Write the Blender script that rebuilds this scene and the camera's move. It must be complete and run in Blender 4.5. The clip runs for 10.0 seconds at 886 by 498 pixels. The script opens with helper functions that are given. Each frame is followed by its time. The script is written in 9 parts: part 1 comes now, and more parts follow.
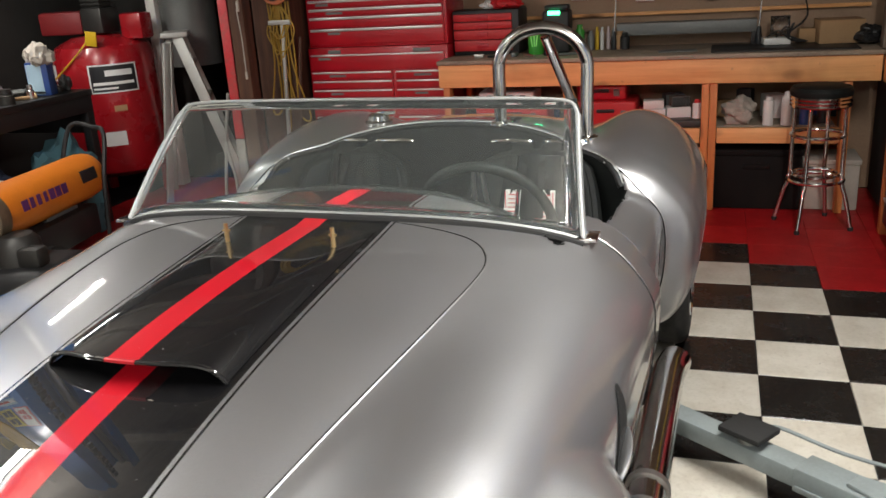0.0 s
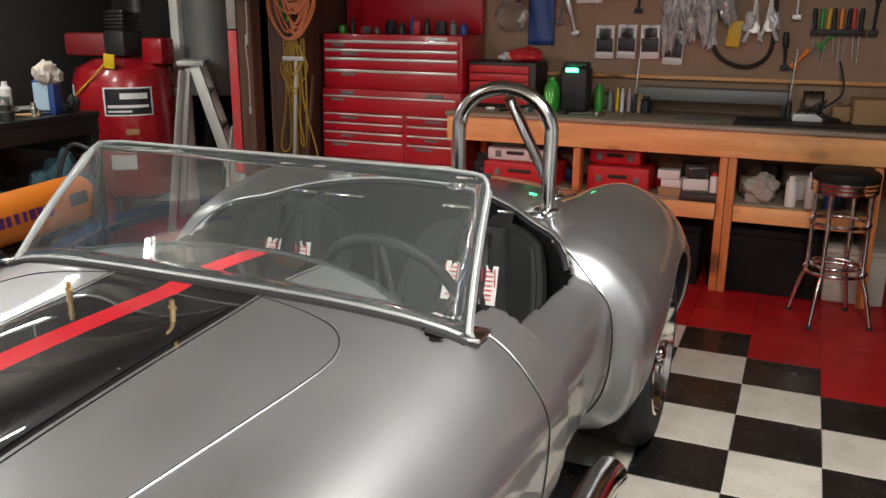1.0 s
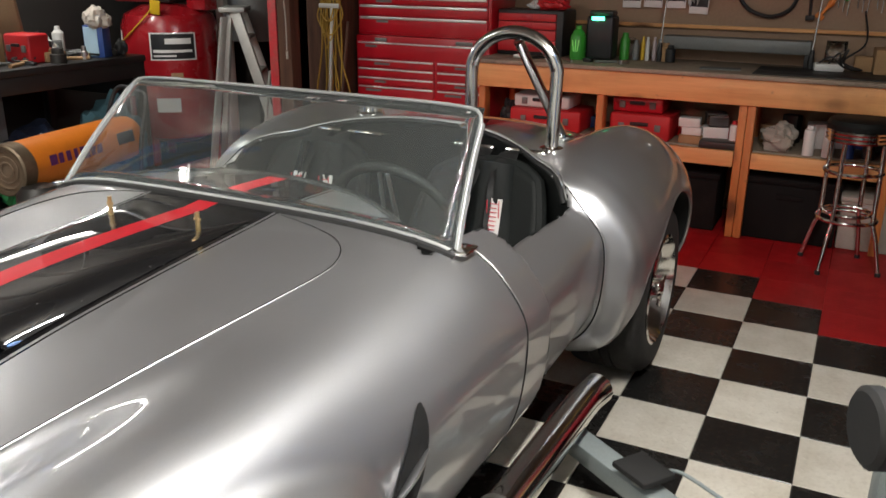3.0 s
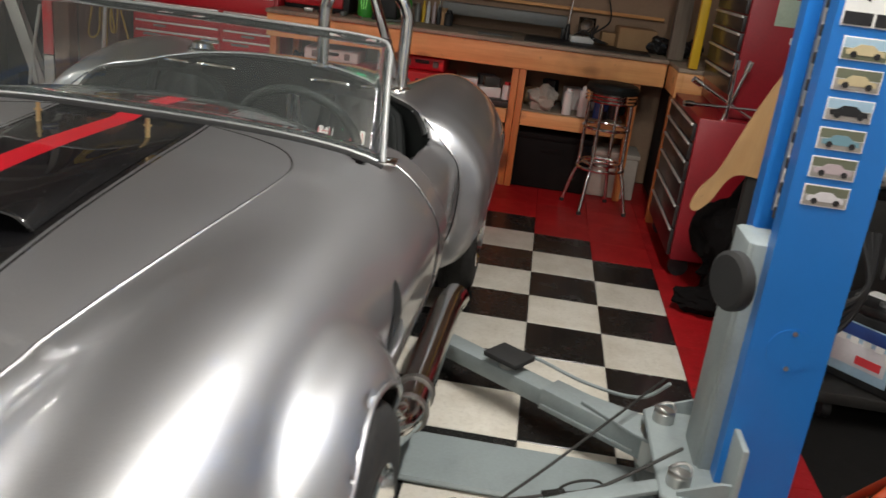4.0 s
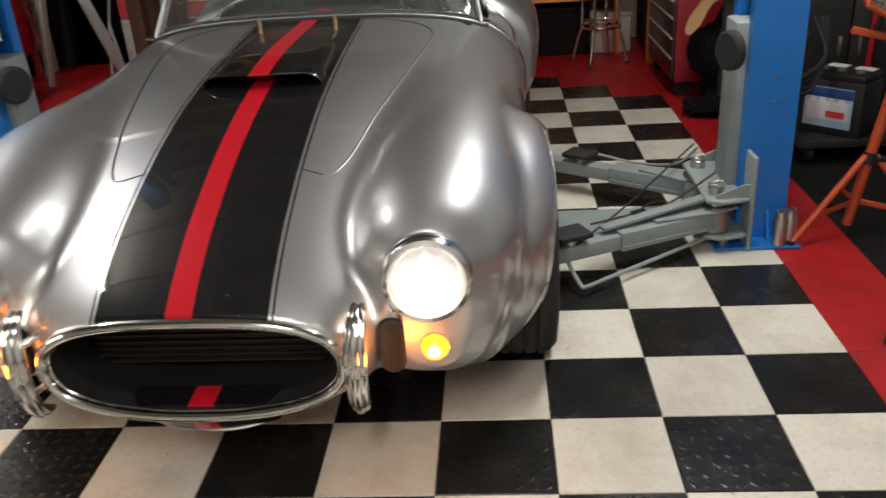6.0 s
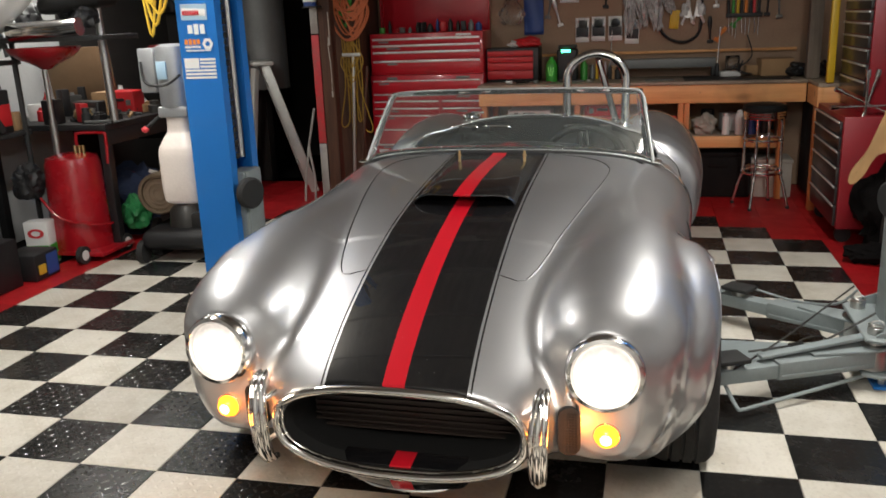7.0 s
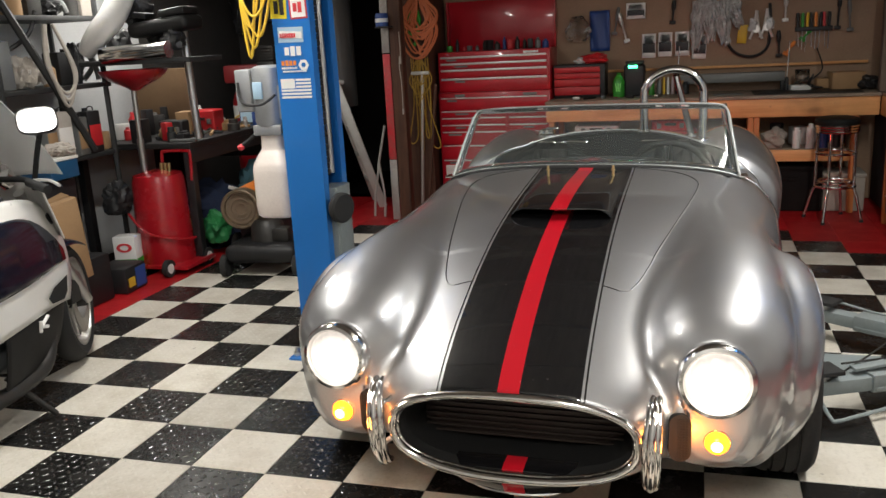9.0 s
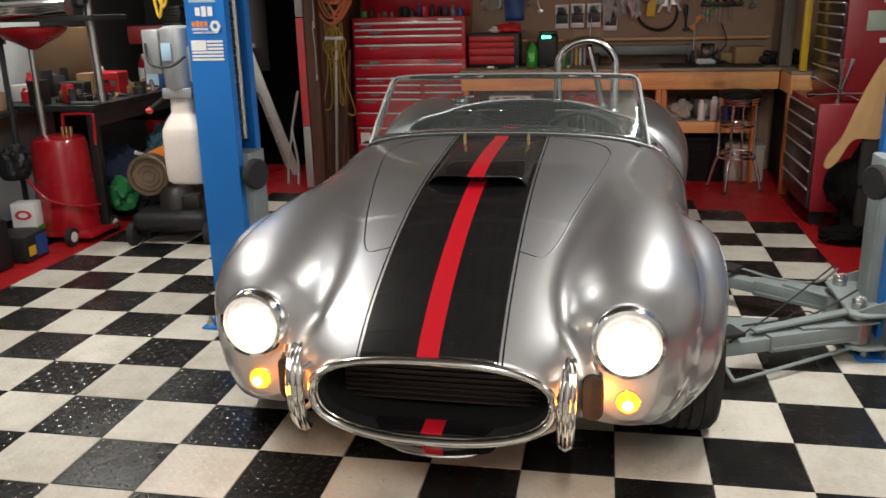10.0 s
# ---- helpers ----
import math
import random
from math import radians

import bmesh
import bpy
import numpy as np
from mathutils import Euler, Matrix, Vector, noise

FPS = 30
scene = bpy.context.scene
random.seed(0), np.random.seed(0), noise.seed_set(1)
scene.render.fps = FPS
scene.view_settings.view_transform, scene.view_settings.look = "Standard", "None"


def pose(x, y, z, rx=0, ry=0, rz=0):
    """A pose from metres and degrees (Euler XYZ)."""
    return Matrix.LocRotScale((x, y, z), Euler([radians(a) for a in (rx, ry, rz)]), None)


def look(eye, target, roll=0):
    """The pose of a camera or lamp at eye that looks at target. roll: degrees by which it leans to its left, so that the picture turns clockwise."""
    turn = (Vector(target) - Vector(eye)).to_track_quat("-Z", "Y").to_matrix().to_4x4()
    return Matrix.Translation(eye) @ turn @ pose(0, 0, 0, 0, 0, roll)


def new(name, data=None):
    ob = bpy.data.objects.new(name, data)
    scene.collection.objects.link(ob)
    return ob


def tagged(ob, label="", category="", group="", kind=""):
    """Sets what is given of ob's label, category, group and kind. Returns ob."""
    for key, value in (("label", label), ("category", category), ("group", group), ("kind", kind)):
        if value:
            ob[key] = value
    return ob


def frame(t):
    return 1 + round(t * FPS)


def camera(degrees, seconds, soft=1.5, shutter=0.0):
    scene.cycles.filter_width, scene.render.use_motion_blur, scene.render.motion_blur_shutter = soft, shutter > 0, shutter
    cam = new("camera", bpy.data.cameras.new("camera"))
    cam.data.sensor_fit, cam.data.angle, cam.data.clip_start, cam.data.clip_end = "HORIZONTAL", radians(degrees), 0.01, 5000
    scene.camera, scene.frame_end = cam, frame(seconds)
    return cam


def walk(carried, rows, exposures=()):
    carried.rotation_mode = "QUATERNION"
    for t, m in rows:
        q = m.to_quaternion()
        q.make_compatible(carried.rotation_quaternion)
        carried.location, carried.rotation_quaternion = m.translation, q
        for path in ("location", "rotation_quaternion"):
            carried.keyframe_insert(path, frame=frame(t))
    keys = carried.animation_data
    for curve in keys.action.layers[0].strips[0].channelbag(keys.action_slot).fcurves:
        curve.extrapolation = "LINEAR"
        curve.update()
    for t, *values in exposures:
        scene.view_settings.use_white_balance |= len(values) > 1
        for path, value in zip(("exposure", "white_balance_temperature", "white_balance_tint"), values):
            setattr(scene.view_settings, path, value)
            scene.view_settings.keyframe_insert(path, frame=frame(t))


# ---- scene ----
cam = camera(55.5, 10.0, shutter=0.25)
PATH = [
    (0, (-0.183, -0.829, 1.473), (-0.789, 0.969, 0.842), -3.6),
    (0.5, (-0.019, -0.645, 1.471), (-0.696, 1.133, 0.853), -0.7),
    (1, (0.109, -0.434, 1.483), (-0.641, 1.34, 0.946), 0.4),
    (1.5, (0.248, -0.4, 1.521), (-0.557, 1.341, 0.957), -0.2),
    (2, (0.373, -0.367, 1.557), (-0.491, 1.334, 0.96), -0.2),
    (3.3, (0.237, -0.769, 1.45), (-0.552, 0.944, 0.785), 1.8),
    (3.5, (0.122, -0.907, 1.439), (-0.462, 0.886, 0.772), 3.6),
    (3.9, (-0.014, -1.058, 1.425), (-0.211, 0.817, 0.758), 6.3),
    (4, (-0.099, -1.064, 1.387), (-0.264, 0.816, 0.724), 7.0),
    (4.2, (-0.156, -1.217, 1.409), (-0.316, 0.652, 0.715), 6.8),
    (4.5, (-0.261, -1.397, 1.413), (-0.395, 0.451, 0.659), 5.1),
    (4.8, (-0.363, -1.631, 1.432), (-0.318, 0.187, 0.6), 4.3),
    (5, (-0.322, -1.715, 1.42), (-0.249, 0.093, 0.568), 2.4),
    (5.2, (-0.316, -1.822, 1.409), (-0.236, -0.016, 0.553), 0.9),
    (6.3, (-0.495, -2.37, 1.439), (-0.761, -0.559, 0.632), -4.1),
    (6.5, (-0.527, -2.453, 1.457), (-0.878, -0.631, 0.711), -3.3),
    (7, (-0.504, -2.611, 1.483), (-0.968, -0.74, 0.951), -2.3),
    (7.5, (-0.595, -2.687, 1.51), (-1.117, -0.819, 1.026), -1.9),
    (8, (-0.646, -2.701, 1.499), (-1.216, -0.85, 1.001), -2.1),
    (8.5, (-0.661, -2.717, 1.52), (-1.251, -0.873, 1.02), -1.7),
    (9, (-0.662, -2.751, 1.504), (-1.231, -0.898, 1.013), -3.1),
    (9.5, (-0.666, -2.757, 1.514), (-1.161, -0.896, 0.973), -3.2),
    (10, (-0.679, -2.764, 1.497), (-1.045, -0.882, 0.928), -1.5),
]
walk(cam, [(t, look(eye, target, roll)) for t, eye, target, roll in PATH], [(0, 0.75), (2.2, 0.79), (3.3, 0.43), (4.0, 0.30), (4.5, 0.23), (5.2, 0.09), (6.3, 0.04), (7, 0.30), (7.5, 0.46), (8.2, 0.30), (10, 0.24)])

# ---- light ----
world = bpy.data.worlds.new("world")
scene.world = world
world.use_nodes = True
world.node_tree.nodes["Background"].inputs[0].default_value = (0.02, 0.02, 0.022, 1)
world.node_tree.nodes["Background"].inputs[1].default_value = 0.3


def tube_light(name, at, size, power, colour, rot=0):
    """The light of one ceiling tube fixture, facing down."""
    d = bpy.data.lights.new(name, "AREA")
    d.shape, d.size, d.size_y, d.energy, d.color = "RECTANGLE", size[0], size[1], power, colour
    ob = new(name, d)
    ob.matrix_world = Matrix.Translation(at) @ pose(0, 0, 0, 0, 0, rot)
    return ob


COOL = (1.0, 0.972, 0.915)
TUBES = [((-2.95, 0.35, 2.42), 90, 40), ((0.36, 0.70, 2.42), 90, 46), ((-0.62, -3.0, 2.5), 90, 62), ((-4.35, 2.6, 2.08), 90, 17.5)]
for at, rot, power in TUBES:
    tube_light("tube_lamp", at, (1.4, 0.07), power, COOL, rot)
    up = tube_light("tube_uplight", (at[0], at[1], at[2] + 0.10), (1.4, 0.16), power * 0.4, COOL, rot)
    up.matrix_world = up.matrix_world @ pose(0, 0, 0, 180, 0, 0)


def bulb(name, at, power, colour, radius):
    d = bpy.data.lights.new(name, "POINT")
    d.energy, d.color, d.shadow_soft_size = power, colour, radius
    new(name, d).location = at


# point lamps added outside the lenses of the car's lit indicators and headlamps
for x, dx in ((-1.70, 0.065), (-0.59, -0.055)):
    # shifted inward off the lens to throw orange on the nose
    bulb("indicator_bulb", (x + dx, -0.635, 0.385), 0.85, (1.0, 0.26, 0.02), 0.02)
    bulb("headlamp_bulb", (x, -0.75, 0.55), 2.2, (1.0, 0.86, 0.68), 0.05)

# ---- building helpers ----
def B():
    return bmesh.new()


def box(bm, c, s, bev=0.0, rot=(0, 0, 0), seg=2):
    """A box of size s centred at c, its edges rounded by bev, turned by rot (degrees)."""
    m = pose(*c, *rot) @ Matrix.Diagonal((*s, 1))
    vs = bmesh.ops.create_cube(bm, size=1, matrix=m)["verts"]
    if bev > 0:
        es = list({e for v in vs for e in v.link_edges})
        bmesh.ops.bevel(bm, geom=es, offset=min(bev, 0.45 * min(s)), segments=seg, affect="EDGES", profile=0.5)


def rod(bm, p0, p1, r, r2=None, n=14):
    """A round bar or cone from p0 to p1."""
    p0, p1 = Vector(p0), Vector(p1)
    d = p1 - p0
    m = Matrix.Translation((p0 + p1) / 2) @ d.to_track_quat("Z", "Y").to_matrix().to_4x4()
    bmesh.ops.create_cone(bm, cap_ends=True, segments=n, radius1=r, radius2=r if r2 is None else r2, depth=d.length, matrix=m)


def smooth_path(pts, k=6, closed=False):
    """A smooth line through points."""
    p = [Vector(q) for q in pts]
    n = len(p)
    out = []
    for i in range(n if closed else n - 1):
        if closed:
            a, b, c, d = p[i - 1], p[i], p[(i + 1) % n], p[(i + 2) % n]
        else:
            a, b, c, d = p[max(i - 1, 0)], p[i], p[i + 1], p[min(i + 2, n - 1)]
        for s in range(k):
            t = s / k
            out.append(0.5 * ((2 * b) + (c - a) * t + (2 * a - 5 * b + 4 * c - d) * t * t + (3 * b - a - 3 * c + d) * t**3))
    if not closed:
        out.append(p[-1])
    return out


def sweep(bm, pts, r, n=10, closed=False, flat=1.0, up=None):
    """A tube along a line; flat squeezes it across; r may be a function of the way along."""
    p = [Vector(q) for q in pts]
    m = len(p)
    rings, side = [], None
    for i, q in enumerate(p):
        a = p[i - 1] if (i > 0 or closed) else p[i]
        b = p[(i + 1) % m] if (i < m - 1 or closed) else p[i]
        t = (b - a).normalized()
        if up is not None:
            side = t.cross(Vector(up)).normalized()
        elif side is None:
            side = t.orthogonal().normalized()
        else:
            side = (side - t * side.dot(t)).normalized()
        u = side.cross(t)
        rr = r(i / max(1, m - 1)) if callable(r) else r
        rings.append([bm.verts.new(q + (side * math.cos(2 * math.pi * k / n) + u * (flat * math.sin(2 * math.pi * k / n))) * rr) for k in range(n)])
    for i in range(m if closed else m - 1):
        A, C = rings[i], rings[(i + 1) % m]
        for k in range(n):
            bm.faces.new((A[k], A[(k + 1) % n], C[(k + 1) % n], C[k]))
    if not closed:
        bm.faces.new(rings[0][::-1])
        bm.faces.new(rings[-1])


def lathe(bm, prof, n=28, m=None):
    """A turned body: profile of (radius, height) about z, laid by m."""
    m = m or Matrix()
    rings = []
    for r, z in prof:
        if r < 1e-6:
            rings.append([bm.verts.new(m @ Vector((0, 0, z)))])
        else:
            rings.append([bm.verts.new(m @ Vector((r * math.cos(2 * math.pi * k / n), r * math.sin(2 * math.pi * k / n), z))) for k in range(n)])
    for a, b in zip(rings, rings[1:]):
        for k in range(n):
            va = [a[0]] if len(a) == 1 else [a[k], a[(k + 1) % n]]
            vb = [b[0]] if len(b) == 1 else [b[(k + 1) % n], b[k]]
            if len(va) + len(vb) > 2:
                bm.faces.new(va + vb)


def slab(bm, outline, z0, z1, m=None, bev=0.0):
    """A plate with the given outline between two heights, laid by m."""
    m = m or Matrix()
    lo = [bm.verts.new(m @ Vector((x, y, z0))) for x, y in outline]
    hi = [bm.verts.new(m @ Vector((x, y, z1))) for x, y in outline]
    n = len(lo)
    fs = [bm.faces.new(lo[::-1]), bm.faces.new(hi)]
    for k in range(n):
        fs.append(bm.faces.new((lo[k], lo[(k + 1) % n], hi[(k + 1) % n], hi[k])))
    if bev > 0:
        es = list({e for f in fs[:2] for e in f.edges})
        bmesh.ops.bevel(bm, geom=es, offset=bev, segments=1, affect="EDGES")


def sheet(bm, fn, nu, nv):
    """A surface of points fn(u, v), u and v from 0 to 1."""
    g = [[bm.verts.new(fn(i / nu, j / nv)) for j in range(nv + 1)] for i in range(nu + 1)]
    for i in range(nu):
        for j in range(nv):
            bm.faces.new((g[i][j], g[i + 1][j], g[i + 1][j + 1], g[i][j + 1]))
    return g


def finish(bm, name, material, sharp=38, recalc=True):
    if recalc:
        bmesh.ops.recalc_face_normals(bm, faces=bm.faces[:])
    for f in bm.faces:
        f.smooth = True
    for e in bm.edges:
        if len(e.link_faces) == 2 and e.calc_face_angle(0) > radians(sharp):
            e.smooth = False
    me = bpy.data.meshes.new(name)
    bm.to_mesh(me)
    bm.free()
    for mt in material if isinstance(material, (list, tuple)) else [material]:
        me.materials.append(mt)
    return me


def part(name, bm, material, parent=None, label="", sharp=38, recalc=True):
    """One mesh object from a bmesh, under its thing."""
    ob = new(name, finish(bm, name, material, sharp, recalc))
    if parent is not None:
        ob.parent = parent
    if label:
        tagged(ob, label)
    return ob


def thing(name, label, category, at=(0, 0, 0), rot=(0, 0, 0), group="", kind=""):
    """An empty at a thing's base, to hold its parts."""
    ob = new(name)
    ob.empty_display_size = 0.1
    ob.matrix_world = pose(*at, *rot)
    return tagged(ob, label, category, group, kind)


def single(name, bm, material, label, category, at=(0, 0, 0), rot=(0, 0, 0), group="", kind="", sharp=38):
    """A thing that is one mesh."""
    ob = part(name, bm, material, None, label, sharp)
    ob.matrix_world = pose(*at, *rot)
    return tagged(ob, label, category, group, kind)


# ---- materials ----
def nodes_of(name):
    m = bpy.data.materials.new(name)
    m.use_nodes = True
    nt = m.node_tree
    return m, nt, nt.nodes["Principled BSDF"]


def math_node(nt, op, a, b=None, c=None):
    nd = nt.nodes.new("ShaderNodeMath")
    nd.operation = op
    for i, v in enumerate((a, b, c)):
        if v is None:
            continue
        if isinstance(v, (int, float)):
            nd.inputs[i].default_value = v
        else:
            nt.links.new(v, nd.inputs[i])
    return nd.outputs[0]


def mix_col(nt, fac, a, b):
    nd = nt.nodes.new("ShaderNodeMix")
    nd.data_type = "RGBA"
    for sock, v in ((nd.inputs[0], fac), (nd.inputs[6], a), (nd.inputs[7], b)):
        if isinstance(v, (int, float)):
            sock.default_value = v
        elif isinstance(v, tuple):
            sock.default_value = (*v[:3], 1)
        else:
            nt.links.new(v, sock)
    return nd.outputs[2]


def noise_node(nt, scale, detail=4.0, rough=0.6, vec=None):
    nd = nt.nodes.new("ShaderNodeTexNoise")
    nd.inputs["Scale"].default_value, nd.inputs["Detail"].default_value, nd.inputs["Roughness"].default_value = scale, detail, rough
    if vec is None:
        vec = coords(nt)
    nt.links.new(vec, nd.inputs["Vector"])
    return nd.outputs["Fac"]


def coords(nt):
    nd = nt.nodes.get("coords") or nt.nodes.new("ShaderNodeTexCoord")
    nd.name = "coords"
    return nd.outputs["Object"]


def ramp(nt, fac, lo, hi):
    nd = nt.nodes.new("ShaderNodeMapRange")
    nt.links.new(fac, nd.inputs[0])
    nd.inputs[1].default_value, nd.inputs[2].default_value = lo, hi
    return nd.outputs[0]


def bump(nt, bsdf, height, strength, distance):
    nd = nt.nodes.new("ShaderNodeBump")
    nd.inputs["Strength"].default_value, nd.inputs["Distance"].default_value = strength, distance
    nt.links.new(height, nd.inputs["Height"])
    nt.links.new(nd.outputs[0], bsdf.inputs["Normal"])


def mat(name, col, rough=0.5, metal=0.0, worn=0.25, stain=None, grain=90.0, big=4.0, relief=0.15, coat=0.0, spec=0.5):
    """A surface with a colour that varies at two scales, uneven gloss and fine relief."""
    m, nt, b = nodes_of(name)
    n1, n2 = noise_node(nt, big, 5), noise_node(nt, grain, 3)
    dark = stain or tuple(c * 0.45 for c in col)
    f = math_node(nt, "MULTIPLY", ramp(nt, n1, 0.45, 0.8), worn)
    c1 = mix_col(nt, f, col, dark)
    c2 = mix_col(nt, math_node(nt, "MULTIPLY", ramp(nt, n2, 0.4, 0.75), worn * 0.6), c1, tuple(min(1, c * 1.35) for c in col))
    nt.links.new(c2, b.inputs["Base Color"])
    nt.links.new(math_node(nt, "ADD", math_node(nt, "MULTIPLY", n1, 0.22), max(0.02, rough - 0.11)), b.inputs["Roughness"])
    b.inputs["Metallic"].default_value, b.inputs["Coat Weight"].default_value = metal, coat
    b.inputs["Specular IOR Level"].default_value = spec
    b.inputs["Coat Roughness"].default_value = 0.06
    if relief > 0:
        bump(nt, b, n2, relief, 0.002)
    return m


def wood(name, light, dark, rough=0.6, axis=0, scale=1.0, knots=False):
    """Sawn timber with grain along one axis and knots."""
    m, nt, b = nodes_of(name)
    mp = nt.nodes.new("ShaderNodeMapping")
    nt.links.new(coords(nt), mp.inputs["Vector"])
    s = [22.0 * scale] * 3
    s[axis] = 1.6 * scale
    mp.inputs["Scale"].default_value = s
    n1 = noise_node(nt, 1.0, 6, 0.65, mp.outputs[0])
    n2 = noise_node(nt, 2.2, 3)
    n3 = noise_node(nt, 14.0, 3)
    c = mix_col(nt, ramp(nt, n1, 0.35, 0.7), light, dark)
    c = mix_col(nt, math_node(nt, "MULTIPLY", ramp(nt, n2, 0.55, 0.85), 0.7), c, tuple(x * 0.3 for x in dark))
    c = mix_col(nt, math_node(nt, "MULTIPLY", ramp(nt, n3, 0.66, 0.8), 0.6), c, (0.03, 0.02, 0.015))
    if knots:
        mk = nt.nodes.new("ShaderNodeMapping")
        nt.links.new(coords(nt), mk.inputs["Vector"])
        sk = [6.0] * 3
        sk[axis] = 3.4
        mk.inputs["Scale"].default_value = sk
        vo = nt.nodes.new("ShaderNodeTexVoronoi")
        vo.inputs["Scale"].default_value = 1.0
        nt.links.new(mk.outputs[0], vo.inputs["Vector"])
        near = math_node(nt, "ADD", vo.outputs["Distance"], math_node(nt, "MULTIPLY", n3, 0.10))
        kn = math_node(nt, "SUBTRACT", 1.0, ramp(nt, near, 0.20, 0.36))
        c = mix_col(nt, math_node(nt, "MULTIPLY", kn, 0.85), c, (0.10, 0.035, 0.015))
    nt.links.new(c, b.inputs["Base Color"])
    b.inputs["Roughness"].default_value = rough
    bump(nt, b, n1, 0.25, 0.003)
    return m


def glow(name, col, strength, base=(0.8, 0.8, 0.8)):
    m, nt, b = nodes_of(name)
    b.inputs["Base Color"].default_value = (*base, 1)
    b.inputs["Emission Color"].default_value = (*col, 1)
    b.inputs["Emission Strength"].default_value = strength
    b.inputs["Roughness"].default_value = 0.2
    return m


def car_paint(name):
    """Silver metallic lacquer with a broad black band, fine coachlines and a red centre stripe along the car."""
    m, nt, b = nodes_of(name)
    sep = nt.nodes.new("ShaderNodeSeparateXYZ")
    nt.links.new(coords(nt), sep.inputs[0])
    ax = math_node(nt, "ABSOLUTE", sep.outputs[0])

    def within(lo, hi):
        return math_node(nt, "MULTIPLY", math_node(nt, "GREATER_THAN", ax, lo), math_node(nt, "LESS_THAN", ax, hi))

    black = math_node(nt, "ADD", math_node(nt, "LESS_THAN", ax, 0.200), within(0.2075, 0.2125))
    red = math_node(nt, "LESS_THAN", ax, 0.031)
    flake = noise_node(nt, 1400.0, 1)
    haze = noise_node(nt, 3.0, 4)
    silver = mix_col(nt, ramp(nt, flake, 0.3, 0.7), (0.385, 0.388, 0.396), (0.54, 0.543, 0.555))
    blk = mix_col(nt, ramp(nt, noise_node(nt, 30.0, 4), 0.5, 0.8), (0.006, 0.006, 0.007), (0.014, 0.013, 0.012))
    c = mix_col(nt, black, silver, blk)
    c = mix_col(nt, red, c, (0.55, 0.008, 0.02))
    speck = math_node(nt, "MULTIPLY", ramp(nt, noise_node(nt, 150.0, 1), 0.775, 0.80), ramp(nt, noise_node(nt, 5.0, 2), 0.4, 0.6))
    c = mix_col(nt, math_node(nt, "MULTIPLY", speck, 0.6), c, (0.55, 0.53, 0.50))
    nt.links.new(c, b.inputs["Base Color"])
    nt.links.new(math_node(nt, "MULTIPLY", math_node(nt, "SUBTRACT", 1.0, black), 0.9), b.inputs["Metallic"])
    nt.links.new(math_node(nt, "ADD", math_node(nt, "MULTIPLY", haze, 0.11), 0.37), b.inputs["Roughness"])
    nt.links.new(math_node(nt, "SUBTRACT", 0.5, math_node(nt, "MULTIPLY", black, 0.4)), b.inputs["Specular IOR Level"])
    b.inputs["Coat Weight"].default_value = 1.0
    b.inputs["Coat IOR"].default_value = 1.65
    nt.links.new(math_node(nt, "ADD", math_node(nt, "MULTIPLY", math_node(nt, "SUBTRACT", 1.0, black), 0.03), math_node(nt, "MULTIPLY", ramp(nt, haze, 0.4, 0.9), 0.06)), b.inputs["Coat Roughness"])
    bump(nt, b, noise_node(nt, 180.0, 2), 0.008, 0.001)
    return m


def glass(name, tint=(0.93, 0.97, 0.95), rough=0.0):
    m, nt, b = nodes_of(name)
    b.inputs["Base Color"].default_value = (*tint, 1)
    b.inputs["Transmission Weight"].default_value = 1.0
    b.inputs["Roughness"].default_value = rough
    b.inputs["IOR"].default_value = 1.45
    return m


PAINT = car_paint("car_paint")
CHROME = mat("chrome", (0.78, 0.77, 0.75), 0.13, 1.0, 0.15, relief=0.0)
STEEL = mat("brushed_steel", (0.55, 0.54, 0.52), 0.36, 1.0, 0.3, relief=0.05)
TRIM = mat("black_trim", (0.010, 0.010, 0.010), 0.55, 0.0, 0.3, spec=0.3)
LEATHER = mat("black_leather", (0.008, 0.0095, 0.009), 0.6, 0.0, 0.35, grain=240, relief=0.3, spec=0.22)
RUBBER = mat("tyre_rubber", (0.014, 0.014, 0.014), 0.75, 0.0, 0.4, stain=(0.03, 0.028, 0.025), relief=0.3)
# black for openings and recesses, the shade of their depth put into the colour
BLACKHOLE = mat("recess_black", (0.006, 0.006, 0.006), 0.85, 0.0, 0.3)
WINDGLASS = glass("dusty_windscreen_glass", (0.86, 0.92, 0.91))
WINDGLASS.node_tree.nodes["Principled BSDF"].inputs["Transmission Weight"].default_value = 0.984
HEADGLOW = glow("headlamp_glow", (1.0, 0.88, 0.79), 1.0, (0.25, 0.25, 0.25))
nt_ = HEADGLOW.node_tree
sep_ = nt_.nodes.new("ShaderNodeSeparateXYZ")
nt_.links.new(coords(nt_), sep_.inputs[0])
dx_ = math_node(nt_, "SUBTRACT", math_node(nt_, "ABSOLUTE", sep_.outputs[0]), 0.55)
dz_ = math_node(nt_, "SUBTRACT", sep_.outputs[2], 0.566)
far_ = math_node(nt_, "DIVIDE", math_node(nt_, "ADD", math_node(nt_, "MULTIPLY", dx_, dx_), math_node(nt_, "MULTIPLY", dz_, dz_)), 0.0072)
hot_ = math_node(nt_, "SUBTRACT", 1.75, math_node(nt_, "MULTIPLY", math_node(nt_, "MINIMUM", far_, 1.0), 1.25))
flute_ = math_node(nt_, "ADD", math_node(nt_, "MULTIPLY", ramp(nt_, noise_node(nt_, 26.0, 3), 0.3, 0.7), 0.45), 0.70)
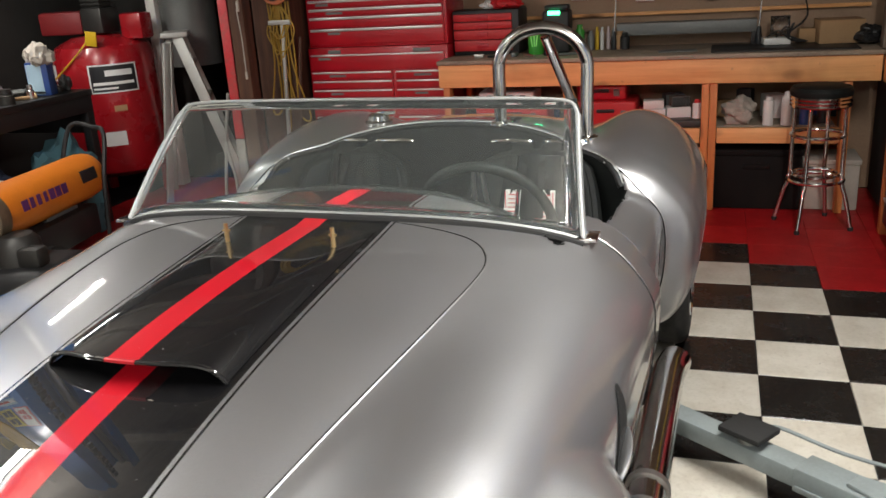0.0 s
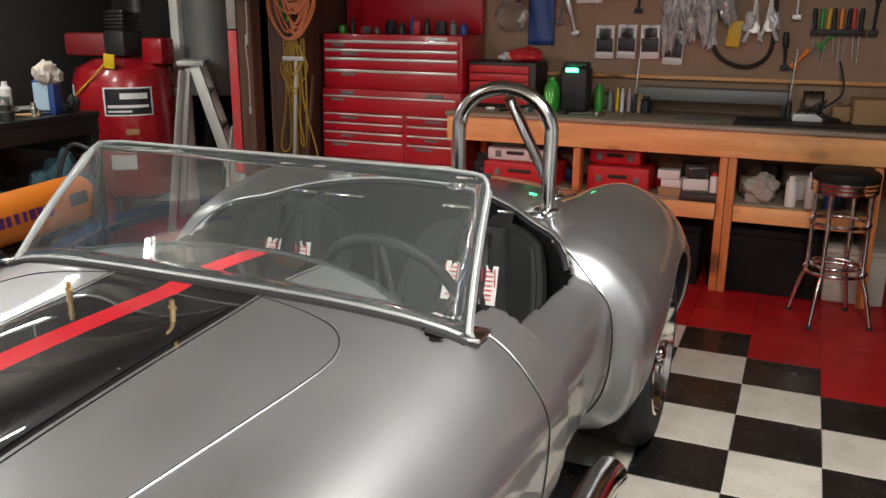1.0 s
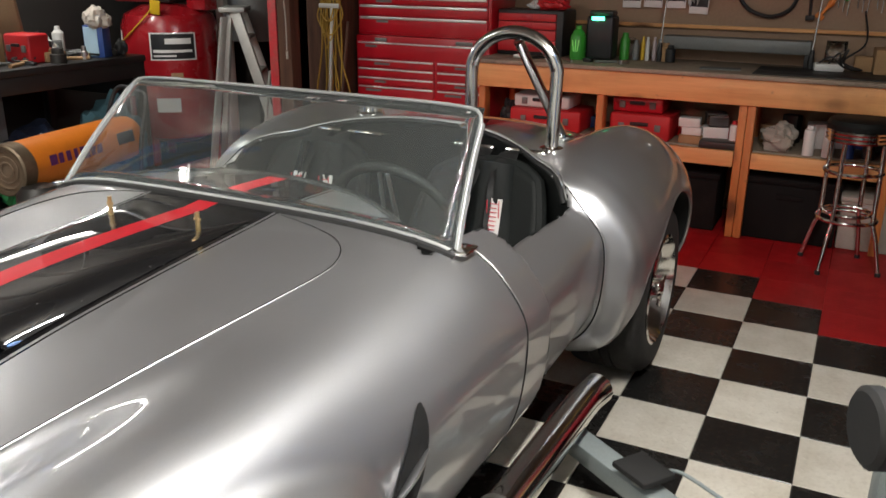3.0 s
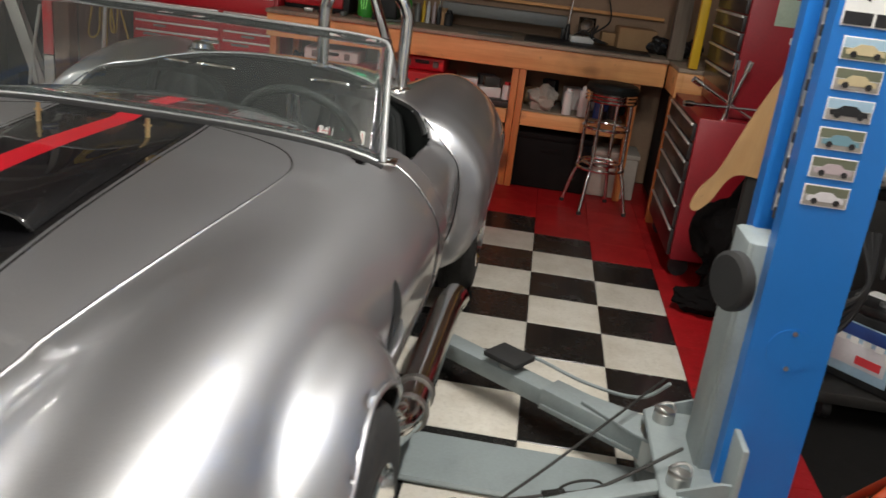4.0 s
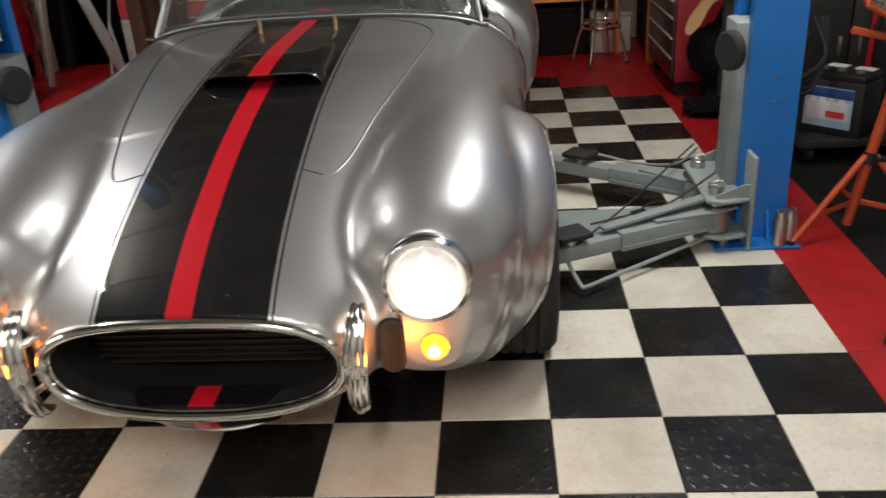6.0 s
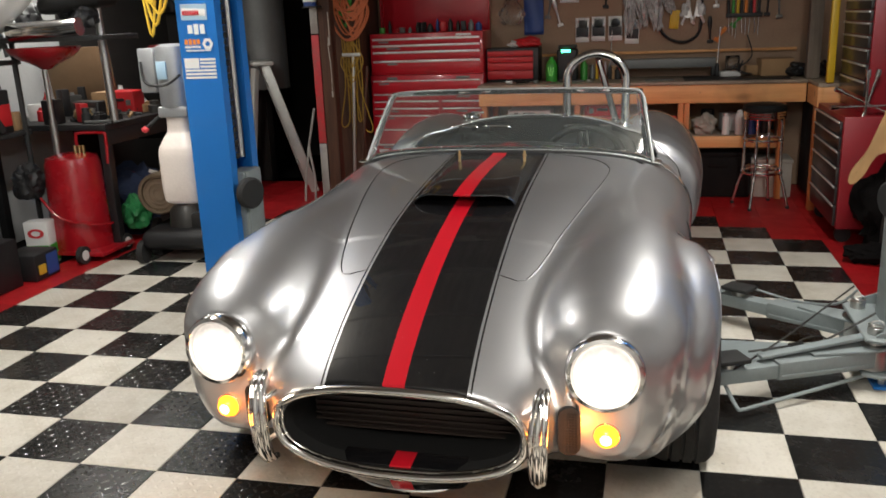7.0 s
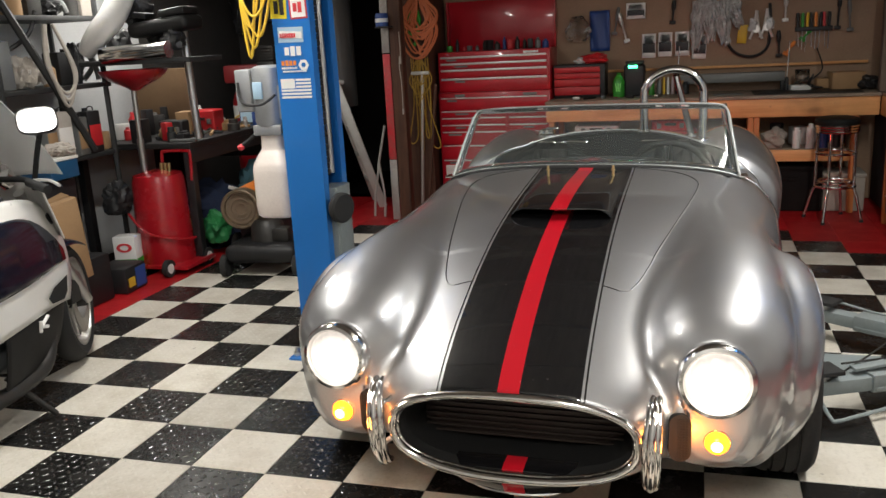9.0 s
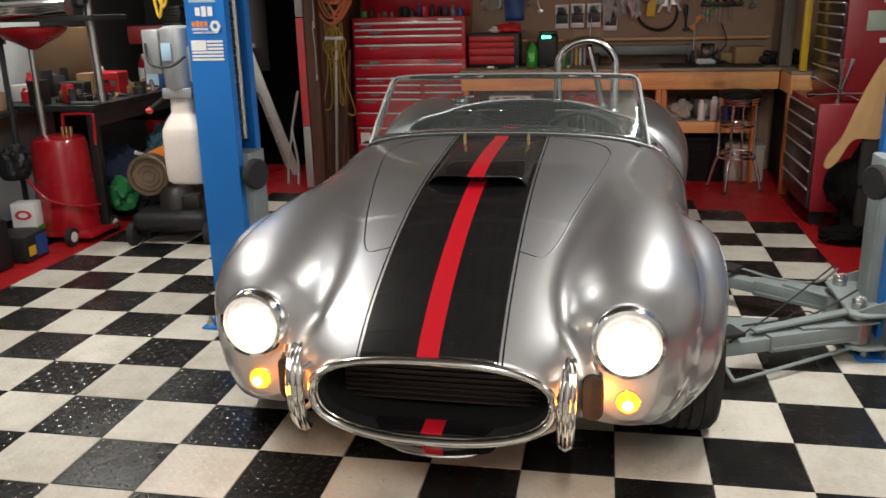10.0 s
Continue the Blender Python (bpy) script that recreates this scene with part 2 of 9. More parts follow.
nt_.links.new(math_node(nt_, "MULTIPLY", hot_, flute_), nt_.nodes["Principled BSDF"].inputs["Emission Strength"])
AMBERCORE = glow("indicator_core", (1.0, 0.66, 0.26), 6.0, (0.8, 0.4, 0.1))
AMBERGLOW = glow("indicator_glow", (1.0, 0.24, 0.012), 4.2, (0.8, 0.16, 0.01))
BRASS = mat("brass", (0.72, 0.52, 0.26), 0.3, 1.0, 0.4, relief=0.05)
WHITE_LABEL = mat("white_label", (0.75, 0.72, 0.68), 0.6, 0.0, 0.2)
RED_INK = mat("red_ink", (0.55, 0.03, 0.05), 0.6, 0.0, 0.2)


def tread_rubber(name):
    """Tyre rubber with fine cross cuts round the tread."""
    m, nt, b = nodes_of(name)
    sep = nt.nodes.new("ShaderNodeSeparateXYZ")
    nt.links.new(coords(nt), sep.inputs[0])
    ang = math_node(nt, "ARCTAN2", sep.outputs[1], sep.outputs[0])
    ang = math_node(nt, "ADD", ang, math_node(nt, "MULTIPLY", math_node(nt, "ABSOLUTE", sep.outputs[2]), 1.2))
    cut = math_node(nt, "ABSOLUTE", math_node(nt, "SUBTRACT", math_node(nt, "FRACT", math_node(nt, "MULTIPLY", ang, 9.0)), 0.5))
    rad = math_node(nt, "SQRT", math_node(nt, "ADD", math_node(nt, "POWER", math_node(nt, "ABSOLUTE", sep.outputs[0]), 2.0), math_node(nt, "POWER", math_node(nt, "ABSOLUTE", sep.outputs[1]), 2.0)))
    groove = math_node(nt, "MULTIPLY", math_node(nt, "LESS_THAN", cut, 0.07), math_node(nt, "GREATER_THAN", rad, 0.308))
    n = noise_node(nt, 60.0, 4)
    nt.links.new(mix_col(nt, ramp(nt, n, 0.4, 0.8), (0.013, 0.013, 0.013), (0.028, 0.026, 0.024)), b.inputs["Base Color"])
    b.inputs["Roughness"].default_value = 0.72
    bump(nt, b, math_node(nt, "SUBTRACT", math_node(nt, "MULTIPLY", n, 0.1), groove), 0.9, 0.006)
    return m


TREAD = tread_rubber("tyre_tread")

# ---- room ----
TILE = 0.305
WALL_L, WALL_R, WALL_B, WALL_F, CEIL = -5.0, 1.75, 4.90, -4.6, 2.85


def tile_mat(name, col, dirt, rough):
    """Moulded floor tile with a raised tread pattern, scuffed and dirty."""
    m, nt, b = nodes_of(name)
    info = nt.nodes.new("ShaderNodeObjectInfo")
    shift = nt.nodes.new("ShaderNodeVectorMath")
    shift.operation = "ADD"
    rnd = nt.nodes.new("ShaderNodeCombineXYZ")
    nt.links.new(math_node(nt, "MULTIPLY", info.outputs["Random"], 57.0), rnd.inputs[0])
    nt.links.new(math_node(nt, "MULTIPLY", info.outputs["Random"], 31.0), rnd.inputs[1])
    nt.links.new(coords(nt), shift.inputs[0])
    nt.links.new(rnd.outputs[0], shift.inputs[1])
    v = shift.outputs[0]
    n1, n2, n3 = noise_node(nt, 5.0, 5, 0.65, v), noise_node(nt, 60.0, 4, 0.6, v), noise_node(nt, 16.0, 2, 0.5, v)
    col1 = mix_col(nt, math_node(nt, "MULTIPLY", ramp(nt, n1, 0.42, 0.75), 0.65), col, dirt)
    col1 = mix_col(nt, math_node(nt, "MULTIPLY", ramp(nt, n2, 0.5, 0.8), 0.35), col1, tuple(x * 0.7 for x in dirt))
    col1 = mix_col(nt, math_node(nt, "MULTIPLY", ramp(nt, n3, 0.74, 0.78), 0.8), col1, (0.05, 0.04, 0.03))
    tone = math_node(nt, "ADD", math_node(nt, "MULTIPLY", info.outputs["Random"], 0.22), 0.86)
    hsv = nt.nodes.new("ShaderNodeHueSaturation")
    nt.links.new(tone, hsv.inputs["Value"])
    nt.links.new(col1, hsv.inputs["Color"])
    nt.links.new(hsv.outputs[0], b.inputs["Base Color"])
    # the tread bars are polished by feet, the ground between them stays dull
    sep = nt.nodes.new("ShaderNodeSeparateXYZ")
    nt.links.new(coords(nt), sep.inputs[0])
    worn = ramp(nt, sep.outputs[2], 0.0002, 0.0009)
    dull = math_node(nt, "ADD", math_node(nt, "MULTIPLY", n1, 0.35), rough - 0.02)
    nt.links.new(math_node(nt, "SUBTRACT", dull, math_node(nt, "MULTIPLY", worn, 0.17)), b.inputs["Roughness"])
    nt.links.new(math_node(nt, "ADD", math_node(nt, "MULTIPLY", worn, 0.65), 0.35), b.inputs["Specular IOR Level"])
    bump(nt, b, n2, 0.15, 0.0015)
    return m


TILE_BLACK = tile_mat("black_tile", (0.011, 0.011, 0.011), (0.027, 0.025, 0.022), 0.10)
TILE_WHITE = tile_mat("white_tile", (0.65, 0.615, 0.54), (0.40, 0.35, 0.27), 0.34)
TILE_RED = tile_mat("red_tile", (0.42, 0.010, 0.014), (0.22, 0.012, 0.012), 0.30)
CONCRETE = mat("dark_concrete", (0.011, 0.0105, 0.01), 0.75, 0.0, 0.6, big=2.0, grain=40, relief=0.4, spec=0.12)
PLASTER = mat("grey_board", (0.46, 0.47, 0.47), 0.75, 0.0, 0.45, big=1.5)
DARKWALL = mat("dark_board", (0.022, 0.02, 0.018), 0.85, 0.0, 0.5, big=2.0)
PEGWOOD = mat("brown_hardboard", (0.31, 0.20, 0.125), 0.6, 0.0, 0.45, big=2.5, grain=60)
CEILWOOD = wood("ceiling_boards", (0.30, 0.275, 0.245), (0.20, 0.18, 0.155), 0.8, 1)
FIXTURE = mat("white_enamel", (0.7, 0.7, 0.68), 0.4, 0.0, 0.2)

bm = B()
box(bm, ((WALL_L + WALL_R) / 2, (WALL_B + WALL_F) / 2, -0.06), (WALL_R - WALL_L + 0.4, WALL_B - WALL_F + 0.4, 0.10), 0)
floor = single("floor", bm, CONCRETE, "checkered floor of moulded tiles with a red border", "floor", kind="structure")


def wall(name, c, s, m, label, rot=(0, 0, 0)):
    bm = B()
    box(bm, c, s, 0)
    return single(name, bm, m, label, "wall", kind="structure")


HY, HZ = (WALL_B + WALL_F) / 2, CEIL / 2
wall("wall_west", (WALL_L - 0.06, (WALL_F + 3.3) / 2 - 0.07, HZ), (0.12, 3.3 - WALL_F + 0.14, CEIL), PLASTER, "grey boarded garage wall behind shelving")
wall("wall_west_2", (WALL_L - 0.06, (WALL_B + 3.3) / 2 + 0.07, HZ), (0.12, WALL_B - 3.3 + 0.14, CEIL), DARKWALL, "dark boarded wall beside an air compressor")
wall("wall_east", (WALL_R + 0.06, HY, HZ), (0.12, WALL_B - WALL_F + 0.3, CEIL), PLASTER, "pale grey garage wall")
wall("wall_north", ((-2.95 + WALL_R) / 2, WALL_B + 0.06, HZ), (WALL_R + 2.95, 0.12, CEIL), PEGWOOD, "brown hardboard back wall above the bench")
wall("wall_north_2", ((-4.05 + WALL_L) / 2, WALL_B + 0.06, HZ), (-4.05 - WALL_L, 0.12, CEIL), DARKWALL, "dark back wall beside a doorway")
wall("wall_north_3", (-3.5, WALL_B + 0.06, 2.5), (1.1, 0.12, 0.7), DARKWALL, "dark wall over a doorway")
# the unlit room's darkness is put into the near-black colour of its walls
wall("wall_far", (-3.5, WALL_B + 1.6, HZ), (2.2, 0.12, CEIL), DARKWALL, "near-black wall standing in for the dark of an unlit room")
wall("wall_far_2", (-4.55, WALL_B + 0.85, HZ), (0.10, 1.4, CEIL), DARKWALL, "near-black side wall standing in for the dark of an unlit room")
wall("wall_far_3", (-2.45, WALL_B + 0.85, HZ), (0.10, 1.4, CEIL), DARKWALL, "near-black side wall standing in for the dark of an unlit room")
wall("wall_south", ((WALL_L + WALL_R) / 2, WALL_F - 0.06, HZ), (WALL_R - WALL_L + 0.3, 0.12, CEIL), FIXTURE, "grey garage door wall")
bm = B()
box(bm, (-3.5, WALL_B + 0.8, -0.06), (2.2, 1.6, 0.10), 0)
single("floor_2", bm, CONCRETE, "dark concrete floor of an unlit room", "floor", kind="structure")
bm = B()
box(bm, ((WALL_L + WALL_R) / 2, HY + 0.8, CEIL + 0.05), (WALL_R - WALL_L + 0.4, WALL_B - WALL_F + 2.0, 0.10), 0)
for k in range(12):
    box(bm, ((WALL_L + WALL_R) / 2, WALL_F + 0.4 + k * 0.8, CEIL - 0.06), (WALL_R - WALL_L, 0.045, 0.12), 0.004)
single("ceiling", bm, CEILWOOD, "pale bare wooden ceiling boards on joists", "ceiling", kind="structure")
TUBEGLOW = glow("tube_glow", (1.0, 0.95, 0.88), 6.0)
for at, rot, power in TUBES:
    fx = thing("ceiling_light", "white enamel twin-tube ceiling light, switched on", "ceiling light", (at[0], at[1], at[2] + 0.02), (0, 0, rot), "ceiling lights")
    bm = B()
    box(bm, (0, 0, 0.045), (1.50, 0.18, 0.05), 0.01)
    part("housing", bm, FIXTURE, fx)
    for x in (-0.6, 0.6):
        bm = B()
        rod(bm, (x, 0, 0.06), (x, 0, CEIL - at[2] - 0.02), 0.005, n=6)
        part("chain", bm, FIXTURE, fx)
    for y in (-0.045, 0.045):
        bm = B()
        rod(bm, (-0.70, y, 0.008), (0.70, y, 0.008), 0.013)
        part("tube", bm, TUBEGLOW, fx, "glowing tube")

# ---- the roadster ----
# Car space: x across, y from nose to tail, z up; the form is a smooth union of lofted shapes.
def curve(table, y):
    """A smooth line through (y, value) rows."""
    ys, vs = np.array([r[0] for r in table]), np.array([r[1] for r in table])
    d = np.gradient(vs, ys)
    y = np.clip(y, ys[0], ys[-1])
    i = np.clip(np.searchsorted(ys, y) - 1, 0, len(ys) - 2)
    h = ys[i + 1] - ys[i]
    t = (y - ys[i]) / h
    return (2 * t**3 - 3 * t**2 + 1) * vs[i] + (t**3 - 2 * t**2 + t) * h * d[i] + (3 * t**2 - 2 * t**3) * vs[i + 1] + (t**3 - t**2) * h * d[i + 1]


def loft(rows, n_up, n_dn, x, y, z):
    """Signed distance (about) of a tube along y. rows: y, centre x, half width, top, crown drop, bottom."""
    c = [curve([(r[0], r[k]) for r in rows], y) for k in range(1, 6)]
    cx, rx, top, drop, bot = c
    zc = top - drop
    dz = z - zc
    up = dz > 0
    rz = np.where(up, drop, np.maximum(zc - bot, 0.03))
    n = np.where(up, n_up, n_dn)
    q = (np.abs((x - cx) / rx) ** n + np.abs(dz / rz) ** n) ** (1 / n)
    d = (q - 1) * np.minimum(rx, drop)
    ends = np.maximum(rows[0][0] - y, y - rows[-1][0])
    return np.where(ends > 0, np.sqrt(np.maximum(d, 0) ** 2 + ends**2) + 0.3 * ends, np.maximum(d, -10))


def join(a, b, k):
    h = np.clip(0.5 + 0.5 * (b - a) / k, 0, 1)
    return b + (a - b) * h - k * h * (1 - h)


FRONT_AXLE, REAR_AXLE, HUB = 0.14, 2.43, 0.325
CENTRE = [  # hood and nose
    (-0.640, 0, 0.350, 0.540, 0.13, 0.270), (-0.60, 0, 0.395, 0.567, 0.15, 0.25), (-0.5, 0, 0.46, 0.622, 0.17, 0.225), (-0.3, 0, 0.50, 0.704, 0.18, 0.20),
    (0.0, 0, 0.55, 0.790, 0.18, 0.19), (0.3, 0, 0.60, 0.842, 0.18, 0.19), (0.6, 0, 0.68, 0.872, 0.17, 0.19), (0.9, 0, 0.72, 0.894, 0.17, 0.19), (1.05, 0, 0.73, 0.906, 0.17, 0.19),
    (1.3, 0, 0.74, 0.90, 0.17, 0.19)]
WING = [  # front wings, from the headlamps back
    (-0.535, 0.550, 0.100, 0.680, 0.100, 0.33), (-0.49, 0.552, 0.150, 0.718, 0.14, 0.29), (-0.42, 0.558, 0.185, 0.752, 0.17, 0.27), (-0.25, 0.565, 0.212, 0.795, 0.20, 0.25),
    (-0.05, 0.570, 0.210, 0.818, 0.21, 0.24), (0.15, 0.572, 0.206, 0.822, 0.21, 0.22), (0.35, 0.570, 0.205, 0.814, 0.20, 0.2), (0.6, 0.56, 0.20, 0.80, 0.18, 0.2),
    (0.9, 0.54, 0.19, 0.79, 0.16, 0.2), (1.2, 0.53, 0.18, 0.78, 0.15, 0.2)]
FLARE = [  # flared wheel openings, front
    (-0.40, 0.61, 0.12, 0.585, 0.14, 0.25), (-0.26, 0.650, 0.175, 0.655, 0.18, 0.25), (-0.06, 0.668, 0.208, 0.722, 0.20, 0.25), (0.14, 0.674, 0.212, 0.742, 0.20, 0.24), (0.30, 0.672, 0.209, 0.726, 0.20, 0.24),
    (0.43, 0.675, 0.178, 0.680, 0.18, 0.25), (0.50, 0.665, 0.150, 0.645, 0.15, 0.27), (0.545, 0.64, 0.12, 0.60, 0.12, 0.3)]
FLANK = [  # doors and sills
    (0.25, 0, 0.72, 0.74, 0.2, 0.185), (0.6, 0, 0.765, 0.785, 0.2, 0.185), (1.0, 0, 0.785, 0.815, 0.2, 0.185), (1.5, 0, 0.785, 0.80, 0.2, 0.185), (1.9, 0, 0.778, 0.83, 0.2, 0.185),
    (2.3, 0, 0.78, 0.87, 0.2, 0.2)]
HAUNCH = [  # rear wings
    (1.872, 0.61, 0.170, 0.780, 0.20, 0.30), (1.898, 0.62, 0.226, 0.808, 0.24, 0.26), (1.95, 0.625, 0.256, 0.840, 0.26, 0.24), (2.03, 0.628, 0.268, 0.866, 0.28, 0.22), (2.18, 0.63, 0.280, 0.896, 0.30, 0.22), (2.4, 0.63, 0.283, 0.910, 0.31, 0.22),
    (2.6, 0.625, 0.277, 0.897, 0.30, 0.22), (2.85, 0.61, 0.248, 0.842, 0.27, 0.25), (3.1, 0.56, 0.20, 0.745, 0.19, 0.3), (3.25, 0.53, 0.12, 0.66, 0.12, 0.4)]
TAIL = [
    (1.9, 0, 0.62, 0.905, 0.17, 0.2), (2.1, 0, 0.60, 0.918, 0.19, 0.2), (2.4, 0, 0.57, 0.905, 0.20, 0.2), (2.7, 0, 0.55, 0.865, 0.20, 0.22), (3.0, 0, 0.52, 0.79, 0.20, 0.27),
    (3.2, 0, 0.46, 0.71, 0.18, 0.33), (3.3, 0, 0.38, 0.64, 0.14, 0.38)]


def solid(x, y, z):
    d = join(loft(CENTRE, 2.5, 3.0, x, y - 0.15 * x * x * (y < 0), z), loft(WING, 2.05, 2.6, x, y, z), 0.055)
    d = join(d, loft(FLANK, 2.6, 3.2, x, y, z), 0.05)
    d = join(d, loft(FLARE, 2.7, 2.8, x, y, z), 0.022)
    e = join(loft(TAIL, 2.4, 3.0, x, y, z), loft(HAUNCH, 1.8, 2.8, x, y, z), 0.055)
    return join(d, e, 0.022)


def side_edge(y):
    """Half width of the cockpit opening along the doors."""
    return 0.605 + 0.062 * np.clip((y - 1.1) / 0.8, 0, 1)


def hollows(x, y, z):
    """What is cut out: wheel wells, mouth, cockpit, brake ducts, wing vents."""
    w1 = np.maximum(np.hypot(y - FRONT_AXLE, z - HUB) - 0.352, 0.52 - x)
    w2 = np.maximum(np.hypot((y - REAR_AXLE) / np.where(y < REAR_AXLE, 1.25 + 0.5 * np.clip(0.45 - z, 0, 0.25), 1.0), z - HUB) - 0.376, 0.59 - x)
    mouth = np.maximum(((np.abs(x / 0.338) ** 2.5 + np.abs((z - 0.400) / 0.116) ** 2.5) ** 0.4 - 1) * 0.116, y + 0.28)
    ends = np.maximum(1.285 - 0.75 * x * x - y, y - 2.195 + 0.75 * x * x)
    pit = np.maximum(-join(-ends, side_edge(y) - x, 0.035), 0.30 - z)
    under = z - 0.175
    return w1, w2, mouth, pit, under


def body_field(x, y, z):
    x = np.abs(x)
    d = solid(x, y, z)
    for h in hollows(x, y, z):
        d = np.maximum(d, -h)
    return d


def car_top(x, y):
    """Height of the car's upper skin."""
    lo, hi = np.full(np.shape(x), 0.45), np.full(np.shape(x), 1.1)
    for _ in range(26):
        mid = (lo + hi) / 2
        inside = solid(np.abs(x), y, mid) < 0
        lo, hi = np.where(inside, mid, lo), np.where(inside, hi, mid)
    return lo


def car_side(y, z):
    """Half width of the car's skin at a height."""
    lo, hi = np.full(np.shape(y), 0.3), np.full(np.shape(y), 1.1)
    for _ in range(26):
        mid = (lo + hi) / 2
        inside = solid(mid, y, z) < 0
        lo, hi = np.where(inside, mid, lo), np.where(inside, hi, mid)
    return lo


def car_nose(x, z):
    """How far forward the nose reaches."""
    lo, hi = np.full(np.shape(x), -0.9), np.full(np.shape(x), -0.1)
    for _ in range(26):
        mid = (lo + hi) / 2
        inside = solid(np.abs(x), mid, z) < 0
        lo, hi = np.where(inside, lo, mid), np.where(inside, mid, hi)
    return hi


def skin_mesh(name, field, lo, hi, step):
    """The zero surface of a field, one vertex in each cell that it crosses, pulled onto the surface."""
    ax = [np.arange(a, b + step, step) for a, b in zip(lo, hi)]
    g = np.empty([len(a) for a in ax])
    for i, x in enumerate(ax[0]):
        yy, zz = np.meshgrid(ax[1], ax[2], indexing="ij")
        g[i] = field(np.full(yy.shape, x), yy, zz)
    s = g < 0
    cells = np.zeros([n - 1 for n in g.shape], int)
    for dx in (0, 1):
        for dy in (0, 1):
            for dz in (0, 1):
                cells += s[dx : dx + cells.shape[0], dy : dy + cells.shape[1], dz : dz + cells.shape[2]]
    live = (cells > 0) & (cells < 8)
    idx = np.full(cells.shape, -1)
    idx[live] = np.arange(live.sum())
    pts = np.argwhere(live) * step + np.array(lo) + step / 2
    e = 1e-4
    for _ in range(5):
        f = field(*pts.T)
        gr = np.stack([(field(*(pts + e * np.eye(3)[k]).T) - field(*(pts - e * np.eye(3)[k]).T)) / (2 * e) for k in range(3)], 1)
        move = -f[:, None] * gr / np.maximum((gr**2).sum(1, keepdims=True), 0.05)
        size = np.linalg.norm(move, axis=1, keepdims=True)
        pts = pts + move * np.minimum(1, 0.35 * step / np.maximum(size, 1e-9))
    quads = []
    for k in range(3):
        a, b = [(1, 2), (2, 0), (0, 1)][k]
        sl0, sl1 = [slice(None)] * 3, [slice(None)] * 3
        sl0[k], sl1[k] = slice(0, -1), slice(1, None)
        cross = s[tuple(sl0)] != s[tuple(sl1)]
        at = np.argwhere(cross)
        at = at[(at[:, a] > 0) & (at[:, b] > 0) & (at[:, a] < g.shape[a] - 1) & (at[:, b] < g.shape[b] - 1)]
        first = s[tuple(at.T)]
        ea, eb = np.eye(3, dtype=int)[a], np.eye(3, dtype=int)[b]
        q = np.stack([idx[tuple((at - o).T)] for o in (0 * ea, ea, ea + eb, eb)], 1)
        q[~first] = q[~first][:, ::-1]
        quads.append(q)
    quads = np.concatenate(quads)
    quads = quads[(quads >= 0).all(1)]
    me = bpy.data.meshes.new(name)
    me.from_pydata(pts.tolist(), [], quads.tolist())
    me.polygons.foreach_set("use_smooth", np.ones(len(quads), bool))
    return me, pts, quads


CAR_AT = pose(-1.1365, 0, 0, 0, 0, -0.75)
car = thing("roadster", "silver two-seat open roadster with black and red stripes, headlamps lit", "car")
car.matrix_world = CAR_AT
shell, pts, quads = skin_mesh("body", body_field, (-0.98, -0.74, 0.14), (0.98, 3.40, 1.0), 0.0125)
for mt in (PAINT, BLACKHOLE, LEATHER):
    shell.materials.append(mt)
mid = pts[quads].mean(1)
hw = hollows(np.abs(mid[:, 0]), mid[:, 1], mid[:, 2])
slot = np.zeros(len(quads), int)
for h, k in zip(hw, (1, 1, 1, 2, 1)):
    slot[h < 0.004] = k
shell.polygons.foreach_set("material_index", slot)
body = new("body", shell)
body.parent = car
tagged(body, "silver lacquered bodywork with a black band and red stripe")


class Lookup:
    """A table of a two-way function, read between its rows."""

    def __init__(self, fn, a0, a1, b0, b1, step):
        self.a0, self.b0, self.step = a0, b0, step
        a, b = np.meshgrid(np.arange(a0, a1 + step, step), np.arange(b0, b1 + step, step), indexing="ij")
        self.v = fn(a, b)

    def __call__(self, a, b):
        i, j = (a - self.a0) / self.step, (b - self.b0) / self.step
        i, j = min(max(i, 0), self.v.shape[0] - 1.001), min(max(j, 0), self.v.shape[1] - 1.001)
        m, n = int(i), int(j)
        s, t = i - m, j - n
        v = self.v
        return float((v[m, n] * (1 - s) + v[m + 1, n] * s) * (1 - t) + (v[m, n + 1] * (1 - s) + v[m + 1, n + 1] * s) * t)


TOPS = Lookup(car_top, 0.0, 0.90, -0.62, 2.9, 0.01)
SIDES = Lookup(car_side, -0.5, 3.2, 0.19, 0.86, 0.01)


def on_top(x, y, up=0.0):
    return Vector((x, y, TOPS(abs(x), y) + up))


def on_side(y, z, out=0.0, s=1):
    return Vector((s * (SIDES(y, z) + out), y, z))


def on_ray(y, angle, out=0.0, s=1):
    """The skin met by a ray from within, in the plane across the car at y."""
    dx, dz = math.cos(radians(angle)), math.sin(radians(angle))
    lo, hi = 0.05, 0.9
    for _ in range(22):
        m_ = (lo + hi) / 2
        inside = solid(np.array([0.42 + dx * m_]), np.array([y]), np.array([0.52 + dz * m_]))[0] < 0
        lo, hi = (m_, hi) if inside else (lo, m_)
    return Vector((s * (0.42 + dx * (lo + out)), y, 0.52 + dz * (lo + out)))


# shut lines: thin dark beads sunk in the skin, with a fine bright lip
def seam(name, pts, parent, r=0.0028):
    bm = B()
    sweep(bm, pts, r, 6)
    return part(name, bm, TRIM, parent)


